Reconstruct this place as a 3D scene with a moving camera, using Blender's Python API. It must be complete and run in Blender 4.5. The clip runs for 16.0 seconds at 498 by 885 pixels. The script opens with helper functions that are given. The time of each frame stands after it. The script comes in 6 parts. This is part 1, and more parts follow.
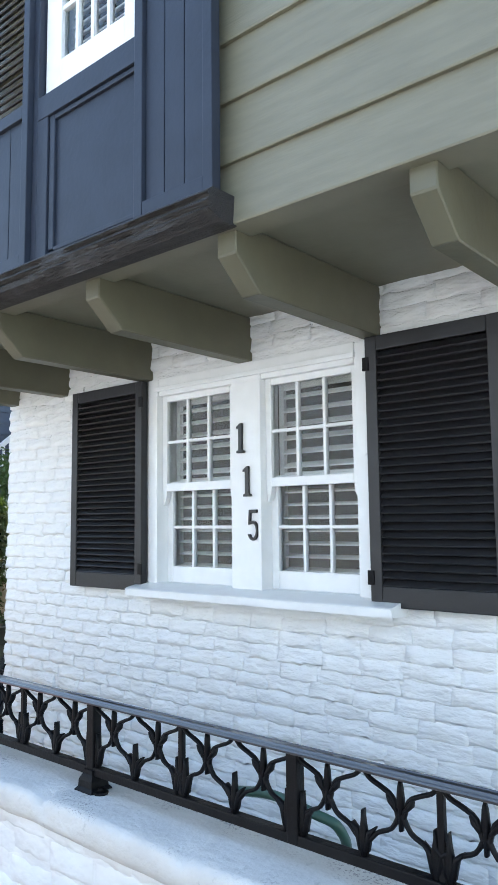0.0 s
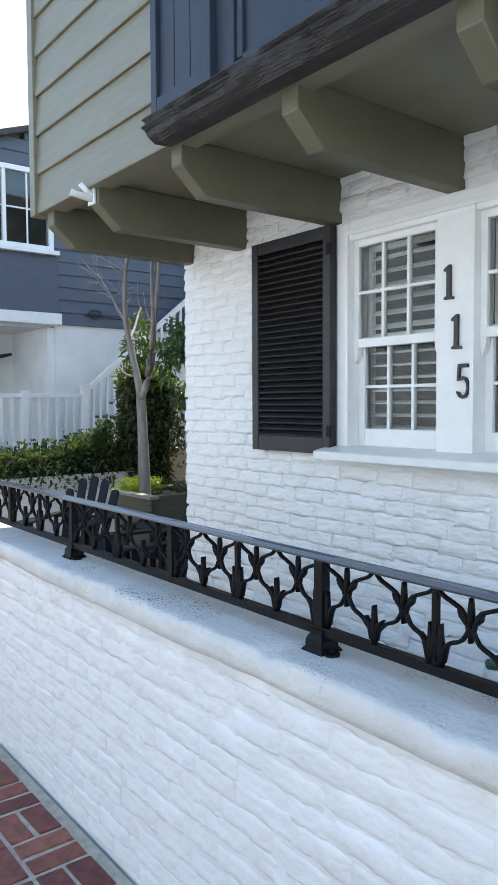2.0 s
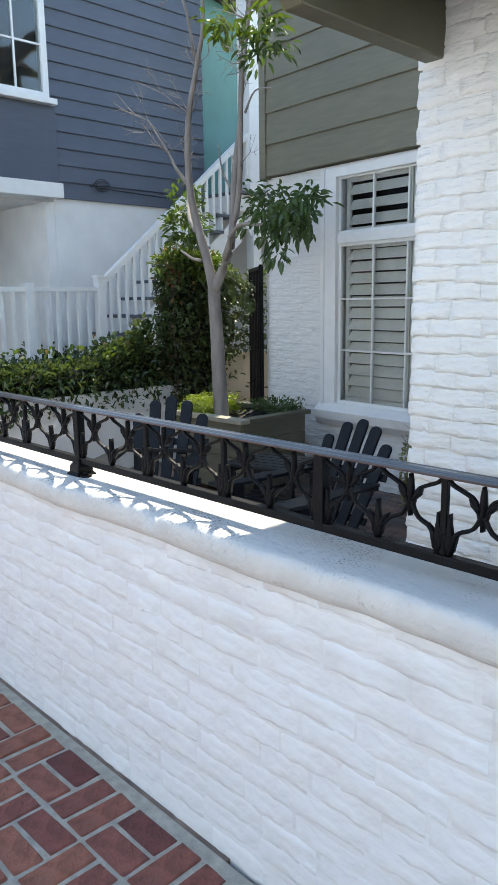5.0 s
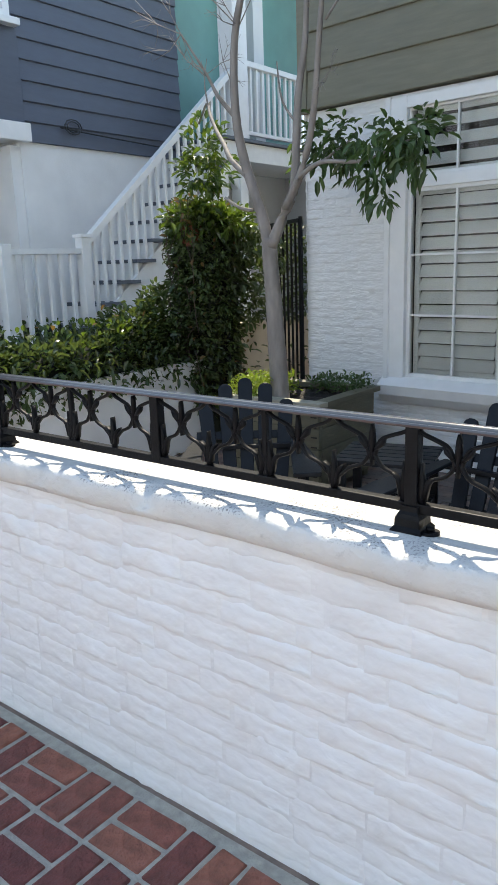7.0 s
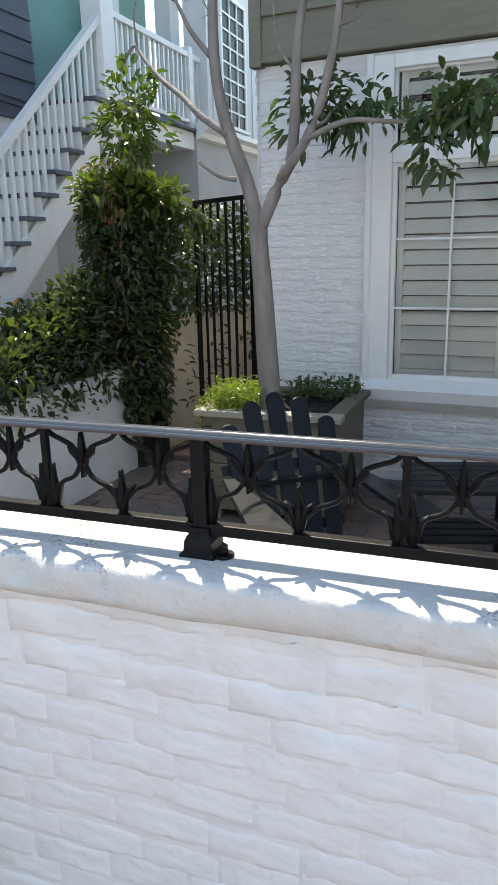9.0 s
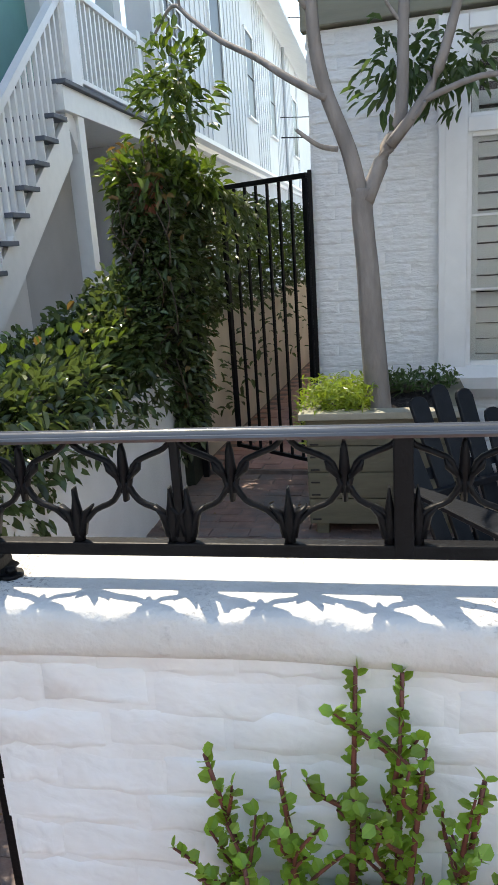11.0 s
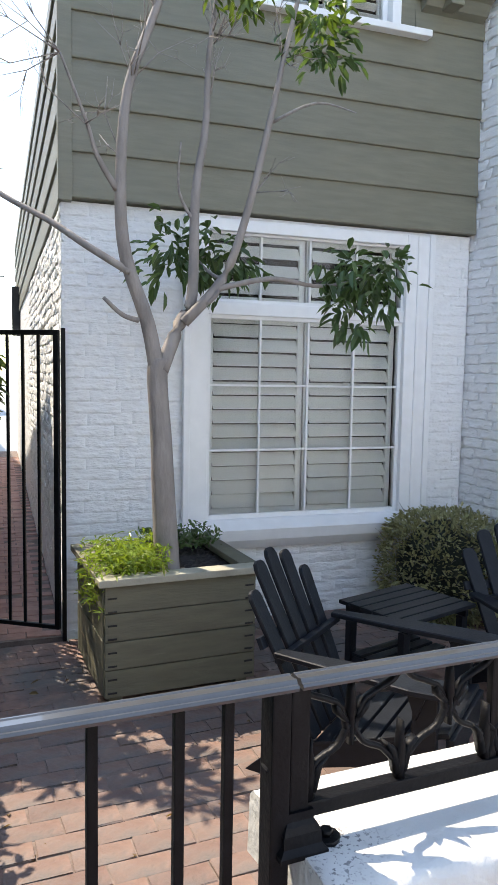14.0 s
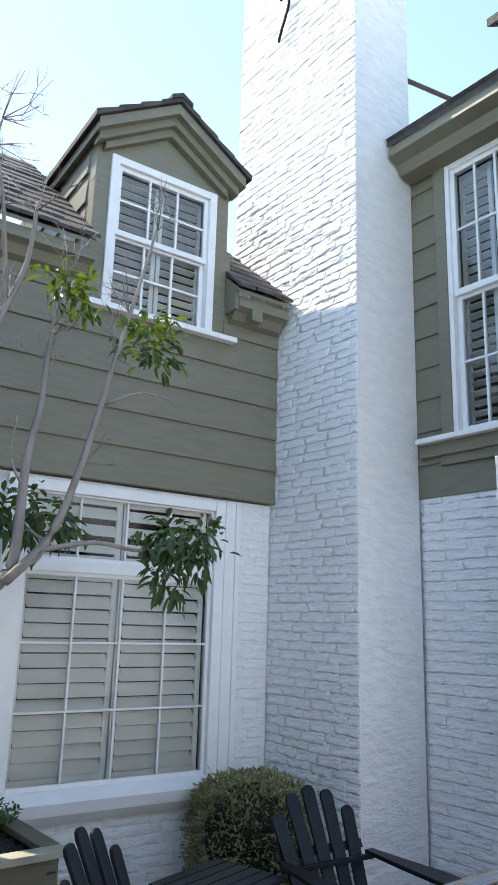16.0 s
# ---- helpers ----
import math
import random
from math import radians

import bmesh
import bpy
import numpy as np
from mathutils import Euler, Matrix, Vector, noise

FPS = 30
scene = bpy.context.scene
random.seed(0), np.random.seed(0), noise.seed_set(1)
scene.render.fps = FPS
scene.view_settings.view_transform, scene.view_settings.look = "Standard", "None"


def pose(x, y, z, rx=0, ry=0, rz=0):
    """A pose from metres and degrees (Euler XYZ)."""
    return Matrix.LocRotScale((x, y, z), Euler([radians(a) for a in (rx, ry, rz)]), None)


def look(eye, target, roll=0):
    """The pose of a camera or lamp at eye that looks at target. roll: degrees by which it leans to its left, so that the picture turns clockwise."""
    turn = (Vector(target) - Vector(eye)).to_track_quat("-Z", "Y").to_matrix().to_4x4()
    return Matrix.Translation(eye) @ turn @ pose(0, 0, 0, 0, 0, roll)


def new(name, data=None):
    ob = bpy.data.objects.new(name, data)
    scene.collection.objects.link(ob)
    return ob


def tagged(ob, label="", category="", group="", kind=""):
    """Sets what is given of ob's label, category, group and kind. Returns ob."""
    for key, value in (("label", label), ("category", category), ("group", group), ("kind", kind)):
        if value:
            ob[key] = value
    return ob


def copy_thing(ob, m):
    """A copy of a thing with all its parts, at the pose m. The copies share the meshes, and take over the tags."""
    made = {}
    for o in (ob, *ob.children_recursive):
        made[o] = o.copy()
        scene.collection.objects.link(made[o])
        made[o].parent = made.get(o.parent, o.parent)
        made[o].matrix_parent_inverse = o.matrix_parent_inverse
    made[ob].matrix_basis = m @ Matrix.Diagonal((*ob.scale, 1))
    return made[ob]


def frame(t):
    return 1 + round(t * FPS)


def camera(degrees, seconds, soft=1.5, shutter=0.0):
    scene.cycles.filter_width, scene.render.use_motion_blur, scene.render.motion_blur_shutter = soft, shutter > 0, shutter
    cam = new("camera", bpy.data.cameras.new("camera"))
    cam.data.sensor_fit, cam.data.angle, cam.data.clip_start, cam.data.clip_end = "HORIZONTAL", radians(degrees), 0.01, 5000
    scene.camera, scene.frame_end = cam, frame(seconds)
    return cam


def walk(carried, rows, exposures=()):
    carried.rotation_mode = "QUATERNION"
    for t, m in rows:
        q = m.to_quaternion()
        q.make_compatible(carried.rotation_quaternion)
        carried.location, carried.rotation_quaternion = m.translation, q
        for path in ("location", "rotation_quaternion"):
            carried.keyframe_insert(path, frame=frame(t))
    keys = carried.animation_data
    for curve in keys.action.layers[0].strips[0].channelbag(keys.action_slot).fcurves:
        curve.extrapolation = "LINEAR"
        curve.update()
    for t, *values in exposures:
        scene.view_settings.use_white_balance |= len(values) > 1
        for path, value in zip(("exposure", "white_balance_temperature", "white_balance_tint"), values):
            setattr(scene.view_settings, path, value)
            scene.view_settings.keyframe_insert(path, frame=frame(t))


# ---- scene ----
cam = camera(37.6, 16.0)
PATH = [
    (0, (-0.38, 0.159, 1.681), (-1.663, 1.679, 1.892), -0.6),
    (0.5, (-0.423, 0.084, 1.687), (-1.767, 1.551, 1.893), 0.1),
    (1, (-0.478, 0.052, 1.666), (-1.937, 1.41, 1.83), 0.0),
    (1.5, (-0.566, 0.166, 1.616), (-2.13, 1.411, 1.653), 0.2),
    (2, (-0.767, 0.233, 1.566), (-2.338, 1.467, 1.459), -0.3),
    (2.5, (-1.075, 0.168, 1.577), (-2.604, 1.442, 1.383), -1.7),
    (3, (-1.405, 0.19, 1.572), (-2.932, 1.467, 1.38), -1.4),
    (3.5, (-1.798, 0.212, 1.57), (-3.332, 1.48, 1.372), -1.1),
    (4, (-2.201, 0.175, 1.57), (-3.693, 1.481, 1.303), -2.6),
    (4.5, (-2.613, 0.213, 1.543), (-4.071, 1.541, 1.21), -1.4),
    (4.7, (-2.788, 0.201, 1.538), (-4.234, 1.537, 1.185), -1.0),
    (6.8, (-4.445, 0.109, 1.567), (-5.664, 1.62, 1.087), -2.3),
    (7, (-4.591, 0.093, 1.523), (-5.799, 1.615, 1.047), -2.0),
    (7.5, (-5.074, 0.127, 1.518), (-6.167, 1.74, 1.065), -1.1),
    (8, (-5.468, 0.08, 1.511), (-6.321, 1.827, 1.043), -0.9),
    (8.2, (-5.658, 0.104, 1.547), (-6.496, 1.848, 1.043), -1.2),
    (10.3, (-6.969, 0.469, 1.46), (-7.3, 2.375, 0.955), -2.2),
    (10.5, (-7.147, 0.459, 1.458), (-7.486, 2.362, 0.946), -2.8),
    (11, (-7.443, 0.446, 1.455), (-7.822, 2.341, 0.937), -3.9),
    (11.5, (-7.722, 0.559, 1.467), (-8.12, 2.454, 0.967), -3.3),
    (12, (-7.961, 0.569, 1.472), (-8.181, 2.499, 0.998), -2.6),
    (12.5, (-8.178, 0.55, 1.507), (-8.187, 2.502, 1.069), -2.3),
    (13, (-8.324, 0.632, 1.519), (-8.059, 2.575, 1.13), -0.6),
    (13.5, (-8.495, 0.648, 1.552), (-7.89, 2.527, 1.233), 0.9),
    (14, (-8.548, 0.61, 1.602), (-7.77, 2.443, 1.421), 1.0),
    (14.5, (-8.624, 0.6, 1.634), (-7.62, 2.329, 1.593), 1.1),
    (15, (-8.755, 0.56, 1.691), (-7.601, 2.188, 1.821), 1.3),
    (15.5, (-8.76, 0.49, 1.687), (-7.601, 2.08, 2.047), 1.6),
    (16, (-8.768, 0.444, 1.698), (-7.571, 1.973, 2.177), 1.7),
]
EXPOSURES = [(0.0, 2.16, 7250, 6), (1.5, 1.94, 7250, 6), (4.0, 1.83, 7400, 6), (7.5, 1.70, 7700, 7), (10.5, 1.69, 7800, 8), (11.5, 1.74, 7800, 9), (12.5, 1.84, 7700, 10), (13.5, 1.97, 7650, 11), (15.0, 2.08, 7650, 10), (16.0, 1.80, 7250, 8)]
walk(cam, [(t, look(eye, target, roll)) for t, eye, target, roll in PATH], EXPOSURES)

# ---- world and light ----
SUN_WAY = Vector((0.36, -0.60, -1.0)).normalized()
world = bpy.data.worlds.new("sky_world")
scene.world = world
world.use_nodes = True
wn = world.node_tree.nodes
wn.clear()
sky = wn.new("ShaderNodeTexSky")
sky.sky_type = "NISHITA"
sky.sun_disc = False
sky.sun_elevation = math.asin(-SUN_WAY.z)
sky.sun_rotation = math.atan2(-SUN_WAY.x, -SUN_WAY.y)
sky.air_density = 1.0
sky.dust_density = 0.1
sky.ozone_density = 1.0
bg = wn.new("ShaderNodeBackground")
bg.inputs["Strength"].default_value = 0.15
wout = wn.new("ShaderNodeOutputWorld")
world.node_tree.links.new(sky.outputs[0], bg.inputs[0])
world.node_tree.links.new(bg.outputs[0], wout.inputs[0])
sun_data = bpy.data.lights.new("sun", "SUN")
sun_data.energy = 2.3
sun_data.angle = radians(0.55)
sun_data.color = (1.0, 0.95, 0.87)
sun_lamp = new("sun", sun_data)
sun_lamp.matrix_basis = look((0, 0, 30), Vector((0, 0, 30)) + SUN_WAY)


# ---- materials ----
def material(name, color, rough=0.6, metal=0.0, vary=0.15, scale=6.0, bump=0.0, bump_scale=60.0,
             second=None, second_amount=0.0, second_scale=2.0, coat=0.0, random_tint=0.0, stretch=(1, 1, 1), spec=0.5, fine=0.0, fine_scale=40.0):
    """A surface with grain, blotches of a second colour, and relief."""
    m = bpy.data.materials.new(name)
    m.use_nodes = True
    n, l = m.node_tree.nodes, m.node_tree.links
    b = n["Principled BSDF"]
    b.inputs["Roughness"].default_value = rough
    b.inputs["Metallic"].default_value = metal
    b.inputs["Coat Weight"].default_value = coat
    b.inputs["Specular IOR Level"].default_value = spec
    tc = n.new("ShaderNodeTexCoord")
    mp = n.new("ShaderNodeMapping")
    mp.inputs["Scale"].default_value = stretch
    l.new(tc.outputs["Object"], mp.inputs[0])
    no = n.new("ShaderNodeTexNoise")
    no.inputs["Scale"].default_value = scale
    no.inputs["Detail"].default_value = 6
    l.new(mp.outputs[0], no.inputs["Vector"])
    mr = n.new("ShaderNodeMapRange")
    mr.inputs["From Min"].default_value = 0.3
    mr.inputs["From Max"].default_value = 0.7
    mr.inputs["To Min"].default_value = 1 - vary
    mr.inputs["To Max"].default_value = 1 + vary
    l.new(no.outputs["Fac"], mr.inputs["Value"])
    mul = n.new("ShaderNodeMix")
    mul.data_type = "RGBA"
    mul.blend_type = "MULTIPLY"
    mul.inputs[0].default_value = 1.0
    mul.inputs[6].default_value = (*color, 1)
    l.new(mr.outputs[0], mul.inputs[7])
    last = mul.outputs[2]
    if second:
        n2 = n.new("ShaderNodeTexNoise")
        n2.inputs["Scale"].default_value = second_scale
        n2.inputs["Detail"].default_value = 8
        n2.inputs["Roughness"].default_value = 0.65
        l.new(mp.outputs[0], n2.inputs["Vector"])
        r2 = n.new("ShaderNodeMapRange")
        r2.inputs["From Min"].default_value = 0.62 - 0.25 * second_amount
        r2.inputs["From Max"].default_value = 0.78 - 0.2 * second_amount
        r2.inputs["To Max"].default_value = min(1.0, 0.35 + second_amount)
        l.new(n2.outputs["Fac"], r2.inputs["Value"])
        mx = n.new("ShaderNodeMix")
        mx.data_type = "RGBA"
        l.new(r2.outputs[0], mx.inputs[0])
        l.new(last, mx.inputs[6])
        mx.inputs[7].default_value = (*second, 1)
        last = mx.outputs[2]
    if random_tint:
        oi = n.new("ShaderNodeObjectInfo")
        ge = n.new("ShaderNodeNewGeometry")
        ad = n.new("ShaderNodeMath")
        ad.operation = "ADD"
        l.new(oi.outputs["Random"], ad.inputs[0])
        l.new(ge.outputs["Random Per Island"], ad.inputs[1])
        fr = n.new("ShaderNodeMath")
        fr.operation = "FRACT"
        l.new(ad.outputs[0], fr.inputs[0])
        mh = n.new("ShaderNodeMapRange")
        mh.inputs["To Min"].default_value = 1 - random_tint
        mh.inputs["To Max"].default_value = 1 + random_tint
        l.new(fr.outputs[0], mh.inputs["Value"])
        hs = n.new("ShaderNodeHueSaturation")
        l.new(mh.outputs[0], hs.inputs["Value"])
        hu = n.new("ShaderNodeMapRange")
        hu.inputs["To Min"].default_value = 0.5 - 0.03 * random_tint
        hu.inputs["To Max"].default_value = 0.5 + 0.03 * random_tint
        l.new(fr.outputs[0], hu.inputs["Value"])
        l.new(hu.outputs[0], hs.inputs["Hue"])
        l.new(last, hs.inputs["Color"])
        last = hs.outputs[0]
    l.new(last, b.inputs["Base Color"])
    if bump:
        nb = n.new("ShaderNodeTexNoise")
        nb.inputs["Scale"].default_value = bump_scale
        nb.inputs["Detail"].default_value = 3.5
        l.new(mp.outputs[0], nb.inputs["Vector"])
        bu = n.new("ShaderNodeBump")
        bu.inputs["Strength"].default_value = bump
        bu.inputs["Distance"].default_value = 0.01 if bump_scale > 10 else 0.035
        l.new(nb.outputs["Fac"], bu.inputs["Height"])
        l.new(bu.outputs[0], b.inputs["Normal"])
        if fine:
            nf = n.new("ShaderNodeTexNoise")
            nf.inputs["Scale"].default_value = fine_scale
            nf.inputs["Detail"].default_value = 4
            nf.inputs["Distortion"].default_value = 0.6
            l.new(mp.outputs[0], nf.inputs["Vector"])
            bf = n.new("ShaderNodeBump")
            bf.inputs["Strength"].default_value = fine
            bf.inputs["Distance"].default_value = 0.012
            l.new(nf.outputs["Fac"], bf.inputs["Height"])
            l.new(bu.outputs[0], bf.inputs["Normal"])
            l.new(bf.outputs[0], b.inputs["Normal"])
    return m


def leaf_material(name, color, tint=0.35, rough=0.35):
    m = material(name, color, rough=rough, vary=0.25, scale=40, random_tint=tint)
    b = m.node_tree.nodes["Principled BSDF"]
    out = m.node_tree.nodes["Material Output"]
    tr = m.node_tree.nodes.new("ShaderNodeBsdfTranslucent")
    tr.inputs[0].default_value = (color[0] * 2.2, color[1] * 2.2, color[2] * 1.2, 1)
    ms = m.node_tree.nodes.new("ShaderNodeMixShader")
    ms.inputs[0].default_value = 0.3
    m.node_tree.links.new(b.outputs[0], ms.inputs[1])
    m.node_tree.links.new(tr.outputs[0], ms.inputs[2])
    m.node_tree.links.new(ms.outputs[0], out.inputs[0])
    return m


def glass_material(name):
    m = bpy.data.materials.new(name)
    m.use_nodes = True
    n, l = m.node_tree.nodes, m.node_tree.links
    n.clear()
    out = n.new("ShaderNodeOutputMaterial")
    tr = n.new("ShaderNodeBsdfTransparent")
    tr.inputs[0].default_value = (0.9, 0.93, 0.93, 1)
    gl = n.new("ShaderNodeBsdfGlossy")
    gl.inputs["Roughness"].default_value = 0.02
    fr = n.new("ShaderNodeFresnel")
    fr.inputs["IOR"].default_value = 1.6
    no = n.new("ShaderNodeTexNoise")
    no.inputs["Scale"].default_value = 5
    bu = n.new("ShaderNodeBump")
    bu.inputs["Strength"].default_value = 0.03
    bu.inputs["Distance"].default_value = 0.02
    l.new(no.outputs["Fac"], bu.inputs["Height"])
    l.new(bu.outputs[0], gl.inputs["Normal"])
    mx = n.new("ShaderNodeMixShader")
    l.new(fr.outputs[0], mx.inputs[0])
    l.new(tr.outputs[0], mx.inputs[1])
    l.new(gl.outputs[0], mx.inputs[2])
    l.new(mx.outputs[0], out.inputs[0])
    return m


M_WHITE_BRICK = material("white_painted_brick", (0.80, 0.80, 0.79), 0.55, vary=0.05, scale=9, bump=0.8, bump_scale=7, fine=0.32, fine_scale=30, stretch=(1, 1, 2.6), second=(0.66, 0.63, 0.58), second_amount=0.08, second_scale=3)
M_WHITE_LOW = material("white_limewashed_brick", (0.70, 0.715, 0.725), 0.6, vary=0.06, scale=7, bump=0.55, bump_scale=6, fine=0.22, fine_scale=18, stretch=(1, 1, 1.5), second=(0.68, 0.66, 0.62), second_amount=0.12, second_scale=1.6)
M_COPING = material("weathered_white_coping", (0.57, 0.565, 0.545), 0.6, vary=0.07, scale=10, bump=0.4, bump_scale=60, second=(0.10, 0.10, 0.11), second_amount=0.06, second_scale=30)


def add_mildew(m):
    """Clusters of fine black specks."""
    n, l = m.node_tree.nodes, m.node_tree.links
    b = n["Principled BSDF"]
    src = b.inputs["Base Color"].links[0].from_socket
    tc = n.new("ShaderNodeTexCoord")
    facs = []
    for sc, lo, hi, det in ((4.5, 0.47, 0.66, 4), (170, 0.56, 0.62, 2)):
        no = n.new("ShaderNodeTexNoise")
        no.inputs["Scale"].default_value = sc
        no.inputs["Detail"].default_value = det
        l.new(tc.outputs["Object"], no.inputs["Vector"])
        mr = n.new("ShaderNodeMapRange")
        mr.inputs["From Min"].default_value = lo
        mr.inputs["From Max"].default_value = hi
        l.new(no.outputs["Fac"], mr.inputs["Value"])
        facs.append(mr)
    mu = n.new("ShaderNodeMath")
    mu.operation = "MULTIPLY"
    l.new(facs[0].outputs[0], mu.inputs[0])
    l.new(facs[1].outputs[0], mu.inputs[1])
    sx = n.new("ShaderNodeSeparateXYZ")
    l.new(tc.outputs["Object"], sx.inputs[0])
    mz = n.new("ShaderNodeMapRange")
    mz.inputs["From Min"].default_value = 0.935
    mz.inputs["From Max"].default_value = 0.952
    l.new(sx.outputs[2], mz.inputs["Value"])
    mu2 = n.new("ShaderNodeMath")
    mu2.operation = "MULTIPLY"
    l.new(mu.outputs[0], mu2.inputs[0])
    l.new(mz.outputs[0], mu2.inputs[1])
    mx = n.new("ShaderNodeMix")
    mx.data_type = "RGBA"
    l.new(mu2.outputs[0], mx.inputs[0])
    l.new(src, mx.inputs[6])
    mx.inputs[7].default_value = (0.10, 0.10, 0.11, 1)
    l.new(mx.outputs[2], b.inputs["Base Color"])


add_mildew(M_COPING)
M_WHITE = material("white_gloss_paint", (0.82, 0.82, 0.81), 0.35, vary=0.03, scale=12, bump=0.05, bump_scale=30)
M_STUCCO = material("white_stucco", (0.78, 0.78, 0.77), 0.8, vary=0.06, scale=3, bump=0.3, bump_scale=120)
M_OLIVE = material("olive_painted_wood", (0.190, 0.178, 0.127), 0.5, vary=0.09, scale=5, bump=0.18, bump_scale=18, stretch=(1, 1, 7), second=(0.20, 0.20, 0.15), second_amount=0.05, second_scale=4)
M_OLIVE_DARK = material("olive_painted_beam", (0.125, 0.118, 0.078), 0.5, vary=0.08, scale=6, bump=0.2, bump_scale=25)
M_NAVY = material("navy_painted_wood", (0.027, 0.035, 0.053), 0.5, spec=0.3, vary=0.1, scale=6, bump=0.12, bump_scale=40)
M_BLACK_WOOD = material("black_painted_shutter", (0.019, 0.019, 0.021), 0.38, spec=0.4, vary=0.2, scale=8, bump=0.12, bump_scale=50)
M_OLD_WOOD = material("weathered_dark_timber", (0.026, 0.023, 0.022), 0.6, vary=0.4, scale=10, bump=0.9, bump_scale=24, stretch=(0.6, 6, 8), second=(0.12, 0.11, 0.105), second_amount=0.05, second_scale=7)
M_IRON = material("black_wrought_iron", (0.005, 0.005, 0.006), 0.45, metal=0.0, spec=0.14, vary=0.3, scale=30, bump=0.15, bump_scale=90)
M_RAIL = material("black_handrail_paint", (0.045, 0.045, 0.046), 0.30, spec=0.9, coat=0.6, vary=0.2, scale=12, bump=0.03, bump_scale=20)
# Blue-grey chosen to tune the bounce light, not a known wall colour.
M_OPPOSITE = material("blue_grey_bounce_wall", (0.60, 0.63, 0.67), 0.8, vary=0.08, scale=2)
M_STEM = material("brown_creeper_stem", (0.07, 0.05, 0.035), 0.85, vary=0.3, scale=30)
M_CHAIR = material("black_plastic_lumber", (0.009, 0.011, 0.015), 0.42, spec=0.22, vary=0.2, scale=20, bump=0.1, bump_scale=90)
M_GLASS = glass_material("window_glass")
M_CLEAR = bpy.data.materials.new("clear_inner_face")
M_CLEAR.use_nodes = True
M_CLEAR.node_tree.nodes.clear()
clear_out = M_CLEAR.node_tree.nodes.new("ShaderNodeOutputMaterial")
clear_tr = M_CLEAR.node_tree.nodes.new("ShaderNodeBsdfTransparent")
M_CLEAR.node_tree.links.new(clear_tr.outputs[0], clear_out.inputs[0])
M_BLIND = material("white_shutter_slat", (0.78, 0.77, 0.74), 0.45, vary=0.03, scale=5)
# Near-black in place of the shade in unlit rooms; planter joints share it.
M_SHADE_AND_JOINT = material("room_shade_and_joint_black", (0.025, 0.022, 0.02), 0.9, vary=0.3, scale=2)
M_PAVER = material("red_brick_paver", (0.185, 0.058, 0.043), 0.75, vary=0.4, scale=18, bump=0.9, bump_scale=35, second=(0.075, 0.045, 0.042), second_amount=0.3, second_scale=9, random_tint=0.38, fine=0.6, fine_scale=90)
M_PATIO = material("worn_patio_brick", (0.21, 0.125, 0.098), 0.8, vary=0.3, scale=9, bump=0.4, bump_scale=50, second=(0.12, 0.105, 0.098), second_amount=0.85, second_scale=2.6, random_tint=0.12, fine=0.4, fine_scale=14)
M_MORTAR = material("grey_mortar", (0.36, 0.345, 0.30), 0.9, vary=0.2, scale=25, bump=0.7, bump_scale=90, second=(0.22, 0.21, 0.19), second_amount=0.15, second_scale=5)
# Pinker than the patio brick, and lightened in place of light in the alley.
M_ALLEY_LIT = material("lit_pinkish_alley_brick", (0.36, 0.195, 0.155), 0.8, vary=0.2, scale=9, bump=0.4, bump_scale=50, second=(0.20, 0.15, 0.13), second_amount=0.3, second_scale=2.6, random_tint=0.1)
M_PATIO_JOINT = material("dirty_patio_joint", (0.17, 0.125, 0.105), 0.9, vary=0.3, scale=15, bump=0.5, bump_scale=90)
M_GROUND = material("concrete_ground", (0.42, 0.415, 0.40), 0.9, vary=0.15, scale=3, bump=0.3, bump_scale=60)
M_GREY_SIDING = material("slate_grey_siding", (0.085, 0.10, 0.135), 0.5, vary=0.07, scale=5, bump=0.1, bump_scale=20, stretch=(1, 1, 5))
M_TEAL = material("teal_painted_wall", (0.13, 0.31, 0.29), 0.5, vary=0.06, scale=4)
M_PALE_SIDING = material("white_board_siding", (0.64, 0.655, 0.67), 0.5, vary=0.04, scale=4, bump=0.1, bump_scale=20)
M_CREAM = material("cream_stucco", (0.60, 0.53, 0.43), 0.85, vary=0.12, scale=3, bump=0.3, bump_scale=60)
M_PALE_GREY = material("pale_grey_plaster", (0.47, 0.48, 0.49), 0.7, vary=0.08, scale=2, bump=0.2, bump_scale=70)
M_GREY_TREAD = material("slate_stair_tread", (0.10, 0.115, 0.14), 0.6, vary=0.15, scale=9)
M_BARK = material("smooth_grey_bark", (0.25, 0.22, 0.20), 0.8, vary=0.25, scale=12, bump=0.7, bump_scale=50, stretch=(1, 1, 0.35), second=(0.15, 0.12, 0.10), second_amount=0.15, second_scale=8)
M_TWIG = material("grey_twig", (0.27, 0.24, 0.22), 0.85, vary=0.3, scale=30)
M_LEAF_TREE = leaf_material("tree_leaf", (0.058, 0.10, 0.035))
# Young growth on the tree; also the painted sunlit tops of hedge and creeper.
M_LEAF_YOUNG_LIT = leaf_material("young_and_lit_leaf", (0.075, 0.118, 0.02))
M_LEAF_HEDGE = leaf_material("hedge_leaf", (0.060, 0.086, 0.036), tint=0.75, rough=0.2)
M_LEAF_DARK = leaf_material("creeper_leaf", (0.062, 0.088, 0.036), tint=0.6)
M_LEAF_DRY = leaf_material("dry_leaf", (0.13, 0.08, 0.03), tint=0.4)
M_FERN = leaf_material("asparagus_fern", (0.16, 0.22, 0.035), tint=0.3)
M_SHRUB = leaf_material("grey_green_shrub_leaf", (0.25, 0.24, 0.14), tint=0.5, rough=0.5)
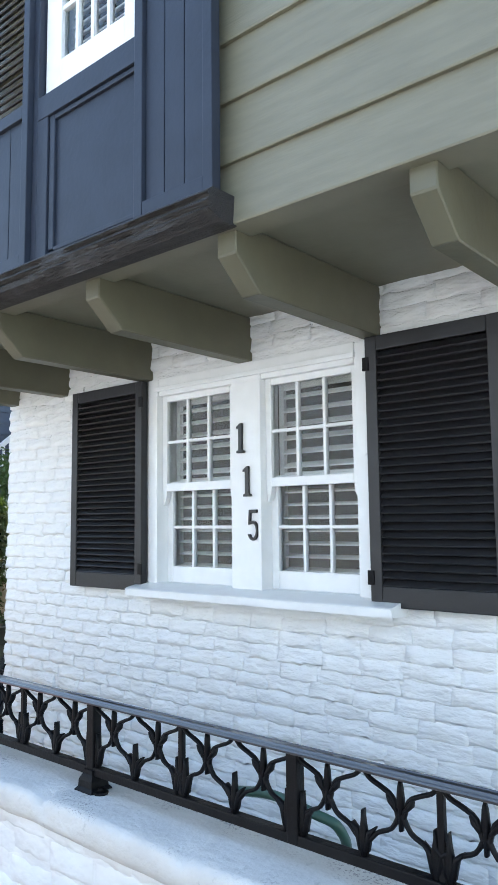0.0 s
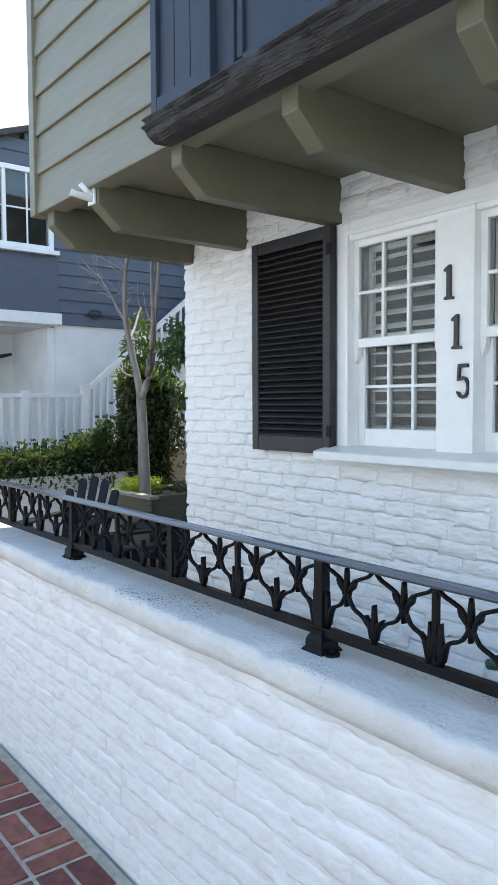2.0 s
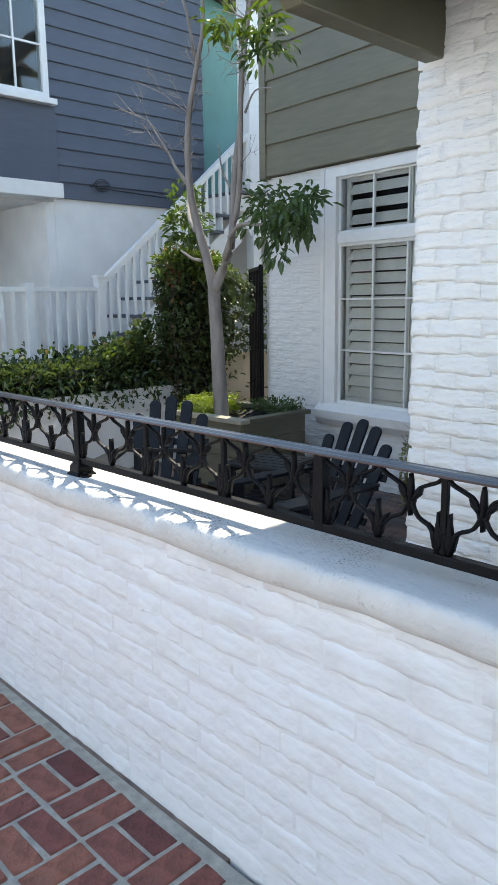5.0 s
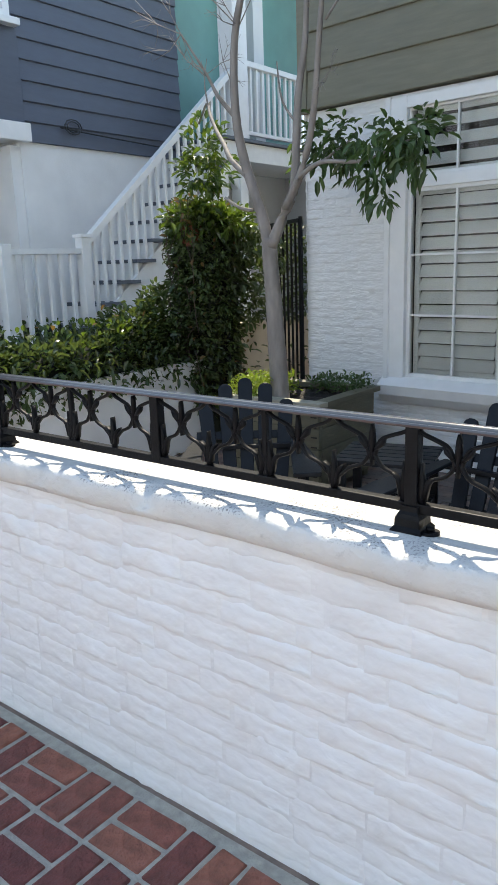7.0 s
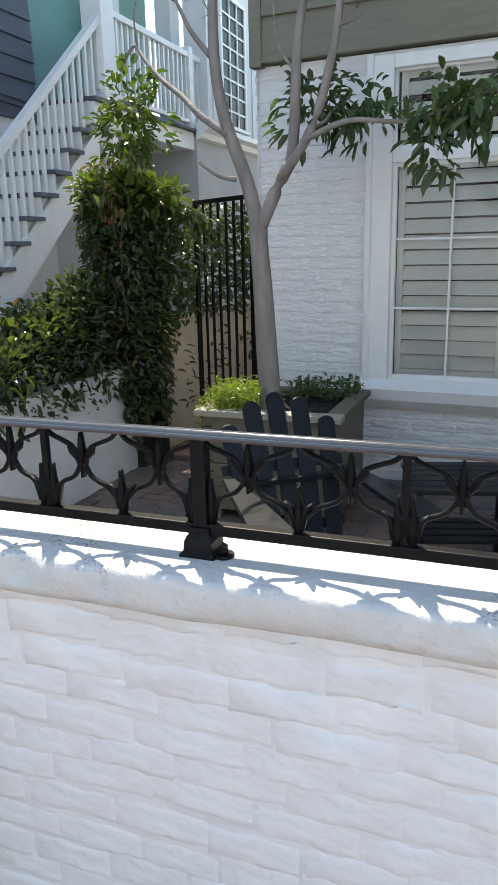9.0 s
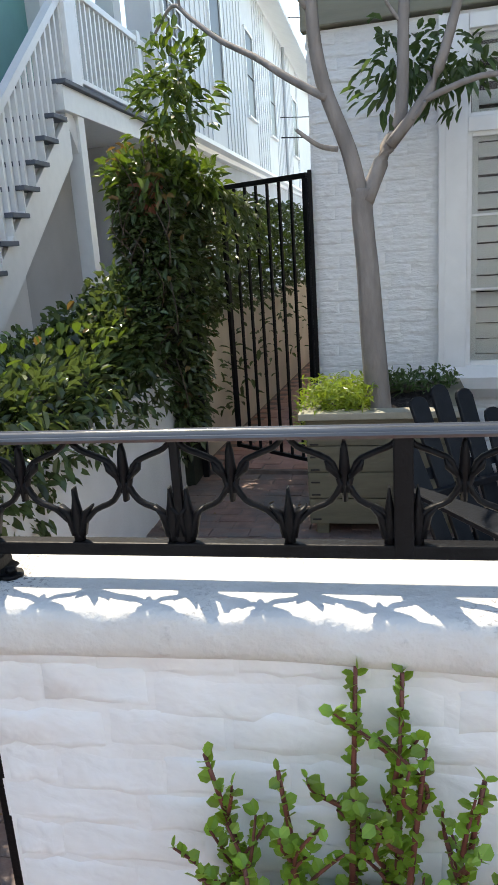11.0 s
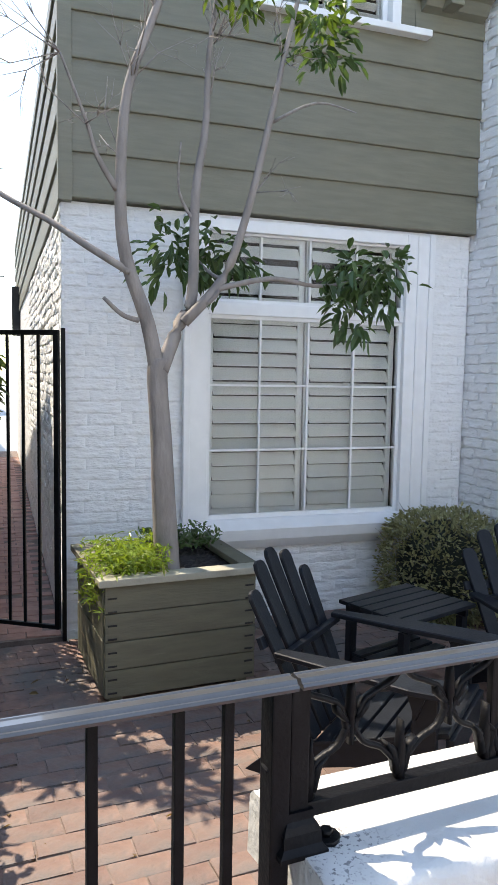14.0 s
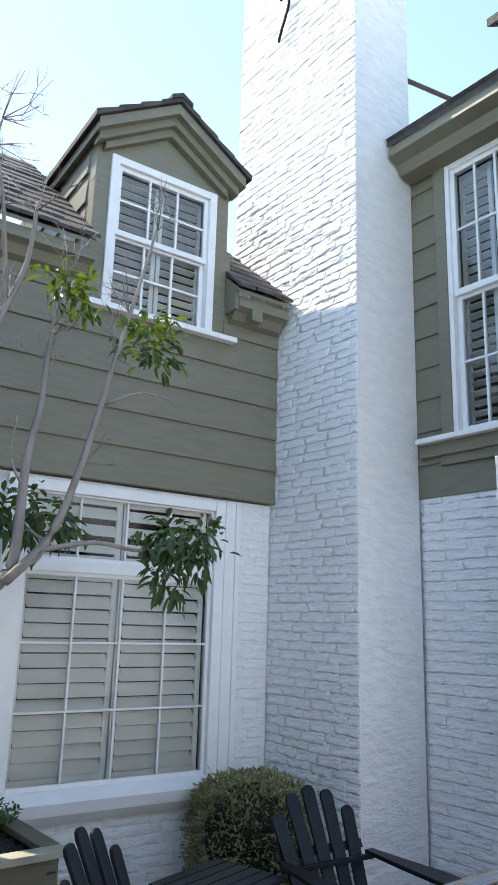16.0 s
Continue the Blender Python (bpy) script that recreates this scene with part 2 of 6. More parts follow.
M_SUCC = leaf_material("succulent_leaf", (0.17, 0.28, 0.035), tint=0.35)
M_STEM_RED = material("red_brown_stem", (0.13, 0.035, 0.025), 0.55, vary=0.2, scale=30)
# Near-black: the shade deep inside foliage, put into the colour.
M_SHADE_CORE = material("foliage_shade_core", (0.012, 0.016, 0.008), 0.95, vary=0.4, scale=20)
M_MULCH = material("dark_bark_mulch", (0.014, 0.011, 0.010), 0.8, vary=0.5, scale=30, bump=1.0, bump_scale=50)
M_PLANTER = material("olive_stained_planter", (0.125, 0.118, 0.080), 0.6, vary=0.12, scale=6, bump=0.3, bump_scale=16, stretch=(1, 1, 6), second=(0.24, 0.23, 0.17), second_amount=0.08, second_scale=5)
M_PLANTER_RIM = material("pale_planter_rim", (0.33, 0.31, 0.24), 0.65, vary=0.12, scale=7, bump=0.3, bump_scale=30)
M_SHINGLE = material("dark_brown_shingle", (0.055, 0.048, 0.045), 0.8, vary=0.3, scale=12, bump=0.5, bump_scale=40, random_tint=0.35)
M_TERRACOTTA = material("terracotta", (0.20, 0.065, 0.035), 0.8, vary=0.2, scale=14)
M_HOSE = material("green_rubber_hose", (0.02, 0.07, 0.05), 0.4)
M_NUMERAL = material("black_metal_numeral", (0.012, 0.012, 0.013), 0.35)
M_CABLE = material("black_cable", (0.02, 0.02, 0.02), 0.6)
M_GREY_PLASTIC = material("white_plastic_fitting", (0.75, 0.75, 0.74), 0.4)
M_GALV = material("rusty_brown_bar", (0.09, 0.06, 0.05), 0.6, vary=0.3, scale=20)
M_FAR_GLASS = material("dark_far_glass", (0.015, 0.015, 0.015), 0.3, spec=0.15, vary=0.1, scale=1)
M_DISTANT = material("distant_grey_house", (0.42, 0.43, 0.45), 0.8, vary=0.1, scale=1)


# ---- building helpers ----
def thing(name, at, label, category, group="", kind=""):
    e = new(name)
    e.location = at
    e.empty_display_size = 0.2
    return tagged(e, label, category, group, kind)


def finish(bm, name, mat):
    me = bpy.data.meshes.new(name)
    bm.normal_update()
    bm.to_mesh(me)
    bm.free()
    me.materials.append(mat)
    return me


def hang(ob, parent):
    ob.parent = parent
    if parent.parent is None:
        ob.matrix_parent_inverse = Matrix.Translation(-Vector(parent.location))
    return ob


def part(name, bm, mat, parent, label=""):
    ob = new(name, finish(bm, name, mat))
    hang(ob, parent)
    if label:
        tagged(ob, label)
    return ob


def solid(name, bm, mat, label, category, kind="", group=""):
    return tagged(new(name, finish(bm, name, mat)), label, category, group, kind)


def box(bm, x0, x1, y0, y1, z0, z1, bevel=0.0, turn=None):
    r = bmesh.ops.create_cube(bm, size=1.0)
    vs = r["verts"]
    bmesh.ops.scale(bm, vec=(abs(x1 - x0), abs(y1 - y0), abs(z1 - z0)), verts=vs)
    if bevel:
        es = list({e for v in vs for e in v.link_edges})
        rb = bmesh.ops.bevel(bm, geom=es, offset=bevel, segments=2, affect="EDGES", profile=0.6)
        vs = list({v for f in rb["faces"] for v in f.verts} | {v for v in vs if v.is_valid})
    m = Matrix.Translation(((x0 + x1) / 2, (y0 + y1) / 2, (z0 + z1) / 2))
    if turn is not None:
        m = m @ turn
    bmesh.ops.transform(bm, matrix=m, verts=vs)
    return bm


def bx(x0, x1, y0, y1, z0, z1, bevel=0.0, turn=None):
    return box(bmesh.new(), x0, x1, y0, y1, z0, z1, bevel, turn)


def prism(bm, outline, axis, a, b):
    """An outline of pairs, drawn out along an axis from a to b."""
    def at(p, k):
        return {"x": (k, p[0], p[1]), "y": (p[0], k, p[1]), "z": (p[0], p[1], k)}[axis]
    va = [bm.verts.new(at(p, a)) for p in outline]
    vb = [bm.verts.new(at(p, b)) for p in outline]
    n = len(outline)
    bm.faces.new(va)
    bm.faces.new(vb[::-1])
    for i in range(n):
        bm.faces.new((va[i], vb[i], vb[(i + 1) % n], va[(i + 1) % n]))
    bmesh.ops.recalc_face_normals(bm, faces=bm.faces)
    return bm


def tube(bm, pts, radii, sides=8):
    """A round bar or limb through points, its radius changing from point to point."""
    pts = [Vector(p) for p in pts]
    if not hasattr(radii, "__len__"):
        radii = [radii] * len(pts)
    rings = []
    for i, p in enumerate(pts):
        d = (pts[min(i + 1, len(pts) - 1)] - pts[max(i - 1, 0)]).normalized()
        u = d.cross(Vector((0.31, 0.2, 0.93) if abs(d.z) < 0.9 else (1, 0.1, 0))).normalized()
        v = d.cross(u)
        rings.append([bm.verts.new(p + radii[i] * (math.cos(a) * u + math.sin(a) * v))
                      for a in [2 * math.pi * k / sides for k in range(sides)]])
    for r0, r1 in zip(rings, rings[1:]):
        for k in range(sides):
            f = bm.faces.new((r0[k], r0[(k + 1) % sides], r1[(k + 1) % sides], r1[k]))
            f.smooth = True
    bm.faces.new(rings[0][::-1])
    bm.faces.new(rings[-1])
    return bm


def smooth_line(pts, per=4):
    """Points of a smooth curve through pts."""
    pts = [Vector(p) for p in pts]
    out = []
    for i in range(len(pts) - 1):
        p0, p1, p2, p3 = pts[max(i - 1, 0)], pts[i], pts[i + 1], pts[min(i + 2, len(pts) - 1)]
        for k in range(per):
            t = k / per
            out.append(0.5 * (2 * p1 + (p2 - p0) * t + (2 * p0 - 5 * p1 + 4 * p2 - p3) * t * t + (3 * p1 - p0 - 3 * p2 + p3) * t ** 3))
    out.append(pts[-1])
    return out


def leaves(name, places, mat, parent, rng, length=0.06, width=0.028, droop=0.3, fold=0.25, label="", up=0.5):
    """Many small pointed leaves, each bent and folded, in one mesh."""
    co, fc = [], []
    for p, out in places:
        d = (Vector(out) * 0.8 + Vector((rng.gauss(0, 1), rng.gauss(0, 1), rng.gauss(0, 0.8) + up)) * 0.6).normalized()
        side = d.cross(Vector((rng.gauss(0, 0.4), rng.gauss(0, 0.4), 1))).normalized()
        nor = side.cross(d)
        s = rng.uniform(0.7, 1.25)
        L, W = length * s, width * s * rng.uniform(0.85, 1.15)
        b = len(co)
        p = Vector(p)
        low = p + d * L * 0.3 - Vector((0, 0, droop * L * 0.06))
        mid = p + d * L * 0.5 - Vector((0, 0, droop * L * 0.15))
        high = p + d * L * 0.7 - Vector((0, 0, droop * L * 0.26))
        tip = p + d * L - Vector((0, 0, droop * L * 0.5))
        up1 = nor * fold * W
        co += [p, low + side * W * 0.44 + up1, high + side * W * 0.42 + up1, tip, high - side * W * 0.42 + up1, low - side * W * 0.44 + up1, mid]
        fc += [(b + k, b + (k + 1) % 6, b + 6) for k in range(6)]
    me = bpy.data.meshes.new(name)
    me.from_pydata([tuple(c) for c in co], [], fc)
    me.materials.append(mat)
    ob = new(name, me)
    if parent is not None:
        hang(ob, parent)
    return tagged(ob, label, kind="stuff" if parent is not None else "")


def brick_mesh(w, h, d, rng, name, mat, rough=0.25, dome=0.5, soft=0.0):
    """One hand-made brick under many coats of paint: face uneven, lower edge proud, ends soft. Its back lies in the plane y = 0 and its face looks to -y."""
    nx, nz = 7, 4
    co, fc = [], []
    lean = rng.uniform(-rough, rough) * 0.45
    for j in range(nz):
        for i in range(nx):
            u, v = i / (nx - 1), (0.0, 0.16, 0.80, 1.0)[j]
            end = i in (0, nx - 1)
            x = (u - 0.5) * w + rng.uniform(-1, 1) * (0.0 if end else 0.02) * w
            z = (v - 0.5) * h + rng.uniform(-1, 1) * 0.09 * h * (1 if j in (0, nz - 1) else 0.6)
            k = (0.85, 1.15, 0.9, 1 - dome)[j] * (1 - (1.3 if soft > 0.005 else 0.3) * dome * end) + lean
            co.append((x, -max(0.0008, d * k * (1 + rng.uniform(-rough, rough))), z))
    for j in range(nz - 1):
        for i in range(nx - 1):
            a = j * nx + i
            fc.append((a, a + 1, a + nx + 1, a + nx))
    ring = [i for i in range(nx)] + [nx * j + nx - 1 for j in range(1, nz)] + [nx * (nz - 1) + i for i in range(nx - 2, -1, -1)] + [nx * j for j in range(nz - 2, 0, -1)]
    base = len(co)
    for k in ring:
        co.append((co[k][0] + math.copysign(soft, co[k][0]) * (abs(co[k][0]) > 0.4 * w), 0.001 if soft else 0.004, co[k][2] + math.copysign(soft, co[k][2])))
    m = len(ring)
    for k in range(m):
        fc.append((ring[k], base + k, base + (k + 1) % m, ring[(k + 1) % m]))
    me = bpy.data.meshes.new(name)
    me.from_pydata(co, [], fc)
    me.materials.append(mat)
    for k, p in enumerate(me.polygons):
        p.use_smooth = bool(soft) or k < (nx - 1) * (nz - 1)
    me.update()
    return me


def lay_bricks(name, parent, mat, place, width, height, pitch, length, depth, rng, skip=None, near=None, limit=290, rough=0.3, joint=0.0, piece="brick", dome=0.35, jitter=0.004, soft=0.0):
    """Courses of bricks on a face. place: matrix from the face's own x (along), z (up) and -y (out). near(x, z) picks those that are objects of their own."""
    kinds = [brick_mesh(length - joint, pitch - joint, depth, rng, piece, mat, rough, dome, soft) for _ in range(14)]
    halves = [brick_mesh(length / 2 - joint, pitch - joint, depth, rng, piece, mat, rough, dome, soft) for _ in range(4)]
    co, fc, sm, count = [], [], [], 0
    rows = int(height / pitch + 0.5)
    for r in range(rows):
        z = (r + 0.5) * pitch
        x = 0.0
        first = True
        while x < width - 0.02:
            half = (first and r % 2 == 1) or (width - x < length * 0.8)
            size = rng.uniform(0.82, 1.18)
            w = (length / 2 if half else length) * size
            first = False
            if x + w > width - 0.05:
                size *= (width - x) / w
                w = width - x
            cx = x + w / 2
            x += w
            if skip and skip(cx, z, w, pitch):
                continue
            me = rng.choice(halves if half else kinds)
            m = place @ Matrix.Translation((cx + rng.uniform(-jitter, jitter) * 0.5, 0, z + rng.uniform(-jitter, jitter) * 0.8 + 0.006 * math.sin(cx * 3.1 + r * 0.6))) @ Euler((0, radians(rng.uniform(-1.4, 1.4)), 0)).to_matrix().to_4x4() @ Matrix.Diagonal((size * (1.0 if soft > 0.005 else 1.05), 1, 1.03, 1))
            if near and near(cx, z) and count < limit:
                ob = new(piece, me)
                ob.parent = parent
                if parent.parent is None:
                    ob.matrix_parent_inverse = Matrix.Translation(-Vector(parent.location))
                ob.matrix_basis = m
                count += 1
            else:
                b = len(co)
                co += [tuple(m @ v.co) for v in me.vertices]
                fc += [tuple(b + i for i in p.vertices) for p in me.polygons]
                sm += [p.use_smooth for p in me.polygons]
    if co:
        me = bpy.data.meshes.new(name)
        me.from_pydata(co, [], fc)
        me.materials.append(mat)
        me.polygons.foreach_set("use_smooth", sm)
        ob = new(name, me)
        hang(ob, parent)
        tagged(ob, kind="stuff")


def face_matrix(origin, along):
    """The face that starts at origin and runs along a level way; it looks to the right of that way turned down, that is to -y for a way along +x."""
    a = Vector(along).normalized()
    n = Vector((-a.y, a.x, 0))
    return Matrix(((a.x, n.x, 0, origin[0]), (a.y, n.y, 0, origin[1]), (0, 0, 1, origin[2]), (0, 0, 0, 1)))


# ---- ground ----
rng = random.Random(7)
bm = bmesh.new()
vs = [bm.verts.new(p) for p in ((-900, -900, -0.06), (900, -900, -0.06), (900, 900, -0.06), (-900, 900, -0.06))]
bm.faces.new(vs)
solid("ground", bm, M_GROUND, "pale grey concrete ground reaching to the horizon", "ground", "structure")
pavement = solid("pavement", bx(-11.0, 1.5, -1.6, 1.36, -0.05, -0.006), M_MORTAR, "basket-weave red brick pavement with pale mortar joints", "pavement", "structure")
patio = solid("floor_patio", bx(-8.75, -4.4, 1.36, 4.9, -0.05, -0.005), M_PATIO_JOINT, "worn pinkish brick patio floor in dappled shade", "patio floor", "structure")
alley = solid("floor_alley", bx(-8.75, -7.88, 4.9, 16, -0.05, -0.005), M_PATIO_JOINT, "pinkish brick alley floor beyond the gate", "alley floor", "structure")
# Out of view: stands for the reflected houses and throws sun back.
opposite = solid("wall_opposite", bx(-40, 30, -8.8, -8.5, -0.06, 6.5), M_OPPOSITE, "plain unseen blue-grey house fronts across the street, added to bounce light", "house wall", "structure")
solid("floor_yard", bx(-11.2, -8.95, 1.36, 9.5, -0.05, -0.006), M_GROUND, "grey concrete yard beside the stair", "yard", "structure")

# ---- low garden wall ----
WALL_X0, WALL_X1 = -8.08, 1.2
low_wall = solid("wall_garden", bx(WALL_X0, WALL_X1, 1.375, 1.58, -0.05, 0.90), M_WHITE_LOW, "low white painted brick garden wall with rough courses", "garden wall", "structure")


def coping_mesh():
    m = bmesh.new()
    prof = [(1.373, 0.874), (1.356, 0.876), (1.347, 0.884), (1.343, 0.90), (1.343, 0.922), (1.346, 0.939), (1.353, 0.951), (1.368, 0.954), (1.40, 0.956), (1.48, 0.957), (1.58, 0.956), (1.612, 0.952), (1.624, 0.94), (1.63, 0.84)]
    n = 420
    rings = []
    for i in range(n + 1):
        x = WALL_X0 - 0.025 + (WALL_X1 - WALL_X0) * i / n
        ring = []
        for k, (y, z) in enumerate(prof):
            w = noise.noise(Vector((x * 2.2, y * 3, z * 3))) * 0.010 + noise.noise(Vector((x * 9, y * 14, z * 9))) * 0.004
            chip = max(0.0, noise.noise(Vector((x * 11, 3.0, k * 0.15))) - 0.18) * 0.045 if 3 < k < 8 else 0.0
            y, z = y + chip * 0.7, z - chip
            ring.append(m.verts.new((x, y + (0.8 * w if k < 8 else 0.3 * w), z + (0.6 * w if 0 < k < 8 else 0.15 * w))))
        rings.append(ring)
    for a, b in zip(rings, rings[1:]):
        for k in range(len(prof) - 1):
            f = m.faces.new((a[k], b[k], b[k + 1], a[k + 1]))
            f.smooth = True
        m.faces.new((a[-1], b[-1], b[0], a[0]))
    m.faces.new(rings[0])
    m.faces.new(rings[-1][::-1])
    bmesh.ops.recalc_face_normals(m, faces=m.faces)
    return m


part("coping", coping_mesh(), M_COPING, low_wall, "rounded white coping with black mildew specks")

# ---- wing of the house with the numbers ----
WX0, WY, WX1 = -4.88, 2.93, 0.6
wing = thing("wall_wing_front", (-3, 2.95, 0), "white painted rough brick house front", "house wall", kind="structure")
HOLE = (-3.455, -2.04, 1.285, 2.47)


def wall_with_hole(x0, x1, y0, y1, z0, z1, h):
    m = bmesh.new()
    box(m, x0, h[0], y0, y1, z0, z1)
    box(m, h[1], x1, y0, y1, z0, z1)
    box(m, h[0], h[1], y0, y1, z0, h[2])
    box(m, h[0], h[1], y0, y1, h[3], z1)
    return m


part("backing", wall_with_hole(-4.2, WX1, WY + 0.012, WY + 0.22, -0.05, 2.70, HOLE), M_WHITE_BRICK, wing)
part("return_wall", prism(bmesh.new(), [(WX0, WY + 0.014), (-4.40, 3.17), (-4.2, 3.17), (-4.2, WY + 0.014)], "z", -0.05, 2.70), M_WHITE_BRICK, wing)
wing_side = thing("wall_wing_side", (-4.4, 3.5, 0), "white painted brick side wall of the house", "house wall", kind="structure")
part("backing", bx(-4.38, -4.2, 3.16, 4.6, -0.05, 2.70), M_WHITE_BRICK, wing_side)

# ---- wall behind the patio ----
PX0, PX1, PY = -7.88, -5.08, 4.90
patio_wall = thing("wall_patio", (-6.5, 4.95, 0), "white painted brick wall facing the patio", "house wall", kind="structure")
PHOLE = (-7.12, -5.42, 0.56, 2.56)
part("backing", wall_with_hole(PX0, PX1, PY + 0.010, PY + 0.2, -0.05, 2.60, PHOLE), M_WHITE_BRICK, patio_wall)
alley_wall = thing("wall_alley_side", (-7.88, 8, 0), "white painted brick wall along the alley", "house wall", kind="structure")
part("backing", bx(PX0 + 0.01, -7.7, PY + 0.21, 16, -0.05, 2.60), M_WHITE_BRICK, alley_wall)

# ---- chimney ----
CHX0, CHX1, CHY0, CHY1 = -5.08, -4.40, 3.92, 5.45
chimney = thing("chimney", (-4.75, 4.6, 0), "tall white painted brick chimney rising past the eaves", "chimney", kind="structure")
part("stack", bx(CHX0 + 0.012, CHX1, CHY0 + 0.008, CHY1, -0.05, 9.0), M_WHITE_BRICK, chimney)


# ---- lapped siding ----
def siding(name, x0, x1, y, z0, z1, pitch, mat, label, along="x", out=-1, skip=None, lap=0.022, body=0.12, category="house wall"):
    """Boards that overlap downwards. along x: the face looks to out * y; along y: x0, x1 run along y and the face, at x = y, looks to out * x."""
    t = thing(name, ((x0 + x1) / 2, y, z0) if along == "x" else (y, (x0 + x1) / 2, z0), label, category, kind="structure")
    z = z0
    while z < z1 - 0.01:
        h = min(pitch, z1 - z)
        runs = [(x0, x1)]
        if skip:
            runs = skip(z, z + h, x0, x1)
        for a, b in runs:
            if b - a < 0.02:
                continue
            o = out
            prof = [(y + o * (lap - 0.003), z), (y + o * lap, z + 0.006), (y + o * 0.004, z + h), (y - o * body, z + h), (y - o * body, z + 0.0)]
            part("board", prism(bmesh.new(), prof, "x" if along == "x" else "y", a, b) if along == "x" else prism(bmesh.new(), prof, "y", a, b), mat, t)
        z += pitch
    return t


OY = 1.955
siding("wall_overhang_front", -4.93, 0.6, OY, 2.668, 5.4, 0.2215, M_OLIVE, "olive green lapped siding on the overhanging storey", body=0.1, skip=lambda za, zb, a, b: [(a, -3.02), (-2.33, b)] if zb > 3.46 else [(a, b)])
siding("wall_overhang_side", OY + 0.12, 2.6, -4.94, 2.668, 5.4, 0.2215, M_OLIVE, "olive green lapped siding at the end of the overhang", along="y", out=-1, body=0.1)
solid("trim_overhang_corner", bx(-4.98, -4.91, OY - 0.035, OY + 0.118, 2.66, 5.4, 0.004), M_OLIVE, "olive green painted corner board", "corner board", "structure")
solid("soffit", prism(bmesh.new(), [(-4.92, OY + 0.02), (0.6, OY + 0.02), (0.6, 3.2), (-4.40, 3.2), (-4.90, 2.90)], "z", 2.702, 2.74), M_OLIVE, "olive green painted soffit boards", "soffit", "structure")


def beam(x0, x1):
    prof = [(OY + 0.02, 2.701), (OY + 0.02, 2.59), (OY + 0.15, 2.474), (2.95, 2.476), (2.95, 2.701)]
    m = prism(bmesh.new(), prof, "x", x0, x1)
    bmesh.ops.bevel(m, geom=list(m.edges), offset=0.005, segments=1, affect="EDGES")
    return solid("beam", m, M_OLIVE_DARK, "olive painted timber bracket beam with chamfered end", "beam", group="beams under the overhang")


for a, b in ((-4.865, -4.775), (-4.305, -4.215), (-3.525, -3.44), (-2.79, -2.703), (-2.05, -1.962), (-1.31, -1.222), (-0.57, -0.482)):
    beam(a, b)

# ---- upper storey over the patio ----
def patio_skip(za, zb, x0, x1):
    if zb > 3.96 - 0.02:
        return [(x0, -6.76), (-5.61, x1)]
    return [(x0, x1)]


siding("wall_upper_patio", -7.82, PX1 + 0.01, PY - 0.03, 2.61, 4.16, 0.2585, M_OLIVE, "olive green lapped siding over the patio window", skip=patio_skip, body=0.2)
solid("trim_upper_corner", bx(-7.90, -7.82, PY - 0.06, PY + 0.02, 2.59, 4.14, 0.004), M_OLIVE, "olive corner board of the upper storey", "corner board", "structure")
siding("wall_upper_alley", PY + 0.03, 16, -7.87, 2.60, 4.14, 0.262, M_OLIVE, "olive green lapped siding along the alley", along="y", out=-1, body=0.1)
siding("wall_upper_wing_side", 2.62, 4.3, -4.38, 2.635, 5.45, 0.255, M_OLIVE, "olive green lapped siding beside the chimney", along="y", out=-1, body=0.1,
       skip=lambda za, zb, a, b: [(a, 2.80), (3.69, b)] if zb > 3.10 else [(a, b)])


# ---- roofs ----
def shingle_roof(name, x0, x1, y0, z0, y1, slope, label, skip=None, course=0.16):
    t = thing(name, ((x0 + x1) / 2, y0, z0), label, "roof", kind="structure")
    n = int((y1 - y0) / course)
    for i in range(n):
        ya, yb = y0 + i * course, y0 + (i + 1) * course + 0.02
        x = x0
        while x < x1:
            w = min(rng.uniform(0.12, 0.26), x1 - x)
            za, zb = z0 + slope * (ya - y0), z0 + slope * (yb - y0)
            j = rng.uniform(-0.012, 0.012)
            if not (skip and skip(x + w / 2, ya)):
                part("shingle", prism(bmesh.new(), [(ya + j, za + 0.004), (ya + j, za + 0.034), (yb, zb + 0.016), (yb, zb)], "x", x + 0.003, x + w - 0.003), M_SHINGLE, t)
            x += w
    return t


def under(name, x0, x1, y0, z0, y1, slope, th, mat, label):
    return solid(name, prism(bmesh.new(), [(y0, z0), (y1, z0 + slope * (y1 - y0)), (y1, z0 + slope * (y1 - y0) - th), (y0, z0 - th * 0.5)], "x", x0, x1), mat, label, "roof", "structure")


EZ, EY0, SL = 4.23, 4.66, 0.85
for a, b in ((-8.02, -6.77), (-5.60, -5.09)):
    under("roof_deck", a, b, EY0, EZ, 6.6, SL, 0.06, M_OLIVE, "olive painted roof edge above the patio")
    shingle_roof("roof_patio", a - 0.01, b, EY0 - 0.03, EZ + 0.004, 6.6, SL, "weathered dark brown wood shingle roof")
    solid("trim_eave", prism(bmesh.new(), [(4.70, 4.19), (4.70, 4.11), (4.76, 4.09), (4.80, 4.03), (4.875, 4.0), (4.875, 4.22)], "x", a + 0.03, b), M_OLIVE, "olive painted moulded eave cornice", "cornice", "structure")
solid("trim_eave_end", prism(bmesh.new(), [(4.71, 4.08), (4.71, 4.245), (5.6, 5.0), (5.6, 4.08)], "x", -5.60, -5.57), M_OLIVE, "olive board closing the eave beside the dormer", "eave board", "structure")
under("roof_deck_back", -6.74, -5.52, 5.6, 5.0, 6.6, SL, 0.06, M_OLIVE, "roof edge behind the dormer")


# ---- neighbouring grey house ----
GX = -10.72
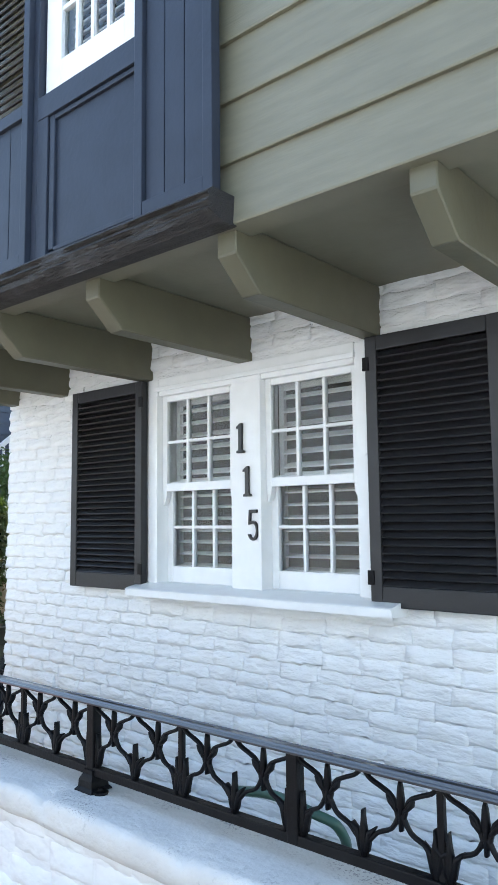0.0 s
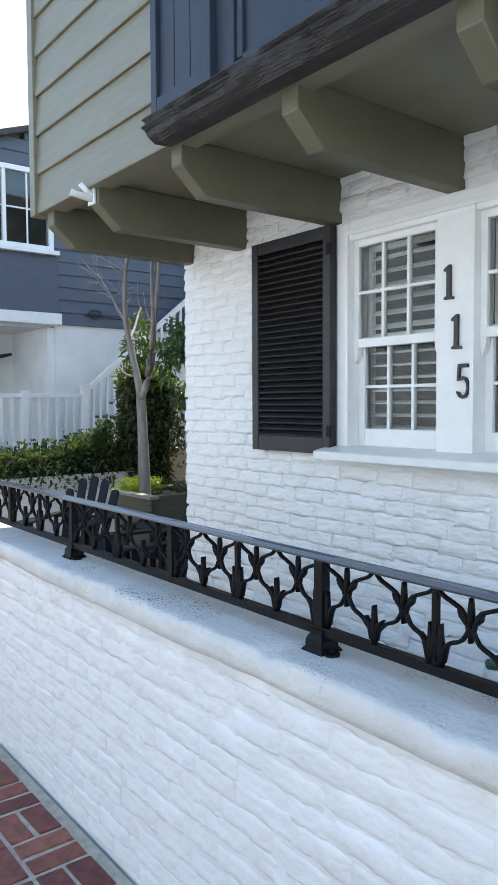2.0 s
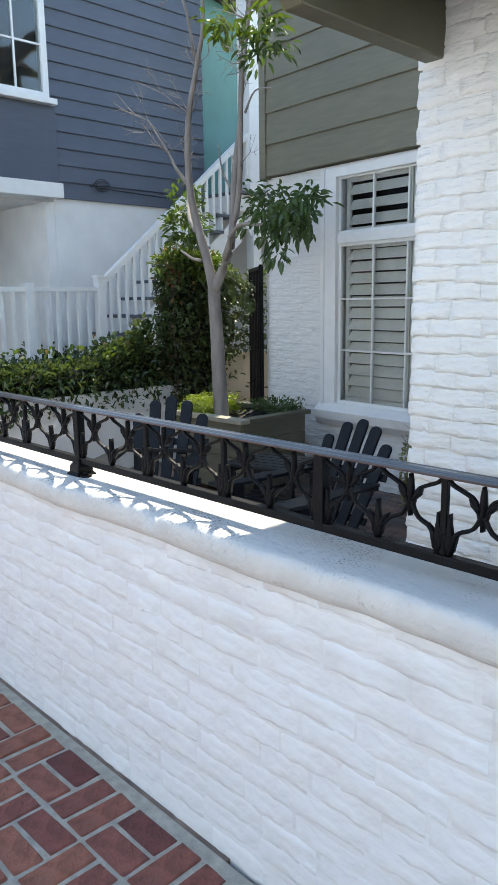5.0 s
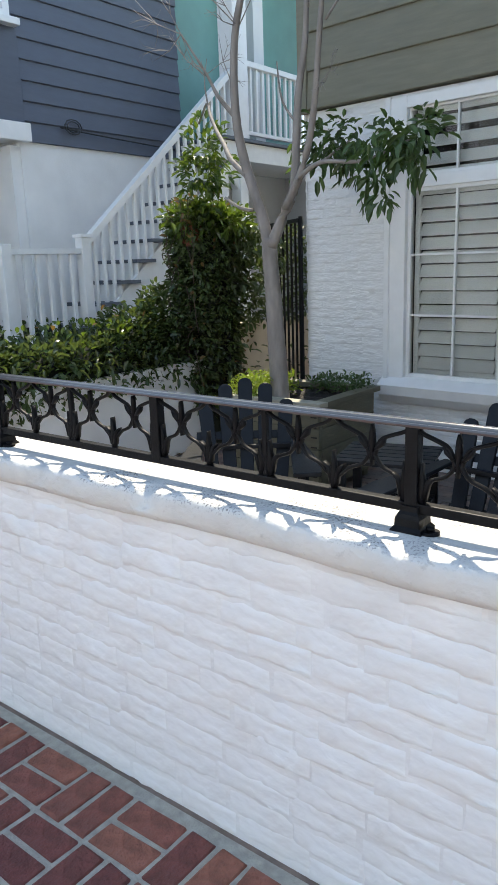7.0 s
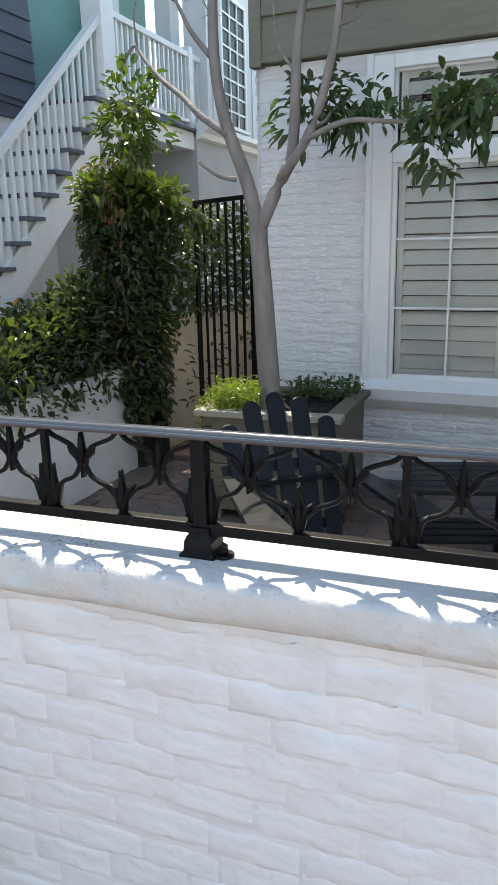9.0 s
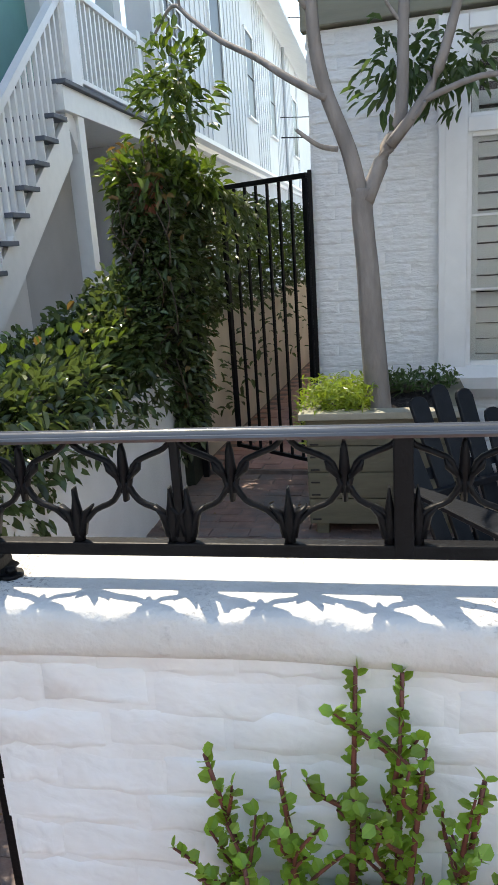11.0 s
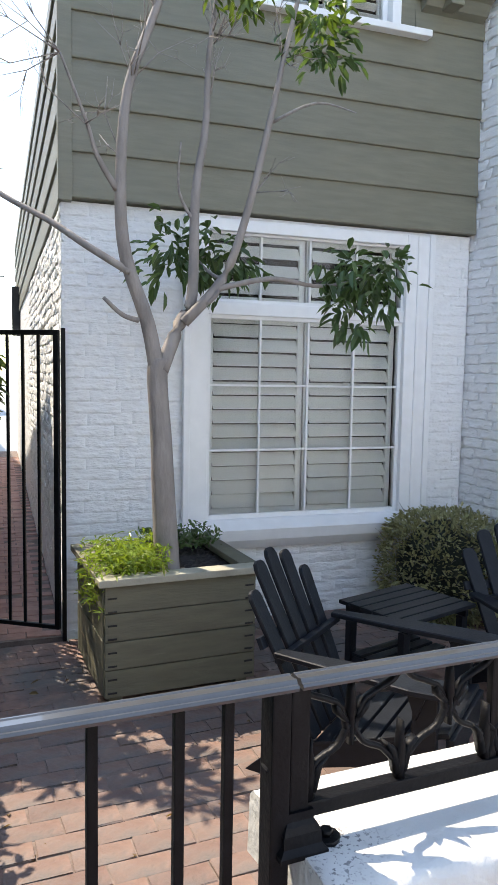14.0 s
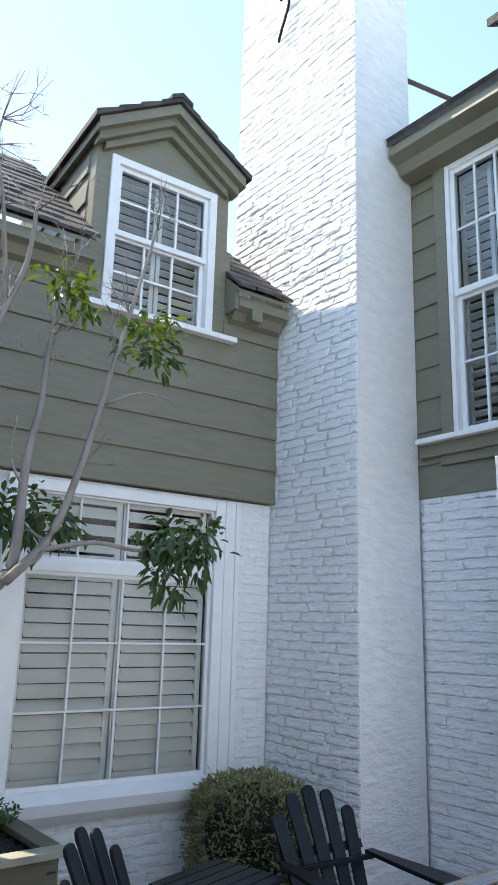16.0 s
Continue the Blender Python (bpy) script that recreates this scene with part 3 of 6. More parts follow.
def grey_skip(za, zb, a, b):
    zm = (za + zb) / 2
    if 3.68 < zm < 4.86:
        return [(max(a, 3.85 + (zm - 5.18) / 0.355), 3.13), (4.55, b)]
    if zm > 3.3:
        return [(max(a, 3.87 + (zm - 5.18) / 0.355), min(b, 5.4 + (5.72 - zm) / 0.2))]
    return [(a, b)]


grey = siding("wall_grey_house", -1.5, 6.75, GX, 2.70, 5.62, 0.178, M_GREY_SIDING, "slate grey lapped siding of the neighbouring house", along="y", out=1, body=0.2, skip=grey_skip)
solid("wall_grey_house_lower", bx(GX - 0.25, GX - 0.01, 4.55, 6.9, -0.05, 2.70), M_STUCCO, "white stucco ground floor of the neighbouring house", "house wall", "structure")
solid("trim_grey_band", bx(GX - 0.2, GX + 0.09, -1.5, 4.62, 2.69, 2.85, 0.008), M_WHITE, "white painted band under the grey storey", "trim", "structure")
solid("roof_grey_house", prism(bmesh.new(), [(-1.6, 3.24), (5.4, 5.72), (9, 5.0), (9, 5.07), (5.4, 5.80), (-1.6, 3.32)], "x", GX - 4, GX + 0.12), M_SHINGLE, "dark roof edge of the grey house", "roof", "structure")
solid("ceiling_porch", bx(GX - 4, GX - 0.21, -1.5, 6.9, 2.66, 2.74), M_STUCCO, "white porch ceiling of the grey house", "ceiling", "structure")
solid("wall_grey_porch", bx(GX - 1.6, GX - 1.4, -1.5, 4.6, -0.05, 2.70), M_STUCCO, "shaded white porch wall", "house wall", "structure")
solid("wall_porch_side", bx(GX - 1.4, GX - 0.02, 4.44, 4.548, -0.05, 2.655), M_STUCCO, "white side wall of the shaded porch", "house wall", "structure")
# Out of view; added to keep stray light out of the porch.
solid("wall_porch_end", bx(GX - 1.4, GX - 0.26, -1.5, -1.42, -0.05, 2.655), M_STUCCO, "white unseen end wall added to close the porch", "house wall", "structure")
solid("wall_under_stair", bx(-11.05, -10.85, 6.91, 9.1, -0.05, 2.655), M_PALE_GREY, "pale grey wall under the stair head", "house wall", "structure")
solid("wall_teal", bx(-11.1, -10.85, 6.76, 9.4, 2.66, 5.6), M_TEAL, "teal painted wall at the head of the stair", "house wall", "structure")

# ---- white house along the alley ----
HX = -10.0
white_house = solid("wall_white_house", bx(HX - 0.3, HX, 9.3, 34, 2.9, 6.3), M_PALE_SIDING, "white boarded wall of the house along the alley", "house wall", "structure")
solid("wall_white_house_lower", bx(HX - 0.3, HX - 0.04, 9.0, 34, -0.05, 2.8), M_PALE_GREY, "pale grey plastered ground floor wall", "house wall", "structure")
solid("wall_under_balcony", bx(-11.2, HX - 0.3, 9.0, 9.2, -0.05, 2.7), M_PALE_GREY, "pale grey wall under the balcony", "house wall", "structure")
solid("trim_white_cornice", prism(bmesh.new(), [(HX - 0.05, 2.78), (HX + 0.03, 2.80), (HX + 0.05, 2.86), (HX + 0.12, 2.90), (HX + 0.12, 2.96), (HX - 0.05, 2.98)], "y", 9.0, 34), M_WHITE, "white moulded cornice between the storeys", "cornice", "structure")
solid("roof_white_house", prism(bmesh.new(), [(HX + 0.45, 6.25), (HX + 0.45, 6.33), (HX - 3, 8.0), (HX - 3, 7.9)], "y", 9.0, 34.5), M_PALE_SIDING, "white roof edge with gutter", "roof", "structure")

# ---- left garden wall of the path ----
left_wall = solid("wall_path", prism(bmesh.new(), [(-8.73, 1.45), (-8.73, 4.95), (-8.95, 4.95), (-8.95, 1.45)], "z", -0.05, 0.74), M_STUCCO, "low white stuccoed wall beside the path", "garden wall", "structure")

solid("wall_alley_left", prism(bmesh.new(), [(-8.735, 5.16), (-8.22, 13.5), (-8.4, 13.5), (-8.95, 5.16)], "z", -0.05, 1.0), M_CREAM, "cream stuccoed wall beside the alley under the creeper", "garden wall", "structure")


# ---- windows ----
def sash(t, x0, x1, z0, z1, y, cols, rows, stile=0.045, bar=0.018, depth=0.035, name="sash", mat=None, foot=None):
    """One glazed sash in the plane y that looks to -y: stiles, bars and a pane for each light."""
    mat = mat or M_WHITE
    foot = foot or stile * 1.3
    m = bmesh.new()
    box(m, x0, x0 + stile, y, y + depth, z0, z1, 0.004)
    box(m, x1 - stile, x1, y, y + depth, z0, z1, 0.004)
    box(m, x0 + stile, x1 - stile, y + 0.001, y + depth, z0, z0 + foot, 0.004)
    box(m, x0 + stile, x1 - stile, y + 0.001, y + depth, z1 - stile, z1, 0.004)
    s = part(name, m, mat, t)
    gx0, gx1, gz0, gz1 = x0 + stile, x1 - stile, z0 + foot, z1 - stile
    for i in range(1, cols):
        x = gx0 + (gx1 - gx0) * i / cols
        part("glazing_bar", bx(x - bar / 2, x + bar / 2, y + 0.004, y + depth - 0.004, gz0, gz1, 0.003), mat, s)
    for j in range(1, rows):
        z = gz0 + (gz1 - gz0) * j / rows
        part("glazing_bar", bx(gx0, gx1, y + 0.006, y + depth - 0.006, z - bar / 2, z + bar / 2, 0.003), mat, s)
    for i in range(cols):
        for j in range(rows):
            xa, xb = gx0 + (gx1 - gx0) * i / cols, gx0 + (gx1 - gx0) * (i + 1) / cols
            za, zb = gz0 + (gz1 - gz0) * j / rows, gz0 + (gz1 - gz0) * (j + 1) / rows
            p = part("pane", bx(xa, xb, y + depth * 0.55, y + depth * 0.55 + 0.003, za, zb), M_GLASS, s)
            p.data.materials.append(M_CLEAR)
            for f in p.data.polygons:
                f.material_index = 0 if f.normal.y < -0.5 else 1
            p.visible_shadow = False
    return s


def louvres(t, x0, x1, z0, z1, y, pitch, tilt, depth=0.055, thick=0.008, mat=None, name="shutter_leaf", stile=0.035):
    """A louvred shutter leaf: frame and slats."""
    mat = mat or M_BLIND
    m = bmesh.new()
    box(m, x0, x0 + stile, y - 0.012, y + 0.014, z0, z1, 0.003)
    box(m, x1 - stile, x1, y - 0.012, y + 0.014, z0, z1, 0.003)
    box(m, x0 + stile, x1 - stile, y - 0.011, y + 0.014, z0, z0 + stile, 0.003)
    box(m, x0 + stile, x1 - stile, y - 0.011, y + 0.014, z1 - stile, z1, 0.003)
    leaf = part(name, m, mat, t)
    n = int((z1 - z0 - 2 * stile) / pitch)
    me = None
    for k in range(n):
        z = z0 + stile + (k + 0.5) * (z1 - z0 - 2 * stile) / n
        if me is None:
            me = finish(bx(-(x1 - x0 - 2 * stile) / 2, (x1 - x0 - 2 * stile) / 2, -depth / 2, depth / 2, -thick / 2, thick / 2, 0.0025), "slat", mat)
        ob = new("slat", me)
        ob.parent = leaf
        ob.matrix_basis = pose((x0 + x1) / 2, y, z, tilt, 0, 0)
    return leaf


def shade_lining(t, x0, x1, y0, y1, z0, z1):
    # Five near-black sheets that paint the shade of a room behind the blinds.
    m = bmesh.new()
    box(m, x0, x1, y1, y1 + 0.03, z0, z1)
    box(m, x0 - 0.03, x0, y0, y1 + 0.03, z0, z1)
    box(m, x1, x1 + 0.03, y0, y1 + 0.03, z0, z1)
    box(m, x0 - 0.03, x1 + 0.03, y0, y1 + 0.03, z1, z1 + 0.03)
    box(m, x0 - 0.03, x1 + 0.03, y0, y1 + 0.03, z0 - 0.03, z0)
    part("room_shade_lining", m, M_SHADE_AND_JOINT, t)


# the double window with the numbers
w1 = thing("window_1", (-2.73, 2.95, 1.28), "white double sash window with many small panes and louvred blinds", "window", kind="structure")
m = bmesh.new()
box(m, -3.46, -3.372, 2.925, 3.06, 1.34, 2.47, 0.006)
box(m, -2.836, -2.632, 2.925, 3.06, 1.34, 2.38, 0.006)
box(m, -2.096, -2.035, 2.925, 3.06, 1.34, 2.47, 0.006)
box(m, -3.372, -2.096, 2.923, 3.06, 2.374, 2.475, 0.006)
box(m, -3.395, -3.372, 2.912, 2.935, 1.345, 2.40, 0.004)
box(m, -2.652, -2.632, 2.912, 2.935, 1.345, 2.40, 0.004)
box(m, -3.40, -2.09, 2.909, 2.935, 2.40, 2.425, 0.004)
part("window_frame", m, M_WHITE, w1)
part("window_sill", prism(bmesh.new(), [(2.80, 1.284), (2.797, 1.318), (2.805, 1.324), (2.93, 1.346), (3.10, 1.348), (3.10, 1.28), (2.93, 1.276)], "x", -3.50, -1.872), M_WHITE, w1, "white painted projecting sill")
for a, b in ((-3.372, -2.836), (-2.632, -2.096)):
    sash(w1, a, b, 1.842, 2.376, 2.955, 3, 2, stile=0.034, bar=0.016)
    sash(w1, a, b, 1.347, 1.898, 2.995, 3, 2, stile=0.04, bar=0.016, foot=0.088)
    for x, s in ((a + 0.017, 1), (b - 0.017, -1)):
        part("sash_horn", prism(bmesh.new(), [(x - 0.016, 1.85), (x + 0.016, 1.85), (x + 0.012, 1.81), (x + 0.002 * s, 1.775), (x - 0.01 * s, 1.765), (x - 0.014, 1.805)], "y", 2.957, 2.988), M_WHITE, w1)
    louvres(w1, a + 0.005, b - 0.005, 1.38, 1.88, 3.07, 0.062, 12, stile=0.03)
    louvres(w1, a + 0.005, b - 0.005, 1.885, 2.36, 3.07, 0.062, 30, stile=0.03)
shade_lining(w1, -3.45, -2.03, 3.16, 4.2, 1.0, 2.6)


def numeral(outline, ch, x, z):
    m = prism(bmesh.new(), [(x + a, z + b) for a, b in outline], "y", 2.908, 2.924)
    bmesh.ops.bevel(m, geom=list(m.edges), offset=0.0015, segments=1, affect="EDGES")
    solid("house_number", m, M_NUMERAL, "black metal house number " + ch + " on the white mullion", "house number", group="house numbers")


ONE = [(-0.021, -0.075), (0.027, -0.075), (0.027, -0.065), (0.013, -0.060), (0.013, 0.075), (0.003, 0.075), (-0.022, 0.058), (-0.022, 0.047), (-0.008, 0.051), (-0.008, -0.060), (-0.021, -0.065)]
FIVE = [(0.026, 0.075), (-0.024, 0.075), (-0.029, 0.001)]
FIVE += [(-0.017 + 0.0, 0.004)] + [(-0.001 + 0.021 * math.cos(a), -0.027 + 0.036 * math.sin(a)) for a in [radians(d) for d in (115, 90, 60, 30, 0, -30, -60, -90, -120, -150)]]
FIVE += [(-0.033, -0.043)] + [(-0.001 + 0.034 * math.cos(a), -0.027 + 0.049 * math.sin(a)) for a in [radians(d) for d in (-150, -120, -90, -60, -30, 0, 30, 60, 90, 118)]]
FIVE += [(-0.014, 0.059), (0.026, 0.059)]
numeral(ONE, "1", -2.765, 2.09)
numeral(ONE, "1", -2.724, 1.872)
numeral(FIVE, "5", -2.685, 1.657)


def shutter(x0, x1, z0, z1, label):
    t = thing("shutter", ((x0 + x1) / 2, 2.90, z0), label, "shutter", "louvred shutters")
    m = bmesh.new()
    st = 0.055
    box(m, x0, x0 + st, 2.875, 2.922, z0, z1, 0.005)
    box(m, x1 - st, x1, 2.875, 2.922, z0, z1, 0.005)
    box(m, x0 + st, x1 - st, 2.876, 2.92, z0, z0 + 0.085, 0.005)
    box(m, x0 + st, x1 - st, 2.876, 2.92, z1 - 0.065, z1, 0.005)
    part("shutter_frame", m, M_BLACK_WOOD, t)
    part("backing", bx(x0 + st, x1 - st, 2.912, 2.921, z0 + 0.085, z1 - 0.065), M_BLACK_WOOD, t)
    n = 30
    me = finish(bx(-(x1 - x0) / 2 + st, (x1 - x0) / 2 - st, -0.024, 0.024, -0.004, 0.004, 0.0025), "slat", M_BLACK_WOOD)
    for k in range(n):
        ob = new("slat", me)
        ob.parent = t
        ob.matrix_basis = pose(0, -0.001, 0.085 + (k + 0.5) * (z1 - z0 - 0.15) / n, 42, 0, 0)
    for z in (z0 + 0.12, z1 - 0.12):
        part("hinge", bx(x1 - 0.02 if x1 < -3 else x0 - 0.01, x1 + 0.01 if x1 < -3 else x0 + 0.02, 2.868, 2.876, z - 0.03, z + 0.03, 0.002), M_IRON, t)


shutter(-4.10, -3.46, 1.30, 2.468, "black louvred wooden window shutter on white brick")
shutter(-2.01, -1.41, 1.315, 2.468, "black louvred wooden window shutter on white brick")

# bay with navy panels
bay = thing("bay_window", (-2.95, 2.0, 2.8), "navy painted panelled bay window with louvred shutters over a rough timber sill", "bay window", kind="structure")
NY = 1.985
m = bmesh.new()
box(m, -3.30, -3.20, NY, 2.06, 2.88, 3.60, 0.004)
box(m, -2.56, -2.54, NY, 2.06, 2.88, 5.2, 0.004)
box(m, -3.32, -3.28, NY - 0.002, 2.06, 2.88, 5.2, 0.004)
box(m, -3.20, -2.56, NY + 0.002, 2.06, 2.88, 2.92, 0.004)
box(m, -3.28, -2.56, NY - 0.004, 2.06, 3.56, 3.67, 0.004)
part("panel_frame", m, M_NAVY, bay)
part("panel", bx(-3.20, -2.56, NY + 0.022, 2.05, 2.93, 3.60), M_NAVY, bay)
m = bmesh.new()
for a in ((-3.195, -3.155), (-2.58, -2.56)):
    box(m, a[0], a[1], NY + 0.008, NY + 0.03, 2.935, 3.595, 0.005)
box(m, -3.155, -2.58, NY + 0.008, NY + 0.03, 2.925, 2.945, 0.005)
box(m, -3.155, -2.58, NY + 0.008, NY + 0.03, 3.535, 3.558, 0.005)
part("panel_moulding", m, M_NAVY, bay)


def panel_shutter(x0, x1, louvre_from):
    st = 0.05
    m = bmesh.new()
    box(m, x0, x0 + st, NY - 0.03, NY + 0.012, 2.885, 5.2, 0.004)
    box(m, x1 - st, x1, NY - 0.03, NY + 0.012, 2.885, 5.2, 0.004)
    box(m, x0 + st, x1 - st, NY - 0.029, NY + 0.012, 2.885, 2.95, 0.004)
    box(m, x0 + st, x1 - st, NY - 0.029, NY + 0.012, louvre_from - 0.06, louvre_from, 0.004)
    s = part("panel_shutter", m, M_NAVY, bay)
    n = 3
    for k in range(n):
        a = x0 + st + (x1 - x0 - 2 * st) * k / n
        b = x0 + st + (x1 - x0 - 2 * st) * (k + 1) / n
        part("plank", bx(a + 0.002, b - 0.002, NY - 0.012, NY + 0.01, 2.95, louvre_from - 0.06, 0.004), M_NAVY, s)
    z = louvre_from + 0.02
    me = finish(bx(-(x1 - x0) / 2 + st, (x1 - x0) / 2 - st, -0.02, 0.02, -0.004, 0.004, 0.002), "slat", M_BLACK_WOOD)
    while z < 5.1:
        ob = new("slat", me)
        ob.parent = s
        ob.matrix_basis = pose((x0 + x1) / 2, NY - 0.005, z, 40, 0, 0)
        z += 0.04


panel_shutter(-3.80, -3.32, 3.66)
panel_shutter(-2.54, -2.10, 4.45)
m = bmesh.new()
rings = []
for i in range(151):
    x = -3.80 + 1.72 * i / 150
    ring = []
    for k, (y, z) in enumerate([(1.93, 2.785), (1.918, 2.803), (1.928, 2.815), (1.914, 2.83), (1.926, 2.848), (1.916, 2.862), (1.935, 2.882), (2.055, 2.885), (2.055, 2.775), (1.97, 2.768)]):
        w = noise.noise(Vector((x * 4, y * 30, z * 40))) * 0.016 + noise.noise(Vector((x * 14, y * 90, z * 120))) * 0.011
        ring.append(m.verts.new((x, y + (w if y < 2 else 0), z + (0.6 * w if y < 2 else 0))))
    rings.append(ring)
for a, b in zip(rings, rings[1:]):
    for k in range(10):
        m.faces.new((a[k], b[k], b[(k + 1) % 10], a[(k + 1) % 10]))
m.faces.new(rings[0])
m.faces.new(rings[-1][::-1])
bmesh.ops.recalc_face_normals(m, faces=m.faces)
part("timber_sill", m, M_OLD_WOOD, bay, "cracked dark weathered timber sill")
sash(bay, -3.27, -2.565, 3.675, 4.45, NY + 0.03, 4, 2, stile=0.12, bar=0.022)
sash(bay, -3.27, -2.565, 4.45, 5.2, NY + 0.03, 4, 2, stile=0.12, bar=0.022)
louvres(bay, -3.2, -2.62, 3.72, 4.44, 2.10, 0.05, 35, depth=0.045)
# Near-black sheet standing in for the unlit room behind the bay.
bay_shade_sheet = part("backing", bx(-3.28, -2.56, 2.15, 2.155, 2.9, 5.2), M_SHADE_AND_JOINT, bay)

bay.matrix_basis = Matrix.Translation((-0.071, -0.105, 0.0177)) @ Matrix.Diagonal((0.897, 1, 0.953, 1)) @ Matrix.Translation(bay.location)

# large patio window
w2 = thing("window_2", (-6.3, 4.93, 0.5), "large white window with many panes and closed louvred blinds", "window", kind="structure")
m = bmesh.new()
box(m, -7.13, -6.99, 4.865, 5.0, 0.66, 2.575, 0.006)
box(m, -5.60, -5.41, 4.865, 5.0, 0.66, 2.575, 0.006)
box(m, -6.99, -5.60, 4.866, 5.0, 2.50, 2.575, 0.006)
box(m, -6.99, -5.60, 4.885, 5.0, 1.985, 2.065, 0.006)
box(m, -7.15, -7.11, 4.85, 4.9, 0.66, 2.58, 0.004)
box(m, -5.43, -5.39, 4.85, 4.9, 0.66, 2.58, 0.004)
box(m, -5.52, -5.50, 4.855, 4.9, 0.66, 2.57, 0.004)
part("window_frame", m, M_WHITE, w2)
part("window_sill", prism(bmesh.new(), [(4.80, 0.55), (4.785, 0.62), (4.87, 0.675), (5.0, 0.675), (5.0, 0.50), (4.86, 0.485)], "x", -7.16, -5.38), M_WHITE, w2, "thick white sloping sill")
sash(w2, -6.995, -5.595, 0.665, 1.99, 4.905, 4, 3, stile=0.03, bar=0.014)
sash(w2, -6.995, -5.595, 2.06, 2.505, 4.905, 4, 1, stile=0.02, bar=0.014)
for z0, z1 in ((0.69, 1.98), (2.07, 2.50)):
    louvres(w2, -6.97, -6.305, z0, z1, 4.985, 0.088, 53, depth=0.100, stile=0.04)
    louvres(w2, -6.295, -5.62, z0, z1, 4.985, 0.088, 53, depth=0.100, stile=0.04)
shade_lining(w2, -7.1, -5.4, 5.1, 6.2, 0.4, 2.58)

# dormer
dormer = thing("dormer", (-6.12, 4.9, 4.0), "olive dormer with tiled gable roof and white sash window", "dormer", kind="structure")
DX0, DX1, DY = -6.765, -5.605, 4.86
m = bmesh.new()
box(m, DX0, -6.64, DY, DY + 0.12, 3.86, 5.16, 0.004)
box(m, -5.73, DX1, DY, DY + 0.12, 3.86, 5.16, 0.004)
box(m, -6.64, -5.73, DY + 0.002, DY + 0.12, 5.08, 5.16)
part("front_wall", m, M_OLIVE, dormer)
part("gable", prism(bmesh.new(), [(DX0, 5.16), (DX1, 5.16), (-6.185, 5.56)], "y", DY + 0.01, DY + 0.12), M_OLIVE, dormer)
for x0, x1 in ((DX0, DX0 + 0.1), (DX1 - 0.1, DX1)):
    part("cheek", bx(x0, x1, DY + 0.121, 6.3, 3.9, 5.16), M_OLIVE, dormer)
for z in (4.45, 4.70, 4.95):
    part("board", prism(bmesh.new(), [(DX0 - 0.02, z), (DX0 - 0.018, z + 0.015), (DX0, z + 0.24), (DX0 + 0.02, z + 0.24), (DX0 + 0.02, z)], "y", DY + 0.13, 6.3), M_OLIVE, dormer)
for s in (-1, 1):
    cx = -6.185
    e = cx + s * 0.64
    part("rake", prism(bmesh.new(), [(cx, 5.56), (e, 5.15), (e, 5.24), (cx, 5.645)], "y", DY - 0.16, 6.6), M_OLIVE, dormer)
    part("rake_moulding", prism(bmesh.new(), [(cx, 5.49), (e - s * 0.03, 5.10), (e - s * 0.03, 5.17), (cx, 5.56)], "y", DY - 0.10, DY + 0.005), M_OLIVE, dormer)
    part("inner_moulding", prism(bmesh.new(), [(cx, 5.42), (e - s * 0.10, 5.08), (e - s * 0.10, 5.14), (cx, 5.49)], "y", DY - 0.05, DY + 0.008), M_OLIVE, dormer)
    n = 4
    for k in range(n):
        for j in range(9):
            u0, u1 = k / n, (k + 1) / n + 0.05
            xa, xb = cx + s * (0.68 * (1 - u0)), cx + s * max(0.0, 0.68 * (1 - u1))
            za, zb = 5.222 + 0.43 * u0, 5.222 + 0.43 * min(u1, 1.0)
            y0 = DY - 0.19 + 0.2 * j
            part("roof_tile", prism(bmesh.new(), [(xa, za), (xa, za + 0.05 + 0.0), (xb, zb + 0.03), (xb, zb)], "y", y0 + rng.uniform(-0.004, 0.004), y0 + 0.205), M_SHINGLE, dormer)
part("ridge_cap", prism(bmesh.new(), [(-6.28, 5.635), (-6.185, 5.685), (-6.09, 5.635), (-6.09, 5.67), (-6.185, 5.725), (-6.28, 5.67)], "y", DY - 0.20, 6.6), M_SHINGLE, dormer)
m = bmesh.new()
box(m, -6.65, -6.585, DY - 0.022, DY + 0.1, 3.88, 5.09, 0.004)
box(m, -5.79, -5.725, DY - 0.022, DY + 0.1, 3.88, 5.09, 0.004)
box(m, -6.585, -5.79, DY - 0.02, DY + 0.1, 5.03, 5.09, 0.004)
dw = part("window_frame", m, M_WHITE, dormer)
part("window_sill", bx(-6.755, -5.515, DY - 0.07, DY + 0.1, 3.835, 3.878, 0.006), M_WHITE, dormer)
sash(dormer, -6.585, -5.79, 4.46, 5.03, DY + 0.01, 3, 2, stile=0.035)
sash(dormer, -6.585, -5.79, 3.88, 4.48, DY + 0.045, 3, 2, stile=0.035)
louvres(dormer, -6.575, -6.19, 3.9, 5.02, DY + 0.115, 0.066, -24, depth=0.055)
louvres(dormer, -6.18, -5.80, 3.9, 5.02, DY + 0.115, 0.066, -24, depth=0.055)
# Painted shade behind the dormer blinds, a near-black sheet.
part("backing", bx(-6.6, -5.6, DY + 0.3, DY + 0.33, 3.95, 5.2), M_SHADE_AND_JOINT, dormer)
part("corner_board", bx(-5.625, -5.56, DY + 0.012, DY + 0.5, 3.9, 4.6, 0.004), M_OLIVE, dormer)
vent = solid("vent_hood", bx(-5.44, -5.34, 4.70, 4.86, 4.02, 4.13, 0.01), M_OLIVE, "small olive painted box fitting under the eave", "fitting")

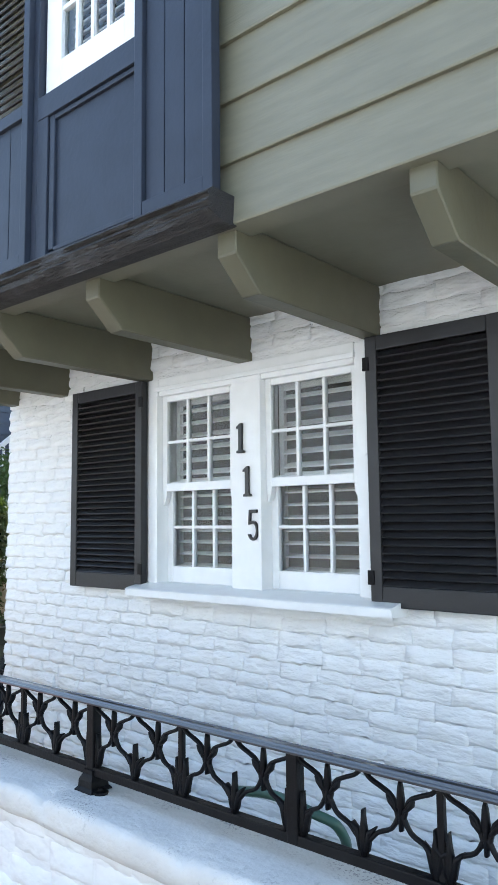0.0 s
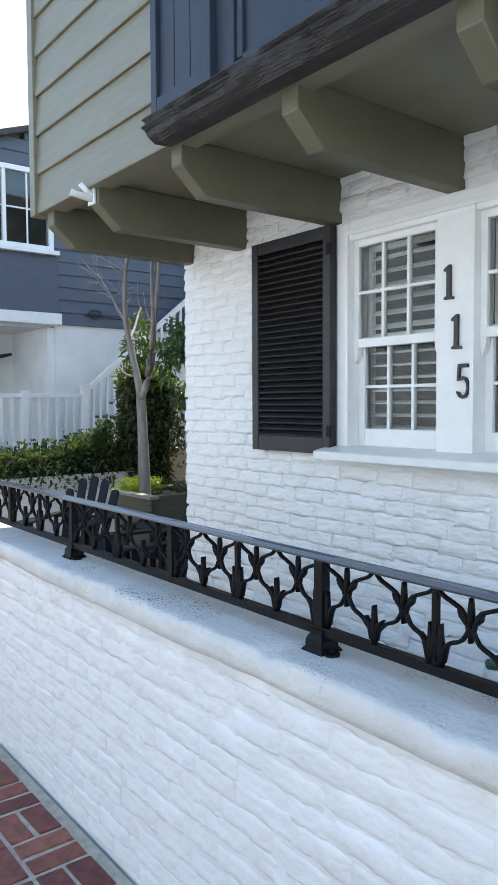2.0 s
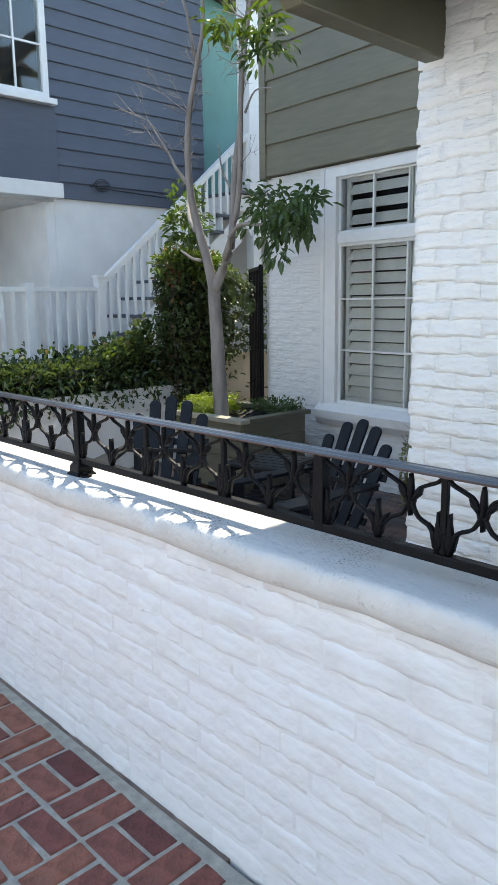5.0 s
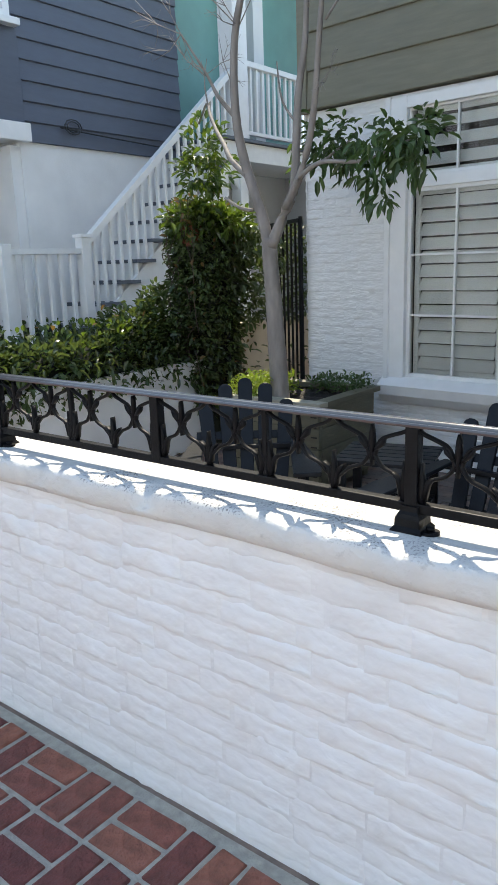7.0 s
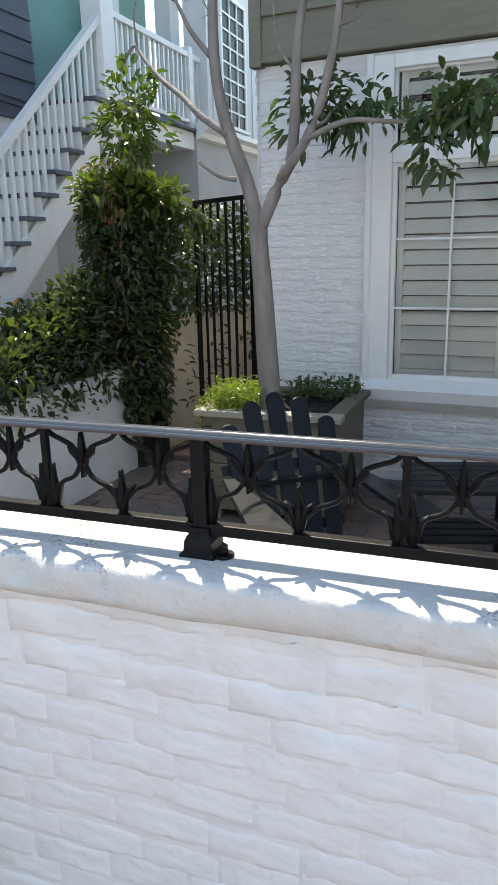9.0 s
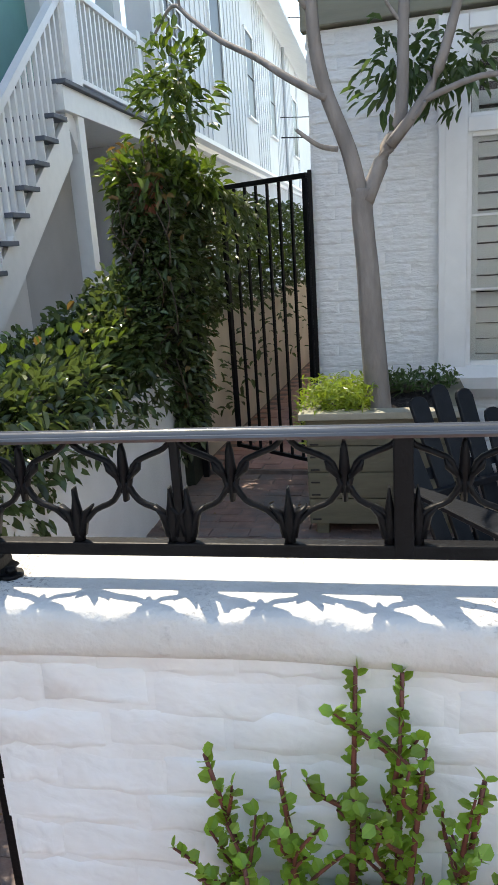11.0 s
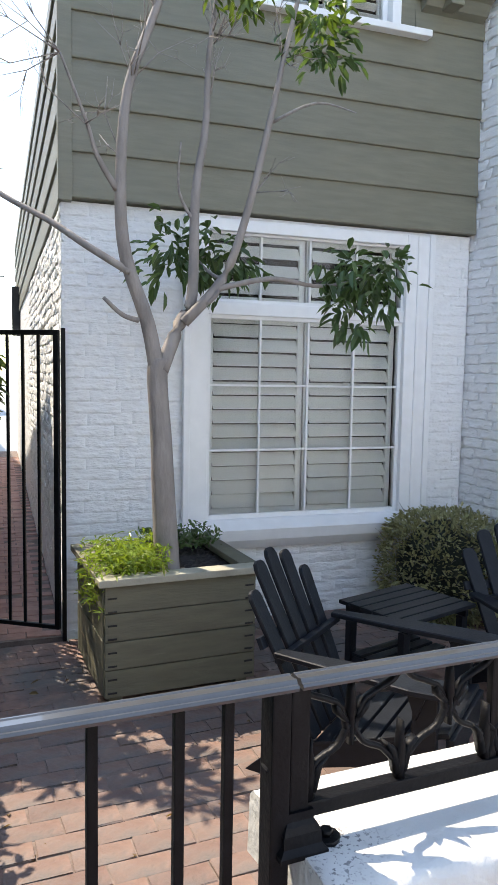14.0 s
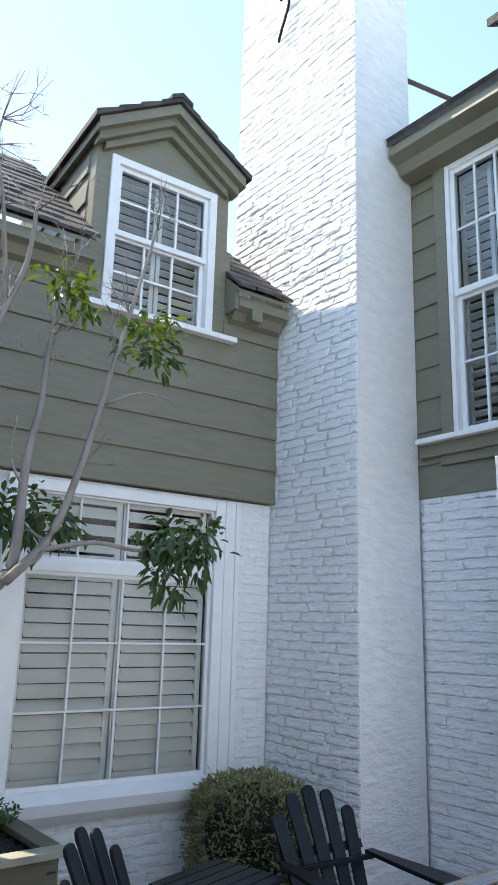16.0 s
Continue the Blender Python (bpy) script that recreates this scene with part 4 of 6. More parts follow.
# upper side window of the wing, built facing -y and turned to face -x
w3 = thing("window_3", (0, 0, 0), "tall white casement window with louvred blinds in olive siding", "window", kind="structure")
m = bmesh.new()
box(m, -0.80, -0.70, -0.03, 0.1, 0, 2.38, 0.005)
box(m, 0.0, 0.10, -0.03, 0.1, 0, 2.38, 0.005)
box(m, -0.70, 0.0, -0.03, 0.1, 2.26, 2.38, 0.005)
part("casing", m, M_OLIVE, w3)
m = bmesh.new()
box(m, -0.70, -0.66, -0.02, 0.1, 0.04, 2.26, 0.005)
box(m, -0.04, 0.0, -0.02, 0.1, 0.04, 2.26, 0.005)
box(m, -0.66, -0.04, -0.019, 0.1, 2.20, 2.26, 0.005)
part("window_frame", m, M_WHITE, w3)
part("window_sill", bx(-1.0, 0.12, -0.09, 0.1, 0.0, 0.04, 0.006), M_WHITE, w3)
part("apron", bx(-1.0, 0.12, -0.035, 0.0, -0.10, -0.002, 0.006), M_OLIVE, w3)
sash(w3, -0.66, -0.04, 1.12, 2.20, 0.0, 3, 2, stile=0.04)
sash(w3, -0.66, -0.04, 0.045, 1.13, 0.035, 3, 2, stile=0.04)
louvres(w3, -0.65, -0.36, 0.05, 2.19, 0.12, 0.075, -24, depth=0.06)
louvres(w3, -0.34, -0.05, 0.05, 2.19, 0.12, 0.075, -24, depth=0.06)
part("infill", bx(-0.83, 0.12, -0.012, 0.08, -0.17, -0.001), M_OLIVE, w3)
shade_lining(w3, -0.72, 0.02, 0.17, 0.9, -0.02, 2.32)
w3.matrix_basis = pose(-4.40, 2.88, 3.035, 0, 0, -90)

# roof of the wing
wing_roof = thing("roof_wing", (-3, 3, 5.5), "dark shingle roof with olive painted eave", "roof", kind="structure")
part("deck", prism(bmesh.new(), [(-4.72, 5.50), (-4.72, 5.58), (-1.5, 7.9), (-1.5, 7.8)], "y", 2.62, 3.90), M_SHINGLE, wing_roof)
part("deck_front", prism(bmesh.new(), [(-5.25, 5.42), (-5.25, 5.48), (-1.5, 7.9), (-1.5, 7.8)], "y", 1.85, 2.61), M_SHINGLE, wing_roof)
part("eave_board", prism(bmesh.new(), [(-4.70, 5.50), (-4.70, 5.42), (-4.60, 5.38), (-4.56, 5.30), (-4.42, 5.28), (-4.42, 5.52)], "y", 2.63, 3.90), M_OLIVE, wing_roof)
for k in range(8):
    part("shingle", bx(-4.75, -4.58, 2.66 + 0.155 * k, 2.81 + 0.155 * k, 5.585, 5.615, 0, Euler((0, radians(-36), 0)).to_matrix().to_4x4()), M_SHINGLE, wing_roof)
brace = solid("brace_bar", tube(bmesh.new(), [(-4.45, 4.05, 6.45), (-3.2, 3.5, 6.15)], 0.022), M_GALV, "rusty iron brace bar from chimney to roof", "brace")
m = bmesh.new()
pts = []
for k in range(26):
    a = -0.5 + 4.4 * k / 25
    r = 0.10 + 0.05 * math.sin(a * 0.8)
    pts.append((-5.12, 4.80 + r * math.cos(a + 1.8) * (0.9 - 0.02 * k), 7.20 + 0.22 * math.cos(k / 25 * math.pi) + 0.05 * math.sin(a)))
tube(m, pts, 0.014, 6)
solid("wall_anchor", m, M_IRON, "black wrought iron scroll anchor on the chimney", "wall anchor")


# ---- iron railing on the low wall ----
RY, RTOP, RBOT = 1.47, 1.185, 1.018
RAIL_PROFILE = [(RY + a, RTOP + b) for a, b in ((-0.020, -0.002), (-0.0215, 0.003), (-0.019, 0.0065), (-0.0155, 0.0065), (-0.0135, 0.0095), (-0.011, 0.0118), (-0.0085, 0.0118), (-0.0065, 0.0102), (0.0065, 0.0102), (0.0085, 0.0118), (0.011, 0.0118), (0.0135, 0.0095), (0.0155, 0.0065), (0.019, 0.0065), (0.0215, 0.003), (0.020, -0.002))]
railing = thing("railing", (-4, RY, 0.955), "black wrought iron railing with curled tulip pattern", "railing")


def flat_bar(bm, pts, w, d):
    """A flat bar that follows points in a plane y = const, w wide in that plane and d deep."""
    pts = [Vector(p) for p in pts]
    rings = []
    for i, p in enumerate(pts):
        t = (pts[min(i + 1, len(pts) - 1)] - pts[max(i - 1, 0)]).normalized()
        n = Vector((-t.z, 0, t.x))
        ww = w[i] if hasattr(w, "__len__") else w
        rings.append([bm.verts.new(p + n * ww * a + Vector((0, d * b, 0))) for a, b in ((-0.5, -0.25), (-0.2, -0.5), (0.2, -0.5), (0.5, -0.25), (0.5, 0.25), (0.2, 0.5), (-0.2, 0.5), (-0.5, 0.25))])
    for a, b in zip(rings, rings[1:]):
        for k in range(8):
            f = bm.faces.new((a[k], b[k], b[(k + 1) % 8], a[(k + 1) % 8]))
            f.smooth = True
    bm.faces.new(rings[0])
    bm.faces.new(rings[-1][::-1])
    bmesh.ops.recalc_face_normals(bm, faces=bm.faces)


def scroll_unit(w):
    """One curled unit, w wide, from the foot of one bud to the next: two arms that meet in a stem and part again to the top rail, with pointed buds."""
    h = RTOP - RBOT
    m = bmesh.new()
    c = w / 2
    stem0, stem1 = 0.46 * h, 0.66 * h
    for s in (-1, 1):
        lower = [(c + s * 0.003, 0, stem0 + 0.02), (c + s * 0.12 * w, 0, 0.40 * h), (c + s * 0.30 * w, 0, 0.31 * h), (c + s * 0.41 * w, 0, 0.20 * h), (c + s * 0.455 * w, 0, 0.03)]
        flat_bar(m, smooth_line(lower, 3), 0.0085, 0.013)
        upper = [(c + s * 0.004, 0, stem1 - 0.03), (c + s * 0.10 * w, 0, 0.74 * h), (c + s * 0.24 * w, 0, 0.83 * h), (c + s * 0.40 * w, 0, 0.90 * h), (c + s * 0.495 * w, 0, h + 0.002)]
        flat_bar(m, smooth_line(upper, 3), 0.0085, 0.013)
        flat_bar(m, [(c + s * 0.16 * w, 0, 0.78 * h), (c + s * 0.13 * w, 0, 0.71 * h), (c + s * 0.05 * w, 0, 0.62 * h)], [0.004, 0.012, 0.008], 0.018)
    flat_bar(m, [(c, 0, stem0 - 0.01), (c, 0, stem0 + 0.03), (c, 0, stem1), (c, 0, stem1 + 0.035), (c, 0, 0.95 * h)], [0.008, 0.010, 0.017, 0.011, 0.004], 0.016)
    return m


def bud_mesh():
    m = bmesh.new()
    flat_bar(m, [(0, 0, 0.0), (0, 0, 0.03), (0, 0, 0.05), (0, 0, 0.066), (0, 0, 0.088)], [0.015, 0.021, 0.015, 0.009, 0.003], 0.018)
    for s in (-1, 1):
        flat_bar(m, [(s * 0.005, 0, 0.01), (s * 0.014, 0, 0.045), (s * 0.027, 0, 0.058)], [0.014, 0.012, 0.004], 0.018)
    return m


UP = [-8.105, -7.764, -7.425, -7.085, -6.745, -6.365, -6.0, -5.632, -5.243, -4.85, -4.497, -4.15, -3.818, -3.475, -3.11, -2.738, -2.396, -2.055, -1.712, -1.367, -1.029, -0.69, -0.35, 0.0]
FEET = (-8.105, -6.745, -5.243, -3.475, -2.055, -0.69)
THICK = (-7.425, -6.0, -4.15, -2.738, -1.367)
units = {}
bud_me = finish(bud_mesh(), "bud", M_IRON)
for a, b in zip(UP, UP[1:]):
    w = round((b - a) / 2, 3)
    if w not in units:
        units[w] = finish(scroll_unit(w), "scroll", M_IRON)
    for k in range(2):
        for nm, me, x in (("scroll", units[w], a + k * w), ("bud", bud_me, a + (k + 1) * w)):
            if nm == "bud" and k == 1:
                continue
            ob = new(nm, me)
            hang(ob, railing)
            ob.location = (x, RY, RBOT)
for x in UP:
    foot = any(abs(x - f) < 0.02 for f in FEET)
    half = 0.0145 if foot or any(abs(x - f) < 0.02 for f in THICK) else 0.0072
    p = part("post" if foot else "baluster", bx(x - half, x + half, RY - half, RY + half, 0.96 if foot else RBOT - 0.02, RTOP, 0.003), M_IRON, railing)
    for s in (-1, 1):
        ob = new("bud", bud_me)
        hang(ob, railing)
        ob.location = (x + s * (half + 0.006), RY, RBOT)
    if foot:
        m = bmesh.new()
        prof = [(0.036, 0.953), (0.036, 0.960), (0.029, 0.968), (0.028, 0.985), (0.024, 0.994), (0.020, 1.0), (0.020, 1.012)]
        rings = [[m.verts.new((x + r * cx, RY + r * cy, z)) for cx, cy in ((-1, -1), (1, -1), (1, 1), (-1, 1))] for r, z in prof]
        for r0, r1 in zip(rings, rings[1:]):
            for k in range(4):
                m.faces.new((r0[k], r0[(k + 1) % 4], r1[(k + 1) % 4], r1[k]))
        m.faces.new(rings[0][::-1])
        m.faces.new(rings[-1])
        shoe = part("shoe", m, M_IRON, p)
        m = bmesh.new()
        tube(m, [(x + 0.046, RY - 0.01, 0.956), (x + 0.046, RY - 0.01, 0.963)], 0.02, 10)
        tube(m, [(x + 0.046, RY - 0.01, 0.963), (x + 0.046, RY - 0.01, 0.972)], 0.009, 6)
        part("bolt", m, M_IRON, shoe)
part("bottom_rail", bx(-8.10, 0.3, RY - 0.013, RY + 0.013, RBOT - 0.022, RBOT, 0.003), M_IRON, railing)
m = prism(bmesh.new(), RAIL_PROFILE, "x", -8.106, 0.3)
part("top_rail", m, M_RAIL, railing, "worn black moulded handrail")

# ---- street gate with plain bars ----
gate = thing("street_gate", (-8.13, RY, 0.05), "closed black iron gate with plain bars", "gate")
part("stile", bx(-8.150, -8.122, RY - 0.02, RY + 0.02, 0.06, RTOP, 0.003), M_IRON, gate)
part("stile", bx(-8.90, -8.86, RY - 0.02, RY + 0.02, 0.06, RTOP, 0.003), M_IRON, gate)
part("top_rail", prism(bmesh.new(), RAIL_PROFILE, "x", -8.92, -8.112), M_RAIL, gate)
part("bottom_rail", bx(-8.86, -8.150, RY - 0.012, RY + 0.012, 0.10, 0.13, 0.003), M_IRON, gate)
for x in (-8.206, -8.274, -8.385, -8.508, -8.62, -8.74):
    part("bar", bx(x - 0.007, x + 0.007, RY - 0.007, RY + 0.007, 0.13, RTOP, 0.002), M_IRON, gate)
for z in (0.35, 0.80):
    part("hinge", bx(-8.118, -8.085, RY - 0.012, RY + 0.012, z - 0.04, z + 0.04, 0.003), M_IRON, gate)
solid("gate_post", bx(-8.098, -8.055, 1.40, 1.50, -0.02, 0.83, 0.004), M_IRON, "black iron gate post against the white wall end", "gate post")

# ---- side gate by the house ----
sg = thing("side_gate", (0, 0, 0), "tall black iron gate with plain bars standing ajar", "gate")
part("stile", bx(-0.03, 0.0, -0.015, 0.015, 0.06, 1.82, 0.003), M_IRON, sg)
part("stile", bx(-0.77, -0.74, -0.015, 0.015, 0.06, 1.82, 0.003), M_IRON, sg)
part("top_rail", bx(-0.77, 0.0, -0.015, 0.015, 1.82, 1.85, 0.003), M_IRON, sg)
part("bottom_rail", bx(-0.74, -0.03, -0.012, 0.012, 0.06, 0.085, 0.003), M_IRON, sg)
for k in range(6):
    x = -0.03 - 0.71 * (k + 1) / 7
    part("bar", bx(x - 0.008, x + 0.008, -0.008, 0.008, 0.085, 1.82, 0.002), M_IRON, sg)
sg.matrix_basis = pose(-7.90, 5.0, 0.0, 0, 0, -36)
solid("gate_post", bx(-7.892, -7.868, 4.955, 4.98, -0.02, 1.86, 0.003), M_IRON, "black iron post fixed to the white brick corner", "gate post")
solid("gate_post", bx(-8.66, -8.62, 4.92, 4.96, -0.02, 1.86, 0.003), M_IRON, "black iron post beside the creeper", "gate post")

# ---- planter ----
planter = thing("planter", (-7.45, 4.25, 0), "square olive stained timber planter box", "planter")
X0, X1, Y0, Y1 = -7.87, -7.06, 3.93, 4.70
for k in range(4):
    za, zb = 0.06 + 0.138 * k, 0.06 + 0.138 * (k + 1) - 0.004
    j = 0.002 * (k % 2)
    part("plank", bx(X0 + 0.02, X1 - 0.02, Y0 + 0.02 - j, Y0 + 0.045, za, zb, 0.004), M_PLANTER, planter)
    part("plank", bx(X0 + 0.02, X1 - 0.02, Y1 - 0.045, Y1 - 0.02, za, zb, 0.004), M_PLANTER, planter)
    part("plank", bx(X0 + 0.015 - j, X0 + 0.04, Y0 + 0.046, Y1 - 0.046, za, zb, 0.004), M_PLANTER, planter)
    part("plank", bx(X1 - 0.04, X1 - 0.015 + j, Y0 + 0.046, Y1 - 0.046, za, zb, 0.004), M_PLANTER, planter)
for a in ((X0 - 0.015, X1 + 0.015, Y0 - 0.015, Y0 + 0.085), (X0 - 0.015, X1 + 0.015, Y1 - 0.085, Y1 + 0.015), (X0 - 0.015, X0 + 0.085, Y0 + 0.086, Y1 - 0.086), (X1 - 0.085, X1 + 0.015, Y0 + 0.086, Y1 - 0.086)):
    part("rim", bx(a[0], a[1], a[2], a[3], 0.61, 0.645, 0.005), M_PLANTER_RIM if a[3] < 4.1 else M_PLANTER, planter)
for x in (X0 + 0.08, X1 - 0.08):
    for y in (Y0 + 0.08, Y1 - 0.08):
        part("foot", bx(x - 0.03, x + 0.03, y - 0.03, y + 0.03, -0.008, 0.06), M_PLANTER, planter)
for k in range(8):
    z = 0.085 + 0.066 * k
    for x in (X0 + 0.055, X1 - 0.055):
        part("corner_joint", bx(x - 0.022, x + 0.022, Y0 + 0.0145, Y0 + 0.021, z - 0.004, z + 0.004), M_SHADE_AND_JOINT, planter)
m = bmesh.new()
n = 26
grid = [[m.verts.new((X0 + 0.05 + (X1 - X0 - 0.1) * i / n, Y0 + 0.05 + (Y1 - Y0 - 0.1) * j / n, 0.585 + 0.03 * noise.noise(Vector((i * 0.9, j * 0.9, 2))) + 0.012 * rng.random())) for j in range(n + 1)] for i in range(n + 1)]
for i in range(n):
    for j in range(n):
        m.faces.new((grid[i][j], grid[i + 1][j], grid[i + 1][j + 1], grid[i][j + 1]))
solid("soil_mulch", m, M_MULCH, "dark bark mulch filling the planter", "mulch", "stuff")

# ---- tree ----
tree = thing("tree", (-7.53, 4.12, 0.63), "slender grey-barked young tree with bare twigs and few leaf clumps", "tree")
m = bmesh.new()
tube(m, smooth_line([(-7.50, 4.12, 0.56), (-7.50, 4.12, 0.66), (-7.52, 4.12, 1.0), (-7.535, 4.12, 1.3), (-7.555, 4.12, 1.56), (-7.55, 4.12, 1.68)], 4),
     [0.070 - 0.019 * min(1, i / 14) + (0.018 if i < 3 else 0) for i in range(21)], 12)
trunk = part("trunk", m, M_BARK, tree, "smooth grey trunk")


def limb(pts, r0, r1, nm="limb", sides=8, wob=0.012):
    p = [(a + rng.gauss(0, wob) * (0 < i < len(pts) - 1), b + rng.gauss(0, wob) * (0 < i < len(pts) - 1), c) for i, (a, b, c) in enumerate(pts)]
    line = smooth_line(p, 4)
    k = len(line) - 1
    return part(nm, tube(bmesh.new(), line, [r0 + (r1 - r0) * i / k for i in range(k + 1)], sides), M_BARK if r0 > 0.012 else M_TWIG, tree)


limb([(-7.555, 4.12, 1.60), (-7.63, 4.10, 1.85), (-7.72, 4.08, 2.16), (-7.77, 4.06, 2.47), (-7.72, 4.05, 2.9), (-7.60, 4.03, 3.27), (-7.52, 4.02, 3.56), (-7.50, 4.0, 3.9)], 0.042, 0.010)
limb([(-7.54, 4.11, 1.62), (-7.44, 4.13, 1.85), (-7.37, 4.15, 2.0), (-7.345, 4.17, 2.5), (-7.29, 4.18, 2.84), (-7.265, 4.2, 3.2), (-7.22, 4.2, 3.6)], 0.040, 0.009)
limb([(-7.42, 4.12, 1.86), (-7.25, 4.06, 2.08), (-7.14, 4.02, 2.38), (-7.03, 3.98, 2.83), (-6.99, 3.95, 3.13), (-6.85, 3.92, 3.72), (-6.8, 3.9, 4.0)], 0.028, 0.006)
limb([(-7.70, 4.08, 2.08), (-7.86, 4.15, 2.2), (-8.05, 4.3, 2.33), (-8.25, 4.45, 2.46), (-8.42, 4.6, 2.62), (-8.55, 4.7, 2.72), (-8.68, 4.75, 2.60)], 0.020, 0.008)
limb([(-8.50, 4.66, 2.70), (-8.50, 4.62, 2.85), (-8.44, 4.6, 3.0)], 0.007, 0.003, "twig", 5)
limb([(-7.66, 4.09, 1.86), (-7.75, 4.05, 1.88), (-7.84, 4.02, 1.95)], 0.014, 0.009, "stub")
limb([(-7.38, 4.12, 1.93), (-7.30, 4.06, 1.97), (-7.27, 4.03, 2.02)], 0.014, 0.010, "stub")
limb([(-7.77, 4.06, 2.45), (-7.86, 4.02, 2.58), (-7.93, 3.98, 2.71), (-8.05, 3.9, 2.95)], 0.016, 0.005)
limb([(-7.30, 4.08, 2.02), (-7.05, 3.95, 2.08), (-6.80, 3.92, 2.06), (-6.62, 3.92, 2.08), (-6.45, 3.92, 2.14)], 0.016, 0.005)
limb([(-7.345, 4.17, 2.35), (-7.45, 4.12, 2.5), (-7.45, 4.1, 2.72)], 0.010, 0.004, "twig", 6)
limb([(-7.02, 3.98, 2.84), (-6.85, 3.9, 2.93), (-6.63, 3.85, 2.90)], 0.009, 0.003, "twig", 6)


def twigs(base, way, count, length, level=2, r=0.004):
    for _ in range(count):
        d = (Vector(way) + Vector((rng.gauss(0, 0.6), rng.gauss(0, 0.6), rng.gauss(0, 0.5)))).normalized()
        L = length * rng.uniform(0.6, 1.2)
        p0 = Vector(base)
        p1 = p0 + d * L * 0.5 + Vector((rng.gauss(0, 0.02), rng.gauss(0, 0.02), rng.gauss(0, 0.02)))
        p2 = p1 + (d + Vector((rng.gauss(0, 0.3), rng.gauss(0, 0.3), rng.gauss(0, 0.3)))).normalized() * L * 0.5
        part("twig", tube(bmesh.new(), [p0, p1, p2], [r, r * 0.7, r * 0.35], 4), M_TWIG, tree)
        if level > 0:
            twigs(p1, d, 2, L * 0.55, level - 1, r * 0.6)


for base, way, cnt, ln in (((-7.22, 4.2, 3.6), (0.1, 0, 1), 4, 0.4), ((-7.25, 4.2, 3.25), (0.3, -0.2, 0.6), 4, 0.3), ((-7.27, 4.19, 3.0), (0.4, -0.3, 0.3), 3, 0.25),
                           ((-7.50, 4.0, 3.85), (-0.2, 0, 1), 4, 0.45), ((-7.60, 4.03, 3.27), (-0.4, -0.2, 0.6), 3, 0.3), ((-6.80, 3.9, 3.95), (0.1, 0, 1), 5, 0.32),
                           ((-6.99, 3.95, 3.13), (0.1, -0.1, 0.3), 4, 0.25), ((-8.05, 3.9, 2.95), (-0.6, -0.1, 0.8), 5, 0.4), ((-7.93, 3.98, 2.7), (-0.7, -0.1, 0.5), 3, 0.35),
                           ((-7.1, 4.0, 2.5), (0.5, -0.2, 0.4), 2, 0.2), ((-7.70, 4.05, 2.95), (-0.5, -0.1, 0.7), 4, 0.4), ((-7.75, 4.05, 2.6), (-0.6, 0.1, 0.5), 2, 0.3)):
    twigs(base, way, cnt, ln)


limb([(-7.60, 4.03, 3.27), (-7.66, 4.0, 3.65), (-7.73, 3.98, 3.88), (-7.77, 3.97, 4.1), (-7.755, 3.96, 4.28)], 0.013, 0.006, "limb", 6)
for base, way, cnt, ln in (((-7.755, 3.96, 4.28), (0.45, 0, 0.8), 6, 0.36), ((-7.765, 3.97, 4.12), (0.5, -0.1, 0.5), 4, 0.26), ((-7.74, 3.98, 3.95), (-0.5, -0.1, 0.6), 3, 0.3), ((-7.70, 3.98, 3.8), (0.5, -0.1, 0.4), 3, 0.24),
                           ((-6.93, 3.94, 3.4), (-0.4, -0.1, 0.5), 5, 0.3), ((-7.26, 4.2, 3.3), (-0.3, -0.1, 0.6), 4, 0.3)):
    twigs(base, way, cnt, ln)


def clump(center, size, count):
    out = []
    c = Vector(center)
    for _ in range(count // 5):
        u = Vector((rng.gauss(0, 1), rng.gauss(0, 1), rng.gauss(0, 1))).normalized() * rng.random() ** 0.5 * 1.8
        tip = c + Vector((u.x * size[0], u.y * size[1], u.z * size[2]))
        for _ in range(6):
            out.append((tip + Vector((rng.gauss(0, 0.03), rng.gauss(0, 0.03), rng.gauss(0, 0.03))), ((tip - c) * 2 + Vector((0, 0, -0.1))).normalized()))
    return out


dense = clump((-7.33, 4.50, 2.24), (0.15, 0.11, 0.12), 130) + clump((-7.08, 4.48, 2.24), (0.13, 0.10, 0.11), 110) + clump((-6.62, 3.92, 2.14), (0.10, 0.09, 0.08), 100) + clump((-6.42, 3.92, 2.12), (0.11, 0.09, 0.09), 110) + clump((-6.62, 3.88, 1.90), (0.05, 0.04, 0.07), 45)
part_leaves = leaves("leaf_clump", dense, M_LEAF_TREE, tree, rng, 0.082, 0.036, droop=0.5, up=-0.3)
light_ = clump((-7.34, 4.0, 3.50), (0.07, 0.07, 0.07), 40) + clump((-7.16, 4.0, 3.46), (0.07, 0.06, 0.06), 40) + clump((-6.78, 3.93, 3.36), (0.08, 0.08, 0.06), 45) + clump((-8.57, 4.72, 2.33), (0.12, 0.12, 0.16), 150) + clump((-8.66, 4.7, 2.16), (0.10, 0.12, 0.12), 110)
leaves("young_leaves", light_, M_LEAF_YOUNG_LIT, tree, rng, 0.078, 0.034, droop=0.4, up=0.2)
leaves("leaf_spray", clump((-8.57, 4.72, 2.27), (0.13, 0.13, 0.19), 130) + clump((-6.80, 3.93, 3.20), (0.11, 0.09, 0.12), 90), M_LEAF_TREE, tree, rng, 0.080, 0.034, droop=0.4, up=0.1)
limb([(-7.25, 4.06, 2.08), (-7.24, 4.25, 2.13), (-7.23, 4.45, 2.22), (-7.15, 4.5, 2.28)], 0.012, 0.005, "twig", 6)

